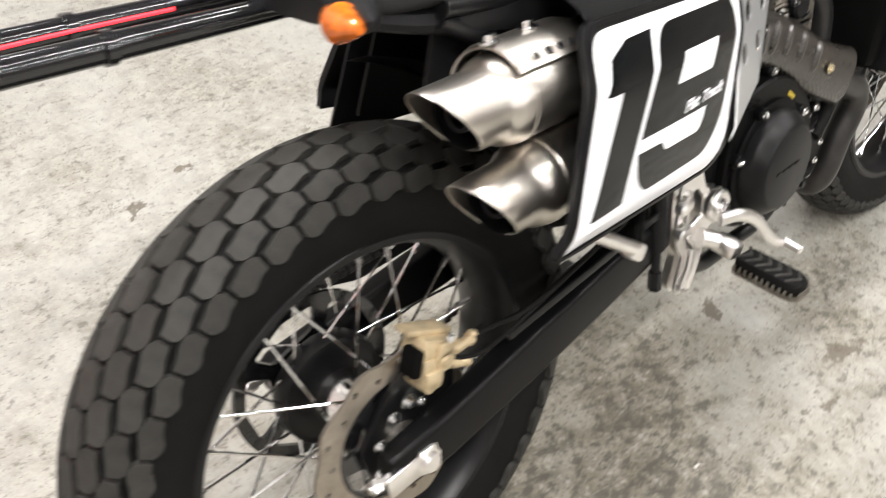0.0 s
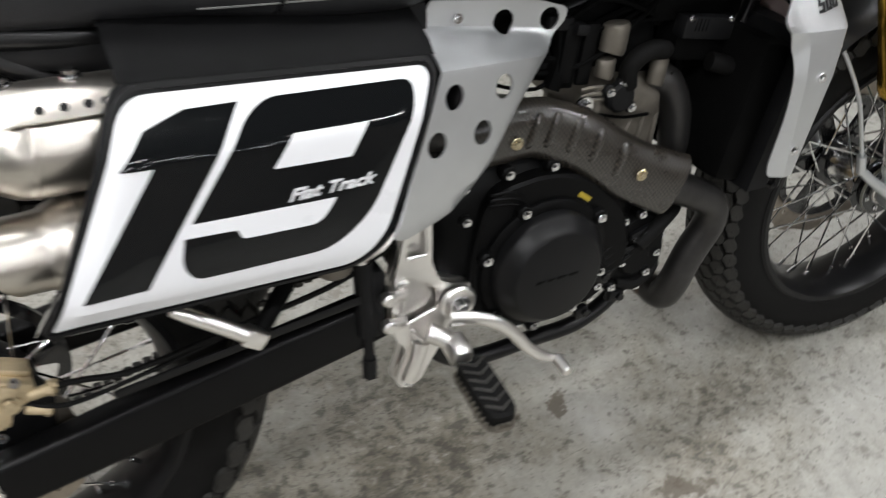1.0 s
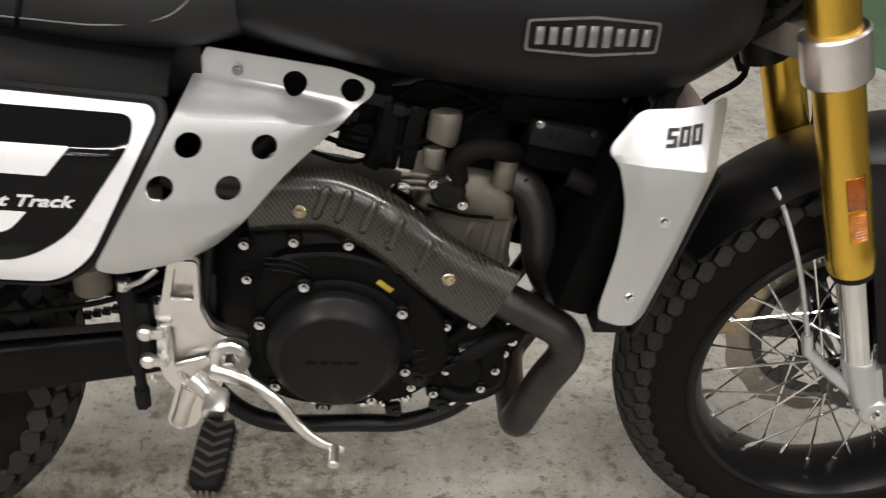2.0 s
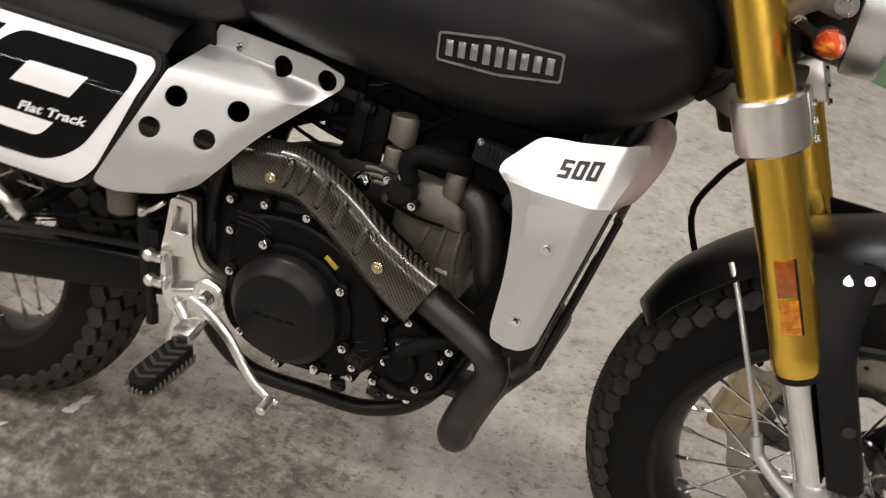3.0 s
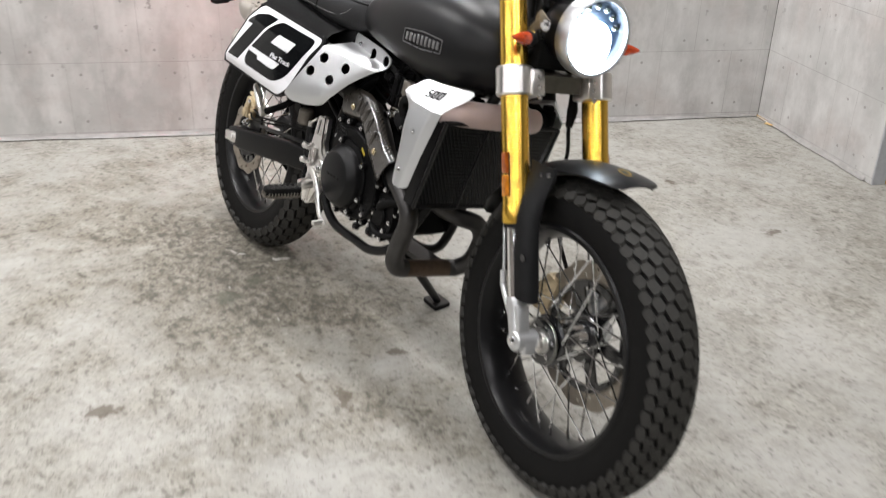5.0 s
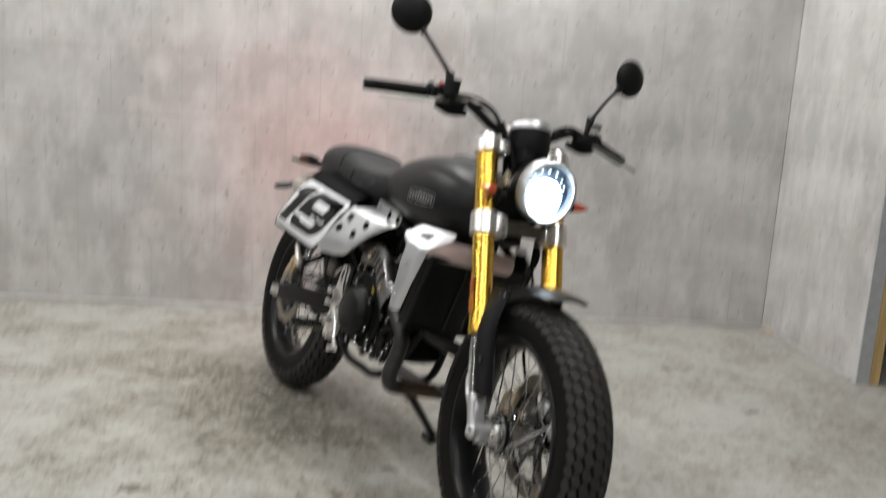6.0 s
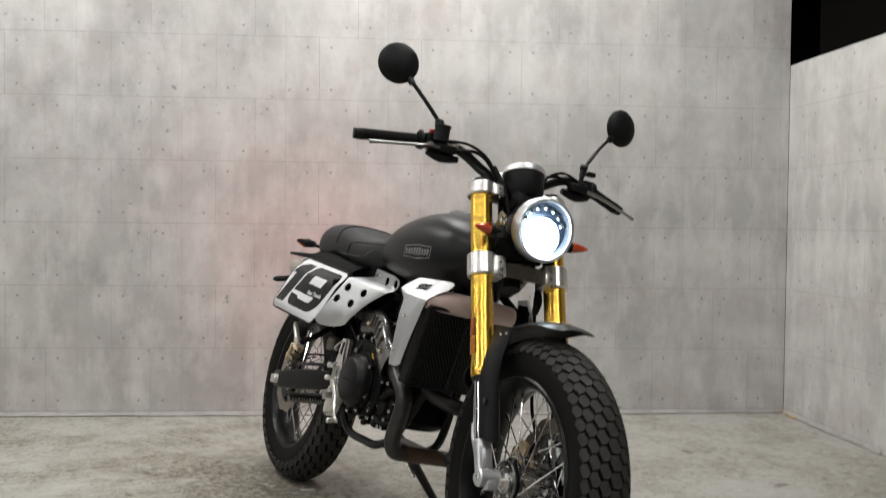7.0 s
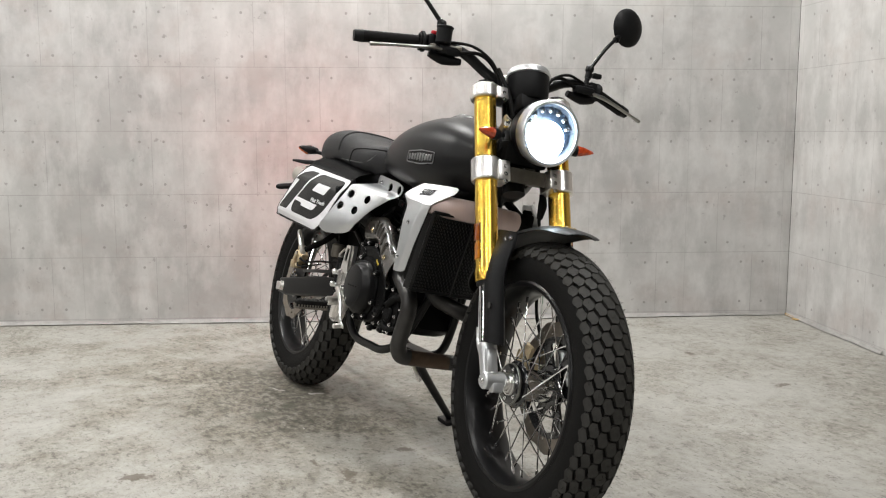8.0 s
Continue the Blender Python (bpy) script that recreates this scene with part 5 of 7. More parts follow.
tube(b, [(1.113, 0.086, 0.732), (1.112, 0.098, 0.733), (1.110, 0.112, 0.736)], [0.016, 0.016, 0.019], 16, 2)
box(b, (1.108, 0.126, 0.742), (0.036, 0.032, 0.040), 0.008)
cyl(b, (1.108, 0.126, 0.760), (0, 0, 1), 0.015, 0.012, 20, 0.003)
part("filler_neck", b, CLUTTER, radiator, "black coolant filler neck with its cap")
for s in (-1, 1):
    b = B()
    tube(b, [(1.10, s * 0.15, 0.72), (1.06, s * 0.12, 0.76), (1.08, s * 0.06, 0.79)], 0.012, 10, 4)
    part("radiator_hose", b, RUBBER, radiator, "black radiator hose")

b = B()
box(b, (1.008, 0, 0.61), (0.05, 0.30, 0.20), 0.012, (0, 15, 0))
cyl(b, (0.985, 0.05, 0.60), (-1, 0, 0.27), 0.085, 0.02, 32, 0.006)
# added filler that closes the see-through gap behind the cylinder
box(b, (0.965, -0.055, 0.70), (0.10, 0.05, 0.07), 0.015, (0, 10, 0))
part("radiator_fan", b, CLUTTER, radiator, "black fan shroud behind the radiator, with added gap filler")

# ---- engine ----
b = B()
body(b, [(0.545, 0.085, 0.40, 0.56, 0.47), (0.575, 0.112, 0.368, 0.605, 0.47), (0.66, 0.122, 0.358, 0.625, 0.46), (0.78, 0.118, 0.354, 0.60, 0.45), (0.86, 0.105, 0.352, 0.56, 0.44), (0.905, 0.085, 0.37, 0.50, 0.42), (0.925, 0.06, 0.38, 0.46, 0.41)], 28, 0.55)
engine = part("engine", b, CASE_BLACK, bike, "black single-cylinder engine with bright case bolts")
# clutch cover
b = B()
revolve(b, [(0, 0.1735), (0.062, 0.1735), (0.0645, 0.1725), (0.067, 0.170), (0.079, 0.157), (0.0815, 0.152), (0.082, 0.10)], 72, axis_at((0.698, 0, 0.455), (0, -1, 0)))
cover = part("clutch_cover", b, COVER_BLACK, engine, "round matt black clutch cover")
b = B()
revolve(b, [(0.081, 0.1400), (0.090, 0.1395), (0.0945, 0.137), (0.097, 0.10)], 64, axis_at((0.698, 0, 0.455), (0, -1, 0)))
part("clutch_housing", b, CASE_BLACK, engine, "black clutch housing rim")
b = B()
for k, (dx, w) in enumerate(((-0.028, 0.012), (-0.012, 0.010), (0.004, 0.014), (0.022, 0.014))):
    box(b, (0.698 + dx, -0.1740, 0.455), (w, 0.001, 0.004), 0.0003)
part("cover_mark", b, CASE_BLACK, engine, "faint raised mark")
b = B()
out = rounded([(0.585, 0.40), (0.600, 0.52), (0.62, 0.575), (0.70, 0.585), (0.765, 0.565), (0.83, 0.50), (0.845, 0.42), (0.80, 0.366), (0.72, 0.352), (0.64, 0.358)], 0.03)
loft(b, [[(x, -0.10, z) for x, z in out], [(x, -0.128, z) for x, z in out], [(0.7 + (x - 0.7) * 0.97, -0.132, 0.46 + (z - 0.46) * 0.97) for x, z in out]])
part("right_case", b, CASE_BLACK, engine, "black right engine case")
b = B()
out = rounded([(0.815, 0.358), (0.83, 0.45), (0.87, 0.48), (0.915, 0.45), (0.92, 0.39), (0.89, 0.352)], 0.02)
loft(b, [[(x, -0.06, z) for x, z in out], [(x, -0.112, z) for x, z in out], [(0.867 + (x - 0.867) * 0.94, -0.117, 0.41 + (z - 0.41) * 0.94) for x, z in out]])
cyl(b, (0.862, -0.11, 0.405), (0, -1, 0), 0.026, 0.016, 28, 0.004)
for i in range(4):
    tube(b, [(0.795 + 0.006 * i, -0.131, 0.44 - 0.012 * i), (0.838 + 0.004 * i, -0.126, 0.455 - 0.012 * i)], 0.003, 6, 1)
part("pump_cover", b, CASE_BLACK, engine, "black water pump cover")
b = B()
tube(b, [(0.862, -0.125, 0.43), (0.90, -0.122, 0.455), (0.935, -0.105, 0.462), (0.955, -0.08, 0.46)], 0.011, 12, 4)
tube(b, [(0.835, -0.118, 0.37), (0.87, -0.12, 0.36), (0.915, -0.105, 0.372), (0.93, -0.06, 0.40)], 0.008, 10, 4)
part("water_hose", b, RUBBER, engine, "black water hose")
for deg in (113, 33, 160, -22, -60, -98, -140):
    a = radians(deg)
    x, z = 0.698 + 0.0950 * math.cos(a), 0.456 + 0.0950 * math.sin(a)
    b = B()
    cyl(b, (x, -0.130, z), (0, -1, 0), 0.0100, 0.014, 16, 0.002)
    part("cover_boss", b, CASE_BLACK, engine)
    bolt(engine, (x, -0.145, z), (0, -1, 0), 0.0062)
for x, z, y in ((0.590, 0.580, 0.108), (0.648, 0.590, 0.116), (0.712, 0.588, 0.117), (0.592, 0.535, 0.112), (0.835, 0.475, 0.118), (0.852, 0.352, 0.113), (0.905, 0.402, 0.112), (0.900, 0.452, 0.108), (0.868, 0.476, 0.114), (0.876, 0.352, 0.112), (0.826, 0.368, 0.118), (0.84, 0.405, 0.117), (0.888, 0.375, 0.115), (0.79, 0.362, 0.118), (0.735, 0.355, 0.12), (0.672, 0.358, 0.12), (0.762, 0.348, 0.112), (0.796, 0.384, 0.125), (0.925, 0.44, 0.10), (0.815, 0.44, 0.12), (0.86, 0.44, 0.116), (0.915, 0.425, 0.105)):
    bolt(engine, (x, -y - 0.006, z), (0, -1, 0), 0.0058)
    b = B()
    cyl(b, (x, -y + 0.012, z), (0, -1, 0), 0.0095, 0.017, 14, 0.002)
    part("case_boss", b, CASE_BLACK, engine)
b = B()
for i in range(3):
    tube(b, [(0.615, -0.1325, 0.575 - 0.008 * i), (0.645, -0.1325, 0.572 - 0.008 * i), (0.665, -0.1325, 0.562 - 0.008 * i)], 0.0018, 6, 3)
part("case_rib", b, CASE_BLACK, engine)
b = B()
box(b, (0.7560, -0.1325, 0.5390), (0.022, 0.002, 0.0070), 0.0006, (0, 38, 0))
part("paint_mark", b, YELLOW, engine, "yellow paint mark")
# small castings and fittings low on the right side
for x, y, z, w, d, h, turn in ((0.800, -0.128, 0.400, 0.030, 0.012, 0.022, 20), (0.870, -0.118, 0.445, 0.036, 0.012, 0.016, -15), (0.900, -0.104, 0.405, 0.030, 0.016, 0.020, 30), (0.835, -0.122, 0.352, 0.026, 0.014, 0.018, 10), (0.775, -0.126, 0.345, 0.022, 0.012, 0.018, -10)):
    b = B()
    box(b, (x, y, z), (w, d, h), 0.004, (0, turn, 0))
    cyl(b, (x + 0.004, y, z), (0, -1, 0), 0.006, d * 0.5 + 0.005, 12, 0.001)
    part("case_fitting", b, SATIN_BLACK, engine)
# cylinder and head
def block(b, t0, rings):
    """Rounded castings stacked along the inclined cylinder axis: (height, half length, half width)."""
    loft(b, [[(0.842 + 0.14 * t + p, q, 0.545 + t - 0.14 * p) for p, q in rounded([(-hw, -hd), (hw, -hd), (hw, hd), (-hw, hd)], 0.018, 4)] for t, hw, hd in rings])


b = B()
barrel = ((-0.055, 0.050, 0.058), (-0.040, 0.064, 0.074), (-0.004, 0.064, 0.075), (0.0, 0.060, 0.072), (0.040, 0.056, 0.071), (0.060, 0.058, 0.073))
loft(b, [[(0.856 + 0.14 * t + p, q, 0.545 + t - 0.14 * p) for p, q in rounded([(-hw, -hd), (hw, -hd), (hw, hd), (-hw, hd)], 0.026, 5)] for t, hw, hd in barrel])
for x0, x1, r in ((0.838, 0.868, 0.006), (0.872, 0.888, 0.0075), (0.902, 0.909, 0.006)):
    tube(b, [(x0, -0.070, 0.515), (0.5 * (x0 + x1) - 0.003, -0.0705, 0.560), (x1, -0.0685, 0.604)], [r, r * 0.8, r * 0.7], 10, 4)
cylinder = part("cylinder", b, CAST_ALU, engine, "grey cast cylinder")
b = B()
block(b, 0, ((0.0615, 0.062, 0.074), (0.066, 0.063, 0.077), (0.090, 0.058, 0.077), (0.118, 0.042, 0.066), (0.122, 0.038, 0.06)))
part("cylinder_head", b, CAST_ALU, engine, "grey cast cylinder head")
b = B()
block(b, 0, ((0.118, 0.040, 0.062), (0.150, 0.040, 0.060), (0.190, 0.036, 0.052), (0.205, 0.026, 0.04)))
part("head_cover", b, CLUTTER, engine, "black head cover")
for x, z, r, top, nm in ((0.815, 0.704, 0.019, 0.742, "cam_boss"), (0.806, 0.672, 0.014, 0.697, "sensor_boss"), (0.891, 0.648, 0.014, 0.684, "head_boss")):
    b = B()
    tube(b, [(x, -0.076, z), (x + 0.001, -0.076, z + 0.003), (x + 0.12 * (top - z), -0.076, top - 0.003), (x + 0.12 * (top - z), -0.076, top)], [r * 0.92, r, r, r * 0.85], 18, 1, squash=((0, 1, 0), 0.7))
    part(nm, b, CAST_ALU, engine, "grey cast boss")
for i in range(3):
    b = B()
    tube(b, [(0.772, -0.080, 0.662 - 0.010 * i), (0.790, -0.083, 0.664 - 0.009 * i), (0.812, -0.083, 0.660 - 0.008 * i)], 0.0028, 6, 3)
    part("casting_rib", b, CAST_ALU, engine)
b = B()
tube(b, [(0.805, -0.079, 0.622), (0.845, -0.081, 0.611), (0.886, -0.079, 0.607)], 0.0022, 6, 3)
part("gasket_edge", b, CLUTTER, engine, "dark gasket edge")
b = B()
revolve(b, [(0, 0.014), (0.017, 0.013), (0.021, 0.009), (0.0215, 0.0)], 24, axis_at((0.827, -0.084, 0.647), (0, -1, 0)))
for x, z in ((0.809, 0.657), (0.845, 0.630), (0.829, 0.667)):
    cyl(b, (x, -0.082, z), (0, -1, 0), 0.0085, 0.010, 14, 0.002)
part("thermostat_cover", b, BLACK_PLASTIC, engine, "black thermostat cover")
b = B()
tube(b, [(0.838, -0.088, 0.660), (0.834, -0.092, 0.684), (0.845, -0.095, 0.700), (0.866, -0.094, 0.706), (0.889, -0.088, 0.700), (0.905, -0.07, 0.690)], 0.0125, 14, 6)
part("coolant_hose", b, RUBBER, engine, "black coolant hose")
b = B()
tube(b, [(0.968, -0.09, 0.672), (1.00, -0.098, 0.662), (1.03, -0.09, 0.650)], 0.013, 12, 4)
part("lower_hose", b, RUBBER, engine, "black radiator hose")
b = B()
box(b, (0.958, -0.080, 0.718), (0.085, 0.024, 0.030), 0.004, (0, 10, 0))
for i in range(4):
    box(b, (0.935 + 0.006 * i, -0.0925, 0.727 - 0.001 * i), (0.003, 0.003, 0.016), 0.0005, (0, 10, 0))
part("ignition_unit", b, BLACK_PLASTIC, engine, "black ribbed ignition unit")
for x, z, tall in ((0.753, 0.710, 0.075), (0.782, 0.705, 0.080)):
    b = B()
    box(b, (x, -0.070, z), (0.020, 0.008, tall), 0.002, (0, 8, 0))
    part("engine_hanger", b, CASE_BLACK, engine, "black engine hanger")
for x, y, z, w, h in ((0.735, -0.066, 0.752, 0.030, 0.016), (0.700, -0.060, 0.728, 0.026, 0.020), (0.765, -0.074, 0.742, 0.016, 0.014), (0.722, -0.052, 0.700, 0.022, 0.016)):
    b = B()
    box(b, (x, y, z), (w, 0.018, h), 0.003, (0, 14, 0))
    box(b, (x + w * 0.6, y, z - 0.002), (w * 0.3, 0.012, h * 0.7), 0.002, (0, 14, 0))
    part("wire_plug", b, BLACK_PLASTIC, engine, "black wiring plug")
for p, d, r in (((0.925, -0.092, 0.737), (0, -1, 0.2), 0.005), ((0.990, -0.094, 0.728), (0, -1, 0.2), 0.005), ((0.921, -0.07, 0.654), (0.3, -1, 0.4), 0.006), ((0.690, -0.072, 0.742), (0, -1, 0), 0.004)):
    bolt(engine, p, d, r)
for p in ((0.809, -0.093, 0.657), (0.845, -0.093, 0.630), (0.829, -0.093, 0.667)):
    bolt(engine, p, (0, -1, 0), 0.006)
bolt(engine, (0.772, -0.088, 0.645), (0, -1, 0), 0.013, "engine_mount_bolt")
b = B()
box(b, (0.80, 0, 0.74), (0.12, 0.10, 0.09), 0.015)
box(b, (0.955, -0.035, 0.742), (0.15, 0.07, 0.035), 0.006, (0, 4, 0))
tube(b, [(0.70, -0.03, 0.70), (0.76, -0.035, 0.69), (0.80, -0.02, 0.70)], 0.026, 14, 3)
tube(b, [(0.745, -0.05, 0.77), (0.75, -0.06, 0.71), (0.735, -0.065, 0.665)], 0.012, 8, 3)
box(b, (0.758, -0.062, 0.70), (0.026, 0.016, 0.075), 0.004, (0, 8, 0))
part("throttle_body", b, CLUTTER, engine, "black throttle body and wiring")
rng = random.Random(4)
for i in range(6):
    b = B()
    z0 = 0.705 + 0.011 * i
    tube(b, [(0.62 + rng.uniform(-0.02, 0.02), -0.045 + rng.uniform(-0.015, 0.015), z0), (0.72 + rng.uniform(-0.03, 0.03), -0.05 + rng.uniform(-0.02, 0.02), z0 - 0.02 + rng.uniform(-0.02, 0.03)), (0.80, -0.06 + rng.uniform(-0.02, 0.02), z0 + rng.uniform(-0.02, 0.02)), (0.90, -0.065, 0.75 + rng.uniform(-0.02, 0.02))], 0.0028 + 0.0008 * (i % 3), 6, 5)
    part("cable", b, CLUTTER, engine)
# airbox, drawn out forward as dark filler behind the panel holes
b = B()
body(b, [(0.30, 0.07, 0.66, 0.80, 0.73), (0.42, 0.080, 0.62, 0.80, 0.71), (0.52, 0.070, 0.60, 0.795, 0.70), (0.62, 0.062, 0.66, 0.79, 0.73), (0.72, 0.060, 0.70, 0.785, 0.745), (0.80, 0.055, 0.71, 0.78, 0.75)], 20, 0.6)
part("airbox", b, CLUTTER, bike, "black airbox under the seat, extended forward as dark filler")

# added near-black body that stands in for the dark gap above the swingarm
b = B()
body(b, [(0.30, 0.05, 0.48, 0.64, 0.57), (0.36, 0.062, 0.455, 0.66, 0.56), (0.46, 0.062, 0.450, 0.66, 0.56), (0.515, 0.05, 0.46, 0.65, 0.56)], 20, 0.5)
part("under_seat_filler", b, CLUTTER, bike, "near-black filler body below the seat")
# added near-black plate so no floor shows between cylinder and radiator
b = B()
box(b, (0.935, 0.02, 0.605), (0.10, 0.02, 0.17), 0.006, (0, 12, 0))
part("front_gap_filler", b, CLUTTER, engine, "near-black filler plate between cylinder and radiator")

# ---- frame ----
b = B()
for s in (-1, 1):
    tube(b, [(0.535, s * 0.085, 0.50), (0.530, s * 0.095, 0.40), (0.555, s * 0.095, 0.335), (0.615, s * 0.09, 0.290), (0.72, s * 0.085, 0.284), (0.81, s * 0.085, 0.290), (0.89, s * 0.075, 0.335), (0.96, s * 0.055, 0.46), (1.02, s * 0.045, 0.60), (1.09, s * 0.035, 0.76), (1.13, 0, 0.86)], 0.0125, 14, 6)
part("cradle_frame", b, SATIN_BLACK, bike, "black tubular cradle frame")
b = B()
for s in (-1, 1):
    tube(b, [(0.535, s * 0.085, 0.49), (0.56, s * 0.075, 0.62), (0.66, s * 0.045, 0.72), (0.85, s * 0.045, 0.79), (1.12, s * 0.02, 0.93)], 0.014, 14, 6)
    tube(b, [(0.545, s * 0.08, 0.56), (0.35, s * 0.09, 0.68), (0.10, s * 0.10, 0.83)], 0.010, 12, 4)
    tube(b, [(0.66, s * 0.045, 0.72), (0.42, s * 0.080, 0.79), (0.10, s * 0.105, 0.842)], 0.011, 12, 4)
    box(b, (0.525, s * 0.085, 0.45), (0.05, 0.02, 0.16), 0.008, (0, 6, 0))
part("main_frame", b, SATIN_BLACK, bike, "black tubular main frame")
b = B()
tube(b, [(0.34, 0.02, 0.43), (0.43, 0.01, 0.60), (0.47, 0.0, 0.72)], 0.032, 18, 2)
part("shock_absorber", b, SATIN_BLACK, bike, "black rear shock absorber")

# ---- swingarm ----
for s in (-1, 1):
    b = B()
    rings = []
    for x, y, zl, zh, w in ((-0.045, 0.122, 0.333, 0.378, 0.012), (-0.03, 0.122, 0.328, 0.383, 0.016), (0.04, 0.120, 0.327, 0.392, 0.017), (0.20, 0.115, 0.350, 0.420, 0.018), (0.34, 0.108, 0.371, 0.440, 0.019), (0.45, 0.098, 0.385, 0.448, 0.020), (0.535, 0.085, 0.395, 0.450, 0.020)):
        out = rounded([(-w, zl), (w, zl), (w, zh), (-w, zh)], 0.008, 3)
        rings.append([(x, s * (y + p), q) for p, q in out])
    loft(b, rings)
    arm = part("swingarm", b, ARM_BLACK, bike, "black box-section swingarm")
    cyl(bb := B(), (0, s * 0.136, 0.355), (0, s, 0), 0.020, 0.006, 6, 0.001)
    cyl(bb, (0, s * 0.14, 0.355), (0, s, 0), 0.013, 0.010, 20, 0.002)
    box(bb, (-0.02, s * 0.138, 0.352), (0.075, 0.004, 0.030), 0.002, (0, -5, 0))
    tube(bb, [(-0.075, s * 0.126, 0.352), (-0.03, s * 0.126, 0.354)], 0.005, 8, 1)
    cyl(bb, (-0.072, s * 0.126, 0.352), (1, 0, 0), 0.009, 0.012, 6)
    part("axle_nut", bb, MACHINED, arm, "bright rear axle nut and chain adjuster")
b = B()
cyl(b, (0.0, -0.122, 0.355), (0, 1, 0), 0.012, 0.244, 20)
cyl(b, (0.0, -0.118, 0.355), (0, 1, 0), 0.026, 0.03, 28, 0.003)
part("rear_axle", b, STEEL, bike, "steel rear axle")
b = B()
box(b, (0.30, -0.125, 0.452), (0.30, 0.004, 0.012), 0.002, (0, -7, 0))
part("arm_strip", b, SATIN_BLACK, bike)
b = B()
loft(b, [[(x, 0.094, z) for x, z in rounded([(-0.02, 0.48), (0.10, 0.49), (0.52, 0.535), (0.52, 0.47), (0.10, 0.445)], 0.01)], [(x, 0.10, z) for x, z in rounded([(-0.02, 0.48), (0.10, 0.49), (0.52, 0.535), (0.52, 0.47), (0.10, 0.445)], 0.01)]])
part("chain_guard", b, BLACK_PLASTIC, bike, "black chain guard")
# chain runs along the far side
b = B()
for z0, z1 in ((0.470, 0.500), (0.240, 0.410)):
    for i in range(44):
        t = i / 43
        box(b, (0.0 + 0.60 * t, 0.088, z0 + (z1 - z0) * t), (0.0125, 0.012, 0.011), 0.002, seg=1)
tagged(part("chain", b, PIPE, bike, "dark steel drive chain"), kind="stuff")

# rear caliper with its hose
b = B()
box(b, (0.048, -0.104, 0.474), (0.056, 0.038, 0.030), 0.006, (0, 26, 0))
box(b, (0.034, -0.108, 0.452), (0.034, 0.036, 0.040), 0.006, (0, 14, 0))
box(b, (0.050, -0.125, 0.472), (0.020, 0.008, 0.026), 0.003, (0, 20, 0))
box(b, (0.030, -0.126, 0.446), (0.022, 0.008, 0.024), 0.003, (0, 8, 0))
caliper = part("rear_caliper", b, BRONZE, bike, "gold cast rear brake caliper")
for p, r in (((0.050, -0.126, 0.462), 0.012), ((0.026, -0.124, 0.440), 0.010)):
    b = B()
    revolve(b, [(0, 0.006), (r * 0.55, 0.006), (r * 0.65, 0.003), (r, 0.003), (r, -0.004)], 20, axis_at(p, (0, -1, 0)))
    part("piston_cap", b, BRONZE, caliper)
b = B()
box(b, (0.046, -0.098, 0.495), (0.066, 0.026, 0.008), 0.003, (0, 24, 0))
part("caliper_plate", b, BRONZE, caliper, "dull gold plate over the caliper")
for p, d, r, h in (((0.068, -0.120, 0.462), (1, -0.1, 0.15), 0.0065, 0.030), ((0.062, -0.122, 0.447), (1, -0.1, -0.35), 0.0055, 0.028), ((0.092, -0.122, 0.463), (0.4, -0.2, 1), 0.005, 0.014)):
    b = B()
    cyl(b, p, d, r, h, 14, 0.0015)
    cyl(b, Vector(p) + Vector(d).normalized() * h * 0.7, d, r * 1.35, h * 0.2, 6, 0.001)
    part("caliper_pin", b, BRONZE, caliper)
b = B()
box(b, (0.014, -0.112, 0.474), (0.014, 0.026, 0.034), 0.004, (0, 20, 0))
part("pad_spring", b, CLUTTER, caliper, "black pad holder")
b = B()
tube(b, [(0.095, -0.124, 0.470), (0.125, -0.134, 0.474), (0.18, -0.134, 0.468), (0.30, -0.13, 0.485), (0.42, -0.12, 0.50), (0.50, -0.11, 0.53)], 0.0036, 8, 6)
part("brake_hose", b, RUBBER, caliper, "thin black brake hose")
b = B()
tube(b, [(0.060, -0.118, 0.455), (0.105, -0.130, 0.444), (0.19, -0.128, 0.455), (0.30, -0.124, 0.476)], 0.0028, 8, 6)
part("sensor_wire", b, RUBBER, caliper, "thin black sensor wire")
bolt(caliper, (0.060, -0.126, 0.488), (0, -1, 0.2), 0.006)
b = B()
sheet(b, rounded([(-0.058, 0.368), (-0.046, 0.318), (0.0, 0.292), (0.05, 0.312), (0.082, 0.36), (0.094, 0.44), (0.07, 0.482), (0.03, 0.462), (-0.016, 0.425)], 0.014), [circle(0.0, 0.355, 0.012)], lambda x, z: Vector((x, -0.0935, z)), (), 0.006)
part("caliper_bracket", b, SATIN_BLACK, caliper, "black caliper bracket")
for x, z, r in ((-0.035, 0.375, 0.0085), (-0.012, 0.402, 0.0085), (0.012, 0.412, 0.010), (-0.040, 0.335, 0.0085), (0.040, 0.330, 0.008), (0.030, 0.400, 0.007)):
    bolt(caliper, (x, -0.1000, z), (0, -1, 0), r)

# folded rear foot rest
b = B()
tube(b, [(0.218, -0.192, 0.574), (0.235, -0.194, 0.563), (0.288, -0.200, 0.524)], [0.006, 0.009, 0.009], 14, 3)
box(b, (0.296, -0.196, 0.516), (0.026, 0.018, 0.022), 0.004, (0, 36, 0))
rest = part("rear_foot_rest", b, MACHINED, bike, "folded silver passenger foot rest")
b = B()
tube(b, [(0.305, -0.19, 0.518), (0.36, -0.15, 0.56), (0.40, -0.11, 0.62)], 0.010, 10, 3)
part("rest_hanger", b, CLUTTER, rest, "black foot rest hanger")

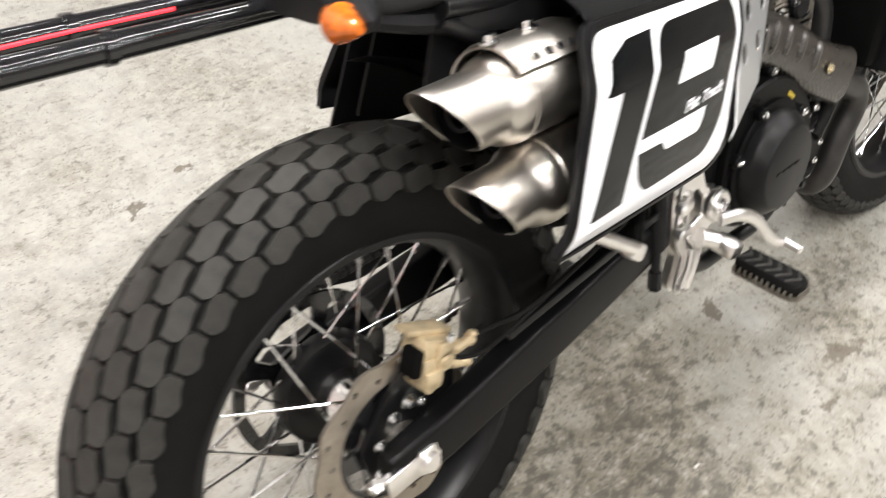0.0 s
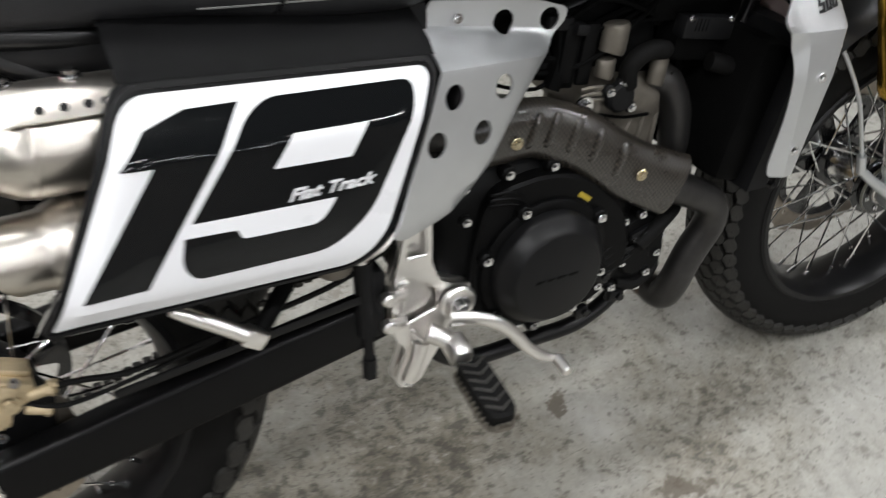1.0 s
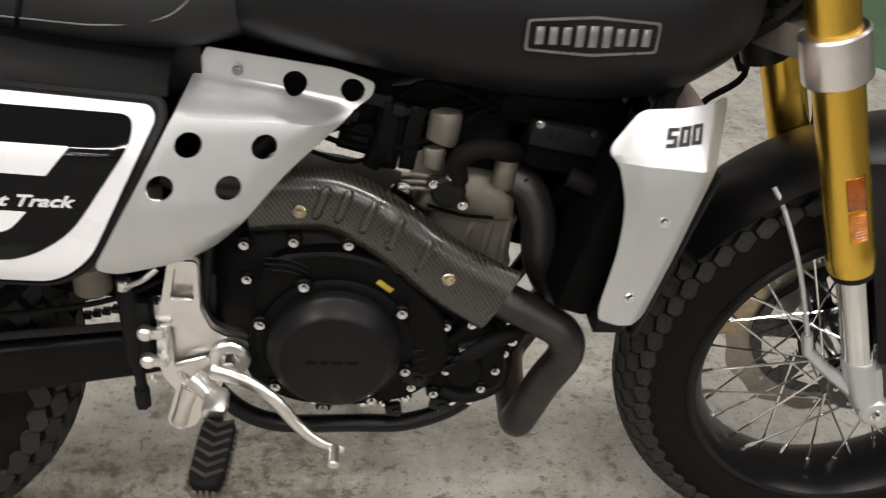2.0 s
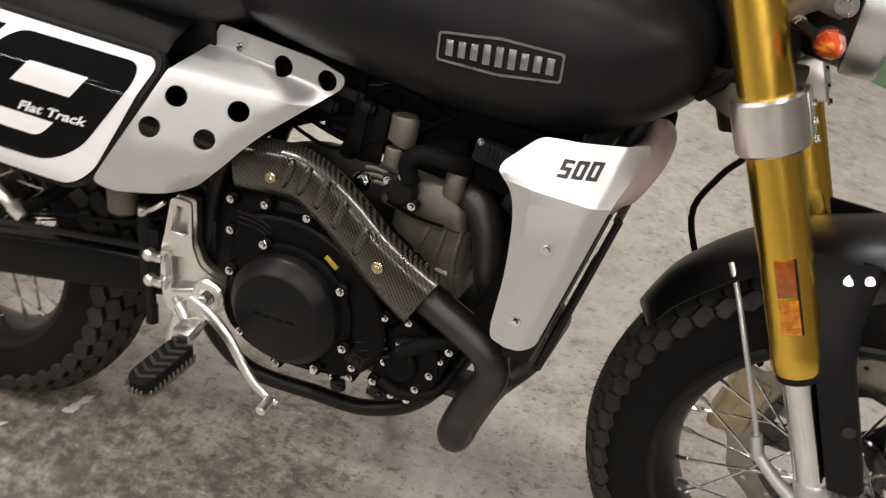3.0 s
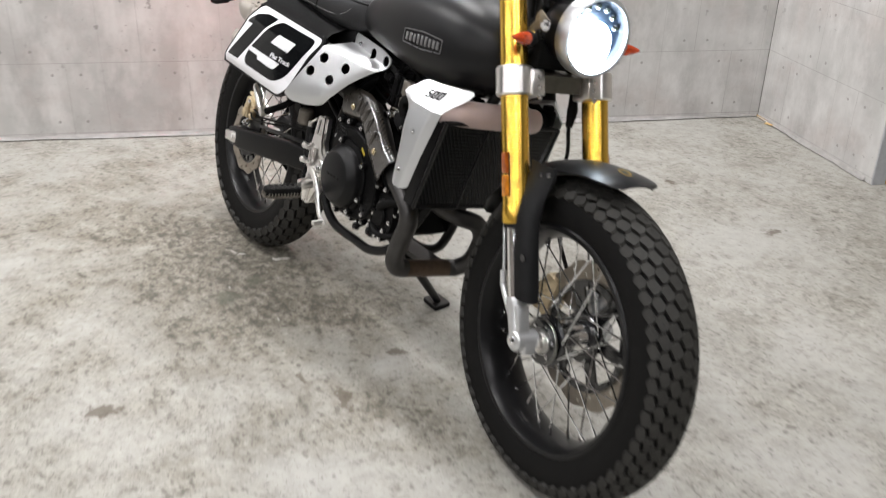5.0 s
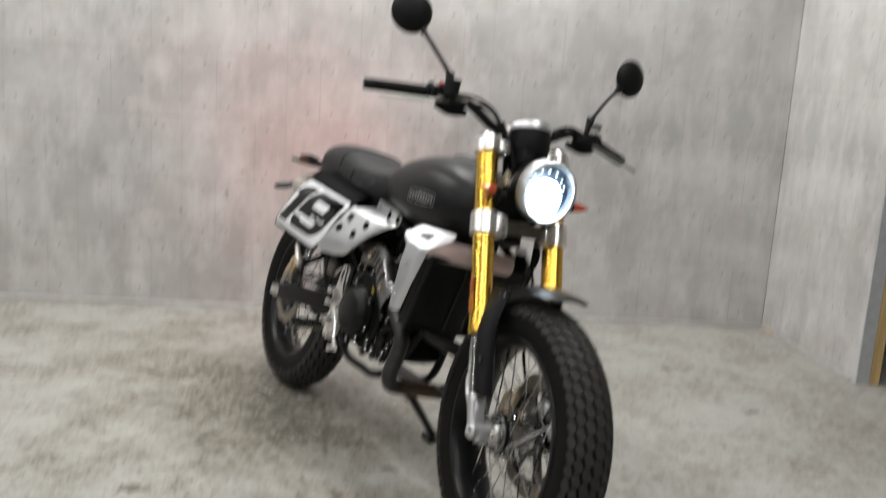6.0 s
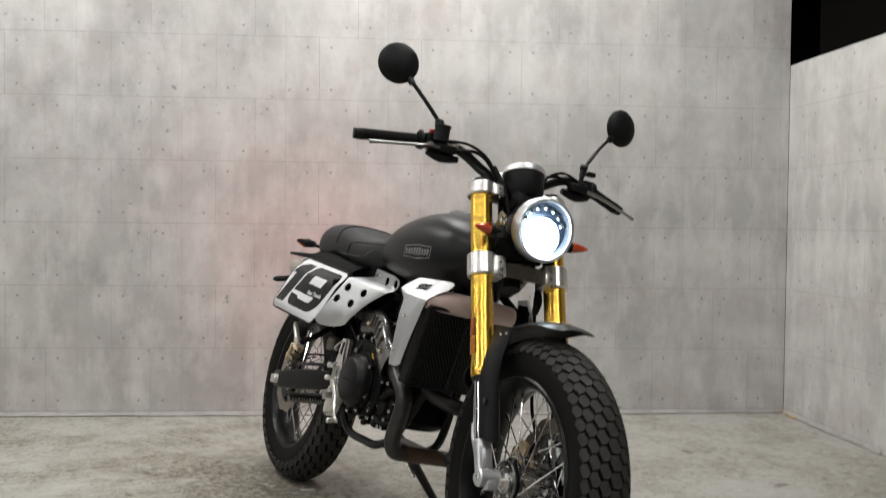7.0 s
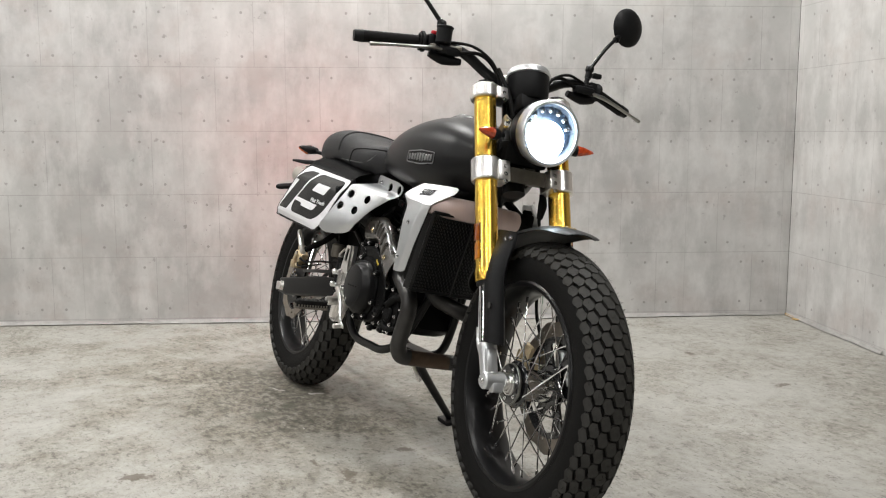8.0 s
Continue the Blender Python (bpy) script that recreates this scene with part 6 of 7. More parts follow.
# ---- mufflers ----
for k, (tip, front, r) in enumerate((((0.045, -0.160, 0.761), (0.50, -0.115, 0.730), 0.047), ((0.067, -0.180, 0.666), (0.50, -0.125, 0.636), 0.047))):
    tip, front = Vector(tip), Vector(front)
    d = (front - tip).normalized()
    m = axis_at(tip, d)
    b = B()
    n_ring, seg = [], 40
    prof = [(0.0335, 0.030, 1.0), (0.0350, 0.001, 1.0), (0.0362, 0.0, 1.0), (0.0370, 0.002, 1.0), (0.0372, 0.018, 0.78), (0.0375, 0.036, 0.40), (0.0378, 0.050, 0.12), (0.0385, 0.056, 0.0), (0.0415, 0.061, 0.0), (0.0445, 0.068, 0), (0.0462, 0.076, 0), (0.0466, 0.082, 0), (0.0476, 0.083, 0), (0.0476, 0.087, 0), (0.0467, 0.088, 0), (0.0470, 0.096, 0), (0.0470, 0.30, 0), (0.044, 0.34, 0), (0.030, 0.40, 0), (0.026, 0.44, 0)]
    rings = []
    for rr, h, cut in prof:
        ring = []
        for j in range(seg):
            a = 2 * math.pi * j / seg
            p = Vector((rr * math.cos(a), rr * math.sin(a), h))
            q = m @ p
            # slanted outlet: the top reaches further back
            q -= d * (cut * 0.84 * ((q - (tip + d * h)).z))
            ring.append(q)
        rings.append(ring)
    loft(b, rings, cap=False)
    muf = part("muffler", b, STEEL, bike, "brushed stainless muffler with a slanted outlet")
    b = B()
    revolve(b, [(0.0325, 0.022), (0.0315, 0.09), (0, 0.09)], 32, m)
    revolve(b, [(0.012, 0.02), (0.016, 0.02), (0.016, 0.09), (0.012, 0.09)], 24, m, closed=True)
    part("muffler_core", b, BLACK_PLASTIC, muf, "dark muffler outlet")
    if k == 0:
        b = B()
        rows = []
        for h in (0.066, 0.074, 0.180, 0.190):
            row = []
            for j in range(13):
                a = radians(-75 + 125 * j / 12)
                rr = 0.053 if 0.07 < h < 0.185 else 0.0505
                w = Vector((0, 0, 1)) - d * d.z
                w.normalize()
                v = d.cross(w)
                row.append(tip + d * h + w * (rr * math.cos(a)) + v * (rr * math.sin(a)) + Vector((0, 0, 0.004)))
            rows.append(row)
        loft(b, rows, cap=False, closed=False)
        bmesh.ops.recalc_face_normals(b, faces=b.faces[:])
        bmesh.ops.solidify(b, geom=b.faces[:], thickness=0.003)
        strap = part("muffler_strap", b, STEEL, muf, "polished strap with two bolts")
        bolt(muf, tip + d * 0.076 + Vector((0, 0.004, 0.056)), (0, 0.1, 1), 0.010)
        bolt(muf, tip + d * 0.134 + Vector((0, 0.004, 0.056)), (0, 0.1, 1), 0.010)
        b = B()
        for h in (0.095, 0.115, 0.135, 0.150):
            w = (Vector((0, -0.62, 0.78)) - d * d.dot(Vector((0, -0.62, 0.78)))).normalized()
            cyl(b, tip + d * h + w * 0.0525 + Vector((0, 0, 0.004)), w, 0.0042, 0.0015, 12)
        part("strap_hole", b, BLACK_PLASTIC, muf, "dark strap holes")

# ---- exhaust header and heat shield ----
b = B()
tube(b, [(0.895, -0.05, 0.650), (0.925, -0.058, 0.640), (0.945, -0.064, 0.60), (0.955, -0.062, 0.54), (0.985, -0.045, 0.485), (1.018, 0.0, 0.462), (1.030, 0.055, 0.445), (1.018, 0.092, 0.40), (0.995, 0.095, 0.335), (0.968, 0.078, 0.302), (0.955, 0.050, 0.297)], 0.0225, 20, 8)
header = part("exhaust_pipe", b, PIPE, bike, "dull dark steel exhaust header")
b = B()
tube(b, [(0.957, 0.056, 0.297), (0.952, 0.02, 0.296), (0.949, -0.03, 0.296), (0.948, -0.075, 0.297)], 0.0226, 20, 6)
part("exhaust_cross_pipe", b, RUST_PIPE, header, "heat-browned lower pipe")
b = B()
tube(b, [(0.948, -0.073, 0.297), (0.947, -0.098, 0.302), (0.951, -0.113, 0.330), (0.970, -0.118, 0.385), (0.991, -0.124, 0.435), (0.983, -0.126, 0.470), (0.945, -0.124, 0.495), (0.895, -0.120, 0.520), (0.83, -0.108, 0.556), (0.76, -0.094, 0.606), (0.70, -0.082, 0.634), (0.63, -0.080, 0.640), (0.55, -0.09, 0.655), (0.50, -0.11, 0.68)], 0.0235, 20, 8)
part("exhaust_side_pipe", b, PIPE, header, "dull dark side pipe")
path = spline([(0.595, -0.080, 0.632), (0.65, -0.080, 0.636), (0.70, -0.082, 0.634), (0.76, -0.094, 0.606), (0.83, -0.108, 0.556), (0.894, -0.120, 0.520)], 8)
b = B()
rows = []
for i, p in enumerate(path):
    t = (path[min(i + 1, len(path) - 1)] - path[max(i - 1, 0)]).normalized()
    out = Vector((0, -1, 0)) - t * t.dot(Vector((0, -1, 0)))
    out.normalize()
    up = t.cross(out)
    if up.z < 0:
        up = -up
    row = []
    for j in range(17):
        a = radians(-78 + 152 * j / 16)
        e = 0.62
        ca, sa = math.cos(a), math.sin(a)
        flare = 0.012 * max(0.0, i / (len(path) - 1) - 0.72) / 0.28 if sa > 0 else 0.0
        row.append(p + out * (0.040 * math.copysign(abs(ca) ** e, ca)) + up * ((0.041 + flare) * math.copysign(abs(sa) ** e, sa)))
    rows.append(row)
loft(b, rows, cap=False, closed=False)
bmesh.ops.recalc_face_normals(b, faces=b.faces[:])
bmesh.ops.solidify(b, geom=b.faces[:], thickness=0.0025)
shield = part("heat_shield", b, CARBON, header, "carbon fibre heat shield with pressed ribs")
for t in (0.30, 0.40, 0.50, 0.60, 0.70):
    i = int(t * (len(path) - 1))
    p = path[i]
    d = (path[i + 1] - path[i - 1]).normalized()
    b = B()
    tube(b, [p + Vector((0.013, -0.0375, 0.026)), p + Vector((0.010, -0.0395, 0.018)), p + Vector((0.0, -0.0395, -0.008)), p + Vector((-0.004, -0.0365, -0.016))], [0.003, 0.0062, 0.0062, 0.003], 10, 4)
    part("shield_rib", b, CARBON, header)
for c in ((0.655, -0.1205, 0.631), (0.829, -0.1490, 0.562)):
    b = B()
    cyl(b, c, (0, -1, 0.05), 0.0085, 0.004, 18, 0.0015)
    cyl(b, Vector(c) + Vector((0, -0.003, 0)), (0, -1, 0.05), 0.0052, 0.004, 6, 0.001)
    part("shield_bolt", b, BOLT_GOLD, header, "yellow-plated shield bolt")

# ---- foot control ----
b = B()
bracket = rounded([(0.505, 0.566), (0.538, 0.566), (0.538, 0.499), (0.549, 0.470), (0.566, 0.460), (0.592, 0.454), (0.599, 0.425), (0.584, 0.403), (0.562, 0.400), (0.555, 0.374), (0.540, 0.350), (0.520, 0.316), (0.497, 0.312), (0.486, 0.326), (0.502, 0.376), (0.488, 0.395), (0.482, 0.425), (0.486, 0.482), (0.493, 0.510)], 0.007, 3)
pockets = [rounded([(0.511, 0.556), (0.531, 0.556), (0.532, 0.513), (0.503, 0.511)], 0.004, 3)]
sheet(b, bracket, (), lambda x, z: Vector((x, -0.118, z)), (), 0.012)
sheet(b, bracket, pockets + [rounded([(0.500, 0.474), (0.528, 0.478), (0.546, 0.455), (0.546, 0.428), (0.502, 0.412)], 0.005, 3)], lambda x, z: Vector((x, -0.1305, z)), (), 0.004)
heel = part("foot_bracket", b, MACHINED, bike, "bright machined foot bracket")
for z in (0.484, 0.443):
    b = B()
    cyl(b, (0.474, -0.150, z - 0.012), (0, 1, 0), 0.009, 0.016, 16, 0.003)
    box(b, (0.484, -0.142, z - 0.012), (0.026, 0.012, 0.014), 0.004)
    box(b, (0.494, -0.132, z - 0.012), (0.012, 0.024, 0.014), 0.004)
    part("bracket_lug", b, MACHINED, heel)
b = B()
cyl(b, (0.571, -0.134, 0.434), (0, -1, 0), 0.025, 0.010, 32, 0.003)
part("pedal_pivot", b, MACHINED, heel, "round machined pedal pivot")
# sloping pocket floors and raised lips that catch the light
for c, size, bevel, turn in (((0.517, -0.1285, 0.512), (0.024, 0.012, 0.004), 0.001, (-40, 3, 0)), ((0.523, -0.1290, 0.4215), (0.040, 0.012, 0.004), 0.001, (-40, -18, 0)), ((0.496, -0.1350, 0.445), (0.005, 0.008, 0.056), 0.002, (0, 4, 0)), ((0.518, -0.1360, 0.392), (0.006, 0.008, 0.040), 0.002, (0, -32, 0)), ((0.497, -0.1340, 0.482), (0.014, 0.010, 0.006), 0.002, (0, -10, 0))):
    b = B()
    box(b, c, size, bevel, turn)
    part("bracket_lip", b, MACHINED, heel)
bolt(heel, (0.571, -0.143, 0.434), (0, -1, 0), 0.013)
bolt(heel, (0.503, -0.134, 0.326), (0, -1, 0), 0.009)
b = B()
tube(b, [(0.552, -0.155, 0.425), (0.590, -0.165, 0.420), (0.625, -0.172, 0.398), (0.655, -0.178, 0.360), (0.680, -0.182, 0.338), (0.712, -0.184, 0.326)], [0.011, 0.010, 0.009, 0.008, 0.0075, 0.005], 12, 6, squash=((0, 1, 0), 0.6))
cyl(b, (0.700, -0.180, 0.330), (0.0, -1, -0.15), 0.0075, 0.032, 14, 0.002)
part("brake_pedal", b, MACHINED, heel, "bright forged brake pedal")
b = B()
box(b, (0.555, -0.168, 0.386), (0.030, 0.042, 0.026), 0.008, (12, 8, 0))
tube(b, [(0.528, -0.140, 0.402), (0.545, -0.152, 0.394), (0.562, -0.172, 0.380)], [0.014, 0.013, 0.010], 12, 4)
tube(b, [(0.520, -0.135, 0.385), (0.512, -0.138, 0.360), (0.503, -0.134, 0.330)], [0.012, 0.010, 0.011], 12, 3)
part("peg_mount", b, MACHINED, heel, "bright foot peg mount")
PEG = pose(0.560, -0.236, 0.368, 4, 2, -3)
b, peg_out = B(), rounded([(-0.0205, 0.048), (0.0205, 0.048), (0.0205, -0.040), (0.012, -0.052), (-0.012, -0.052), (-0.0205, -0.040)], 0.010, 4)
loft(b, [[PEG @ Vector((x * k, y * k, z)) for x, y in peg_out] for z, k in ((-0.010, 0.96), (-0.004, 1.0), (0.006, 1.0), (0.010, 0.93))])
peg = part("foot_peg", b, RUBBER, heel, "black rubber foot peg with chevron ribs")
for i in range(6):
    y = 0.040 - 0.0155 * i
    b = B()
    tube(b, [PEG @ Vector(q) for q in ((-0.0175, y + 0.006, 0.0100), (0.0, y - 0.006, 0.0112), (0.0175, y + 0.006, 0.0100))], [0.0022, 0.0030, 0.0022], 6, 1)
    part("peg_rib", b, TREAD, peg)
b = B()
loft(b, [[PEG @ Vector((x * 1.08, y * 1.05, z)) for x, y in peg_out] for z in (-0.016, -0.011)])
for i in range(11):
    y = 0.044 - 0.009 * i
    for sx in (-1, 1):
        box_at = PEG @ Vector((sx * 0.0212, y, -0.007))
        box(b, box_at, (0.0035, 0.004, 0.010), 0.001, (4, 2, -3), seg=1)
for i in range(4):
    box(b, PEG @ Vector((-0.0105 + 0.007 * i, -0.0535, -0.007)), (0.0035, 0.0035, 0.010), 0.001, (4, 2, -3), seg=1)
part("peg_plate", b, CAST_ALU, heel, "dull toothed peg plate")
# rear master cylinder and reservoir
b = B()
tube(b, [(0.452, -0.118, 0.52), (0.455, -0.118, 0.41)], 0.013, 14, 1)
tube(b, [(0.455, -0.118, 0.41), (0.457, -0.118, 0.345)], 0.007, 10, 1)
cyl(b, (0.456, -0.118, 0.34), (0, 0, 1), 0.010, 0.03, 6)
box(b, (0.463, -0.112, 0.455), (0.03, 0.03, 0.10), 0.006)
part("rear_master_cylinder", b, BLACK_PLASTIC, heel, "black rear master cylinder")
b = B()
cyl(b, (0.415, -0.12, 0.515), (0, 0, 1), 0.022, 0.045, 20, 0.005)
part("brake_fluid_cup", b, CAST_ALU, heel, "cloudy brake fluid cup")
b = B()
cyl(b, (0.450, -0.12, 0.505), (0, 0, 1), 0.009, 0.030, 14, 0.002)
tube(b, [(0.45, -0.125, 0.525), (0.475, -0.13, 0.54), (0.49, -0.125, 0.552)], 0.004, 8, 3)
part("hose_fitting", b, MACHINED, heel, "bright hose fitting")

# ---- side stand ----
b = B()
tube(b, [(0.79, 0.055, 0.262), (0.765, 0.090, 0.225), (0.710, 0.252, 0.076)], [0.014, 0.014, 0.011], 14, 4)
stand = part("side_stand", b, SATIN_BLACK, bike, "black side stand, folded out")
b, foot_out = B(), rounded([(-0.036, -0.026), (0.036, -0.030), (0.034, 0.026), (-0.030, 0.026)], 0.006, 3)
for z0, z1, k, nm, mt, lb in ((-0.006, 0.004, 1.0, "stand_foot", BLACK_PLASTIC, "black rubber stand foot"), (0.0045, 0.0075, 0.97, "foot_plate", PIPE, "grey steel foot plate")):
    b = B()
    loft(b, [[pose(0.703, 0.2570, 0.0673, 12.7) @ Vector((x * k, y * k, z)) for x, y in foot_out] for z in (z0, z1)])
    part(nm, b, mt, stand, lb)
b = B()
for i in range(18):
    t = i / 17
    c = Vector((0.775, 0.045, 0.245)).lerp(Vector((0.735, 0.10, 0.195)), t)
    revolve(b, [(0.0055, -0.0012), (0.0075, 0.0), (0.0055, 0.0012)], 10, axis_at(c, (-0.4, 0.7, -0.6)))
part("stand_spring", b, STEEL, stand, "steel stand spring")
b = B()
out = rounded([(0.72, -0.005), (0.93, -0.005), (0.945, 0.02), (0.93, 0.06), (0.72, 0.06)], 0.02)
loft(b, [[(x, y, 0.293) for x, y in out], [(x, y, 0.305) for x, y in out]])
part("skid_plate", b, PIPE, bike, "dull grey skid plate under the engine")

# ---- headlight ----
HL = Vector((1.318, 0.010, 0.964))
HD = Vector((1, 0, -0.06)).normalized()
hm = axis_at(HL, HD)
b = B()
revolve(b, [(0, -0.115), (0.035, -0.112), (0.060, -0.095), (0.074, -0.060), (0.079, -0.018)], 56, hm)
head = part("headlight", b, SATIN_BLACK, bike, "round LED headlight, switched on", m=S)
b = B()
revolve(b, [(0.079, -0.022), (0.0835, -0.020), (0.0845, -0.012), (0.0840, 0.012), (0.0810, 0.017), (0.0750, 0.015), (0.0740, 0.004)], 64, hm)
part("headlight_rim", b, RIM_SILVER, head, "brushed silver headlight rim")
b = B()
revolve(b, [(0.0745, 0.006), (0.066, -0.012), (0.046, -0.022), (0.0, -0.024)], 48, hm)
part("reflector_bowl", b, HEAD_BOWL, head, "bluish headlight reflector")
b = B()
c = HL + Vector((0, 0, -0.0185))
revolve(b, [(0.0, 0.004), (0.040, 0.001), (0.049, -0.006), (0.049, -0.014)], 40, axis_at(c, HD))
part("led_projector", b, HEAD_GLOW, head, "glowing white LED projector")
for i in range(7):
    b = B()
    a = radians(20 + 140 * i / 6)
    p = HL + Vector((0.004, 0.058 * math.cos(a), 0.058 * math.sin(a)))
    cyl(b, p - HD * 0.022, HD, 0.0075, 0.012, 16, 0.004)
    part("led_segment", b, CHROME, head, "small unlit LED reflector")
gm, gn, gl, gp = nodes_of("headlight_glass")
gp.inputs["Transmission Weight"].default_value, gp.inputs["Roughness"].default_value, gp.inputs["IOR"].default_value = 1.0, 0.0, 1.15
b = B()
revolve(b, [(0.073, 0.010), (0.060, 0.016), (0.035, 0.020), (0.0, 0.022)], 48, hm)
glass = part("headlight_glass", b, gm, head, "clear headlight glass")
glass.visible_shadow = False
for s in (-1, 1):
    b = B()
    tube(b, [(1.245, s * 0.082, 0.985), (1.262, s * 0.084, 0.975), (1.285, s * 0.086, 0.968)], [0.014, 0.016, 0.014], 12, 3, squash=((0, 1, 0), 0.35))
    tube(b, [(1.20, s * 0.082, 0.90), (1.23, s * 0.083, 0.95), (1.262, s * 0.085, 0.975)], [0.008, 0.010, 0.012], 10, 3, squash=((0, 1, 0), 0.5))
    part("headlight_bracket", b, CAST_ALU, head, "grey headlight bracket")
for s in (-1, 1):
    bolt(head, (1.283, s * 0.088, 0.970), (0, s, 0), 0.012)
    bolt(head, (1.245, s * 0.086, 0.945), (0, s, 0), 0.008)
b = B()
box(b, (1.225, 0, 0.905), (0.05, 0.13, 0.06), 0.01)
tube(b, [(1.24, -0.05, 0.93), (1.20, -0.07, 0.88), (1.16, -0.06, 0.84)], 0.008, 8, 4)
tube(b, [(1.24, 0.03, 0.93), (1.21, 0.06, 0.87), (1.16, 0.05, 0.82)], 0.007, 8, 4)
tube(b, [(1.22, -0.045, 1.0), (1.20, -0.06, 1.06), (1.16, -0.08, 1.12)], 0.006, 8, 4)
part("wiring", b, RUBBER, head, "black wiring behind the headlight")

# instrument
im = axis_at((1.190, 0, 1.098), (-0.30, 0, 1))
b = B()
revolve(b, [(0, -0.06), (0.044, -0.055), (0.053, -0.04), (0.055, 0.0), (0.055, 0.016)], 40, im)
meter = part("instrument", b, BLACK_PLASTIC, bike, "round black speedometer with a bright rim", m=S)
b = B()
revolve(b, [(0.0545, 0.012), (0.0580, 0.014), (0.0575, 0.024), (0.053, 0.031), (0.049, 0.029)], 40, im)
part("instrument_rim", b, BRUSHED, meter, "bright instrument rim")
b = B()
revolve(b, [(0.050, 0.026), (0.0, 0.030)], 40, im)
part("instrument_face", b, GLOSS_BLACK, meter)
b = B()
box(b, (1.215, 0, 1.05), (0.05, 0.085, 0.075), 0.015, (0, -20, 0))
part("instrument_mount", b, BLACK_PLASTIC, meter)

# ---- handlebar and controls ----
b = B()
right = [(1.118, -0.045, 1.100), (1.116, -0.085, 1.106), (1.108, -0.150, 1.143), (1.100, -0.200, 1.158), (1.088, -0.260, 1.156), (1.060, -0.420, 1.138)]
left = [(x, -y * (0.90 if y < -0.3 else 1.0), z + 0.085 * (y + 0.03)) for x, y, z in right]
tube(b, right[::-1] + left, [0.011] * 2 + [0.0125, 0.014, 0.014, 0.014, 0.014, 0.014, 0.014, 0.0125] + [0.011] * 2, 16, 5)
bar = part("handlebar", b, SATIN_BLACK, bike, "wide black tapered handlebar", m=S)
for s in (-1, 1):
    b = B()
    box(b, (1.118, s * 0.035, 1.090), (0.05, 0.028, 0.05), 0.008)
    part("bar_clamp", b, MACHINED, bar, "silver bar clamp")


def side_pt(x, y, z, s):
    """A point of one side's controls; the left end of the bar hangs a little lower."""
    return Vector((x, y * s, z - (0.085 * (y - 0.03) if s > 0 and z < 1.23 else 0.0)))


for s in (-1, 1):
    b = B()
    k = 0.0 if s < 0 else 0.042
    grip = [side_pt(1.084, 0.285, 1.1535, s), side_pt(1.080, 0.30, 1.152, s), side_pt(1.060 + 0.15 * k, 0.418 - k, 1.1385, s), side_pt(1.058 + 0.15 * k, 0.428 - k, 1.1375, s)]
    tube(b, grip, [0.017, 0.0162, 0.0155, 0.0165], 20, 3)
    tube(b, [side_pt(1.0855, 0.278, 1.154, s), side_pt(1.0845, 0.284, 1.1535, s)], 0.023, 20, 1)
    part("grip", b, RUBBER, bar, "black rubber grip")
    b = B()
    tube(b, [side_pt(1.058 + 0.15 * k, 0.428 - k, 1.1372, s), side_pt(1.054 + 0.15 * k, 0.452 - k, 1.1345, s)], [0.0168, 0.0145], 18, 1)
    part("bar_end", b, BLACK_PLASTIC, bar, "black bar end weight")
    b = B()
    tube(b, [side_pt(1.125, 0.225, 1.140, s), side_pt(1.138, 0.262, 1.137, s), side_pt(1.140, 0.30, 1.131, s), side_pt(1.122, 0.38, 1.120, s), side_pt(1.112, 0.425, 1.113, s)], [0.007, 0.0072, 0.006, 0.0052, 0.0075], 12, 5, squash=((0, 0, 1), 0.75))
    part("lever", b, LEVER, bar, "grey metal lever")
    b = B()
    box(b, side_pt(1.092, 0.255, 1.157, s), (0.036, 0.026, 0.042), 0.007)
    box(b, side_pt(1.102, 0.232, 1.148, s), (0.045, 0.030, 0.030), 0.006)
    box(b, side_pt(1.122, 0.215, 1.141, s), (0.030, 0.060, 0.022), 0.005)
    tube(b, [side_pt(1.105, 0.26, 1.128, s), side_pt(1.11, 0.22, 1.118, s), side_pt(1.11, 0.17, 1.122, s)], [0.010, 0.014, 0.009], 12, 4)
    tube(b, [side_pt(1.088, 0.272, 1.156, s), side_pt(1.087, 0.279, 1.155, s)], 0.027, 20, 1)
    part("switch_pod", b, BLACK_PLASTIC, bar, "black switch housing")
    b = B()
    tube(b, [side_pt(1.118, 0.19, 1.140, s), side_pt(1.135, 0.13, 1.150, s), side_pt(1.14, 0.08, 1.120, s), side_pt(1.16, 0.05, 1.05, s), side_pt(1.17, 0.04, 0.97, s)], 0.0048, 8, 6)
    tube(b, [side_pt(1.105, 0.22, 1.165, s), side_pt(1.135, 0.15, 1.165, s), side_pt(1.15, 0.09, 1.13, s), side_pt(1.16, 0.06, 1.06, s)], 0.0040, 8, 6)
    part("control_cable", b, RUBBER, bar, "black control cable")
    # mirror
    b = B()
    tube(b, [side_pt(1.102, 0.232, 1.158, s), side_pt(1.102, 0.234, 1.185, s)], [0.008, 0.007], 12, 1)
    tube(b, [side_pt(1.102, 0.234, 1.183, s), side_pt(1.102, 0.236, 1.208, s)], 0.0095, 14, 1)
    tube(b, [side_pt(1.096, 0.226, 1.210, s), side_pt(1.099, 0.231, 1.210, s), side_pt(1.105, 0.241, 1.210, s), side_pt(1.108, 0.246, 1.210, s)], [0.006, 0.0115, 0.0115, 0.006], 14, 2)
    tube(b, [side_pt(1.102, 0.236, 1.210, s), side_pt(1.09, 0.285, 1.262, s), side_pt(1.078, 0.322, 1.300, s)], [0.0062, 0.0055, 0.0055], 12, 3)
    tube(b, [side_pt(1.078, 0.322, 1.298, s), side_pt(1.070, 0.338, 1.316, s)], [0.010, 0.008], 12, 1)
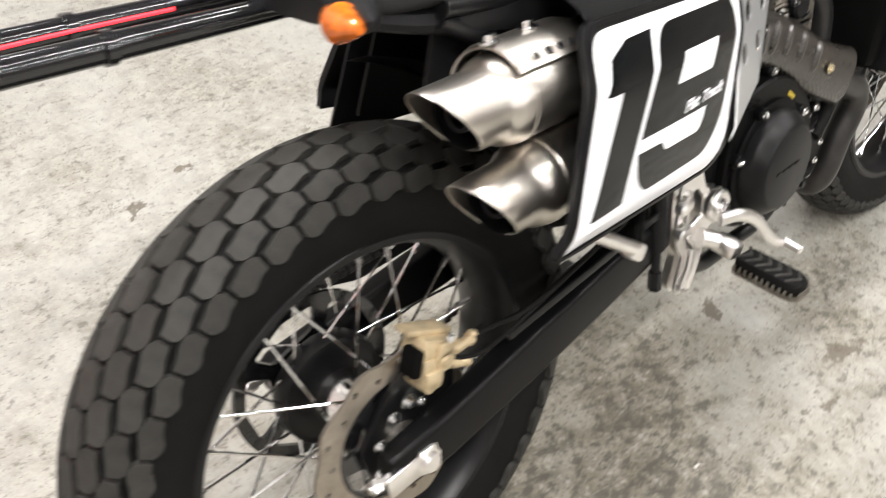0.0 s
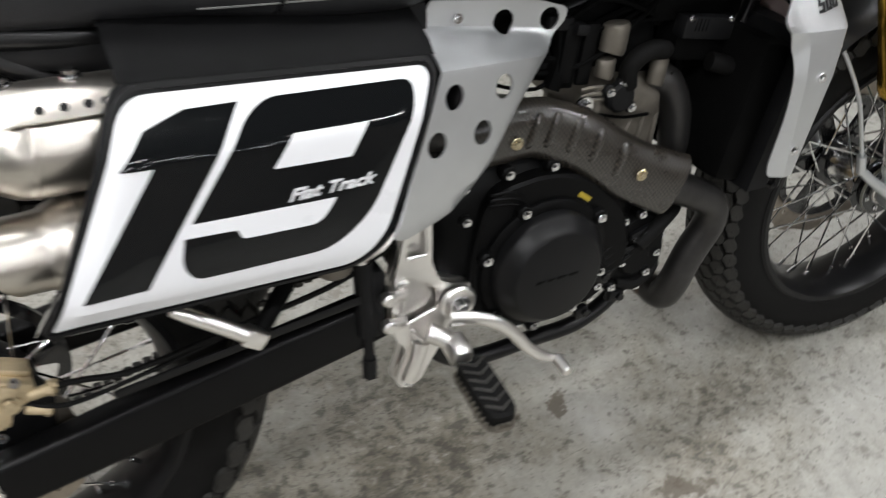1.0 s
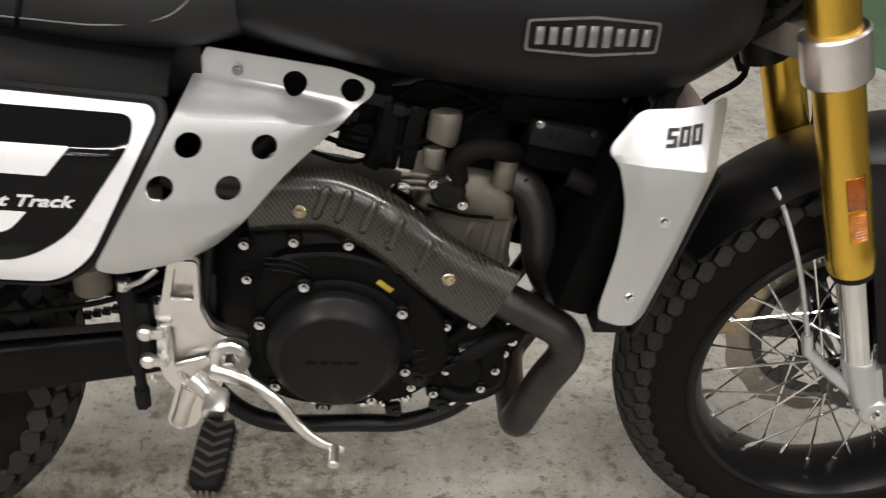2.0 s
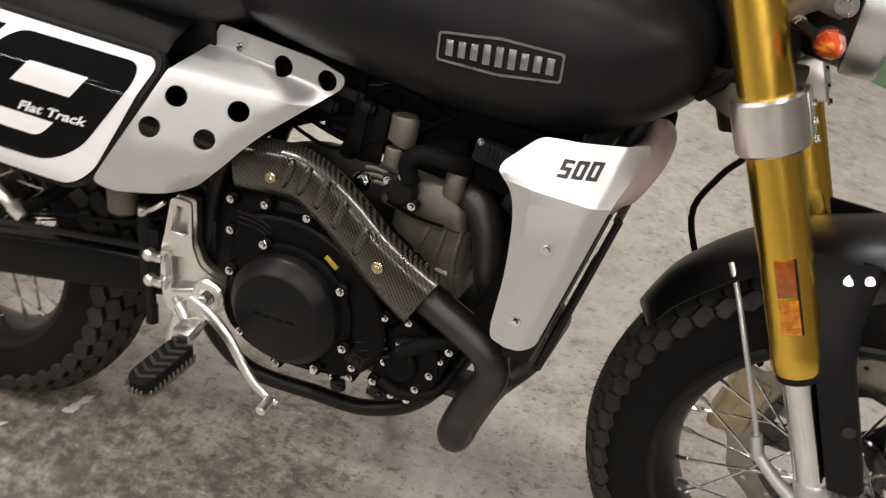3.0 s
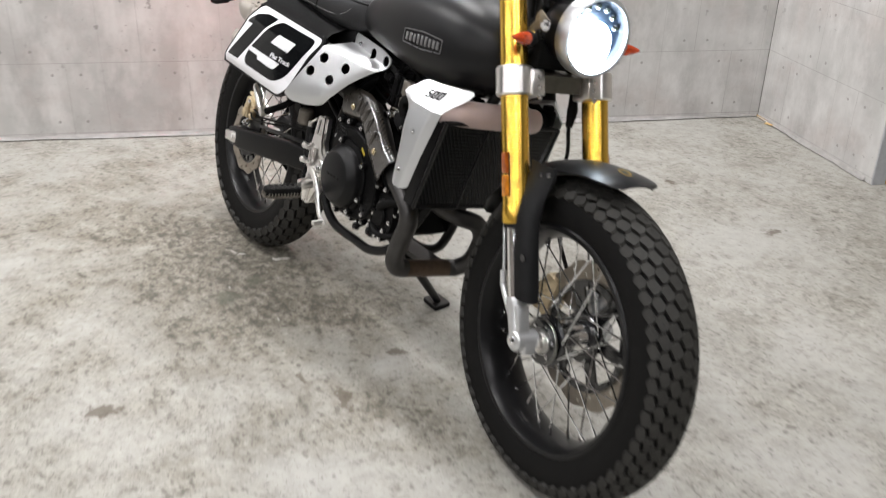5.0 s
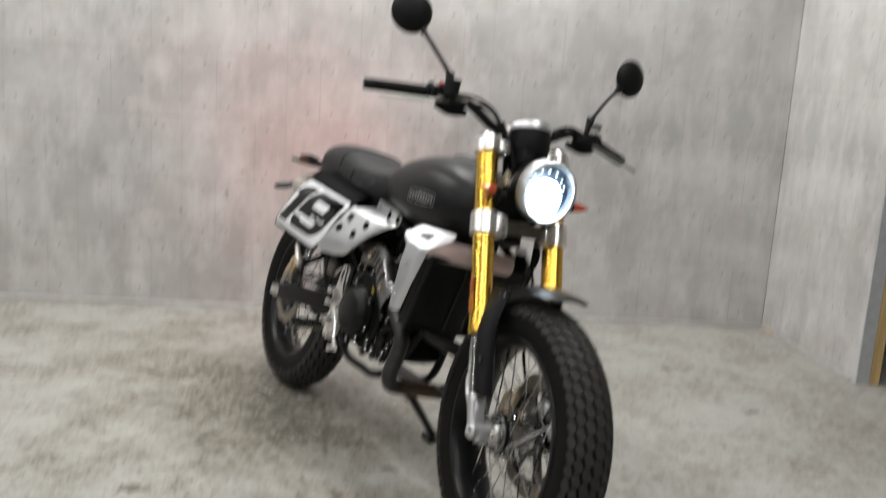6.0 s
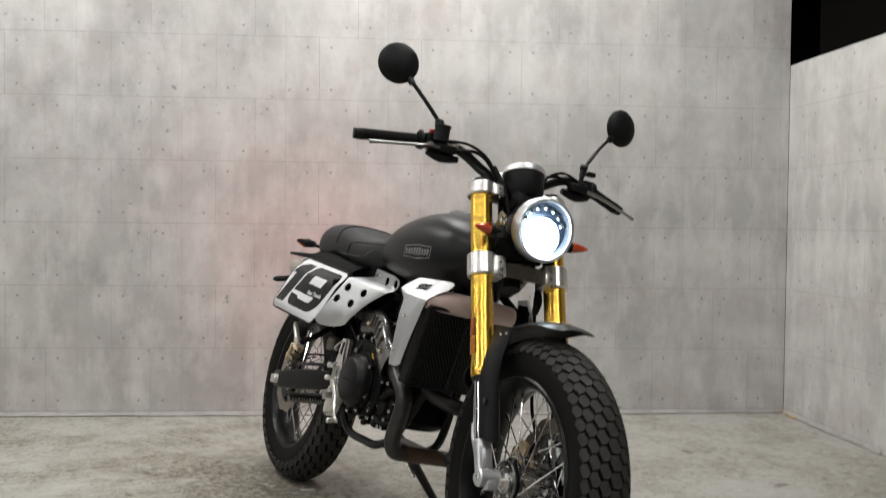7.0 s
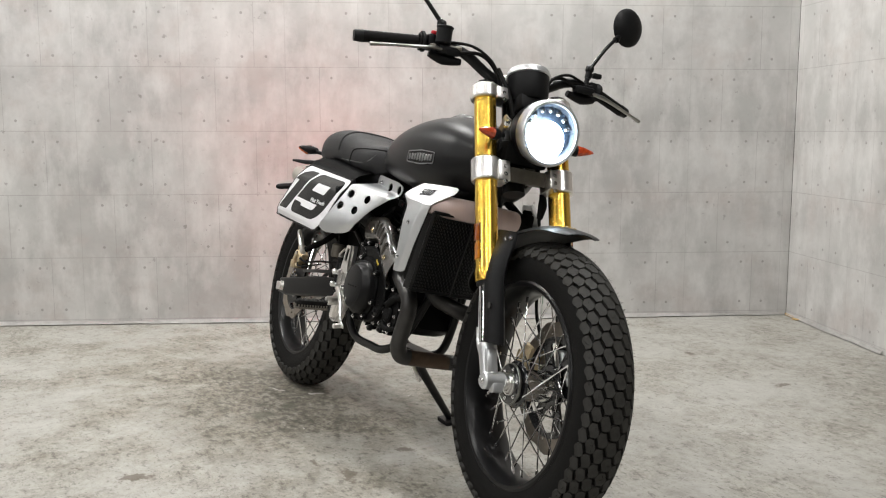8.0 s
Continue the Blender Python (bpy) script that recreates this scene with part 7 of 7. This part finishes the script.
    part("mirror_arm", b, SATIN_BLACK, bar, "black mirror arm")
    back_dir = Vector((-1, -0.16 * s, -0.05)).normalized()
    mm = axis_at(side_pt(1.072, 0.368, 1.346, s), -back_dir)
    b = B()
    revolve(b, [(0, 0.012), (0.022, 0.0105), (0.041, 0.0055), (0.052, -0.003), (0.0560, -0.008), (0.0560, -0.012), (0.052, -0.013)], 44, mm)
    part("mirror_shell", b, BLACK_PLASTIC, bar, "round black mirror shell")
    b = B()
    revolve(b, [(0.051, -0.0125), (0.0, -0.0125)], 44, mm)
    part("mirror_glass", b, MIRROR, bar, "mirror glass")
b = B()
cyl(b, (1.128, -0.235, 1.155), (0, 0, 1), 0.021, 0.040, 24, 0.002)
cyl(b, (1.128, -0.235, 1.193), (0, 0, 1), 0.023, 0.007, 24, 0.002)
b2 = B()
box(b2, (1.118, -0.205, 1.147), (0.026, 0.018, 0.016), 0.003)
box(b2, (1.130, -0.262, 1.142), (0.014, 0.016, 0.012), 0.003)
cyl(b2, (1.127, -0.198, 1.150), (0.4, 1, 0.1), 0.007, 0.018, 12, 0.002)
part("brake_pump", b2, CAST_ALU, bar, "grey brake pump fittings")
part("brake_reservoir", b, BLACK_PLASTIC, bar, "black brake fluid reservoir")
b = B()
box(b, (1.098, -0.252, 1.183), (0.014, 0.013, 0.010), 0.003)
part("stop_switch", b, RED_SWITCH, bar, "red engine stop switch")
b = B()
box(b, (1.102, 0.262, 1.178), (0.020, 0.026, 0.014), 0.003)
part("horn_switch", b, BLACK_PLASTIC, bar)

# ---- front brake, axle and hose ----
b = B()
cyl(b, (1.457, -0.10, 0.348), (0, 1, 0), 0.011, 0.20, 20)
cyl(b, (1.457, -0.082, 0.348), (0, 1, 0), 0.015, 0.020, 28, 0.002)
axle = part("front_axle", b, MACHINED, bike, "bright front axle and spacer", m=S)
HUB_AX = axis_at((1.457, -0.066, 0.348), (0, 1, 0))
b = B()
revolve(b, [(0.0, 0.003), (0.030, 0.003), (0.045, 0.001), (0.0485, 0.002), (0.049, 0.006), (0.047, 0.014), (0.036, 0.018)], 48, HUB_AX)
cap = part("hub_cap", b, GLOSS_BLACK, axle, "black hub flange with a bright edge")
b = B()
revolve(b, [(0.0475, 0.0015), (0.0490, 0.0003), (0.0500, 0.0015), (0.0500, 0.006), (0.0485, 0.007)], 48, HUB_AX)
part("flange_edge", b, LEVER, axle, "bright turned edge of the hub flange")
b = B()
revolve(b, [(0.0165, -0.003), (0.0175, -0.006), (0.0215, -0.006), (0.0225, -0.003), (0.0225, 0.004)], 36, HUB_AX)
revolve(b, [(0.0245, -0.001), (0.0260, -0.0025), (0.0275, -0.001), (0.0275, 0.004)], 36, HUB_AX)
part("bearing_ring", b, MACHINED, axle, "bright bearing rings")
for i in range(6):
    a = 2 * math.pi * (i + 0.3) / 6
    bolt(axle, (1.457 + 0.0375 * math.cos(a), -0.0635, 0.348 + 0.0375 * math.sin(a)), (0, -1, 0), 0.0045)
b = B()
box(b, (1.305, 0.078, 0.378), (0.048, 0.050, 0.10), 0.010, (0, 14, 0))
box(b, (1.285, 0.078, 0.372), (0.026, 0.060, 0.075), 0.008, (0, 14, 0))
cyl(b, (1.306, 0.102, 0.40), (0, 1, 0), 0.017, 0.010, 20, 0.004)
cyl(b, (1.298, 0.102, 0.355), (0, 1, 0), 0.017, 0.010, 20, 0.004)
cal = part("front_caliper", b, BRONZE, bike, "gold front brake caliper", m=S)
b = B()
box(b, (1.365, 0.10, 0.385), (0.10, 0.012, 0.05), 0.005, (0, 12, 0))
part("caliper_mount", b, BRUSHED, cal, "silver caliper mount")
# speed sensor rod on the right leg
b = B()
tube(b, [(1.245, -0.060, 0.652), (1.262, -0.075, 0.625), (1.292, -0.095, 0.56), (1.325, -0.099, 0.475), (1.332, -0.100, 0.455)], 0.0034, 10, 5)
tube(b, [(1.331, -0.100, 0.457), (1.341, -0.100, 0.425)], 0.0075, 12, 1)
tube(b, [(1.341, -0.100, 0.428), (1.372, -0.104, 0.402), (1.415, -0.106, 0.375)], [0.0075, 0.0085, 0.013], 12, 3)
part("sensor_pipe", b, BRUSHED, bike, "bright sensor cable pipe along the fork", m=S)
b = B()
tube(b, [(1.19, 0.085, 0.86), (1.205, 0.095, 0.80), (1.224, 0.082, 0.744), (1.19, 0.125, 0.68), (1.165, 0.145, 0.60), (1.22, 0.125, 0.50), (1.315, 0.10, 0.43)], 0.0047, 8, 5)
tube(b, [(1.199, 0.092, 0.825), (1.209, 0.094, 0.785), (1.222, 0.083, 0.750)], [0.0065, 0.0125, 0.008], 12, 4)
part("front_brake_hose", b, RUBBER, bike, "black front brake hose", m=S)
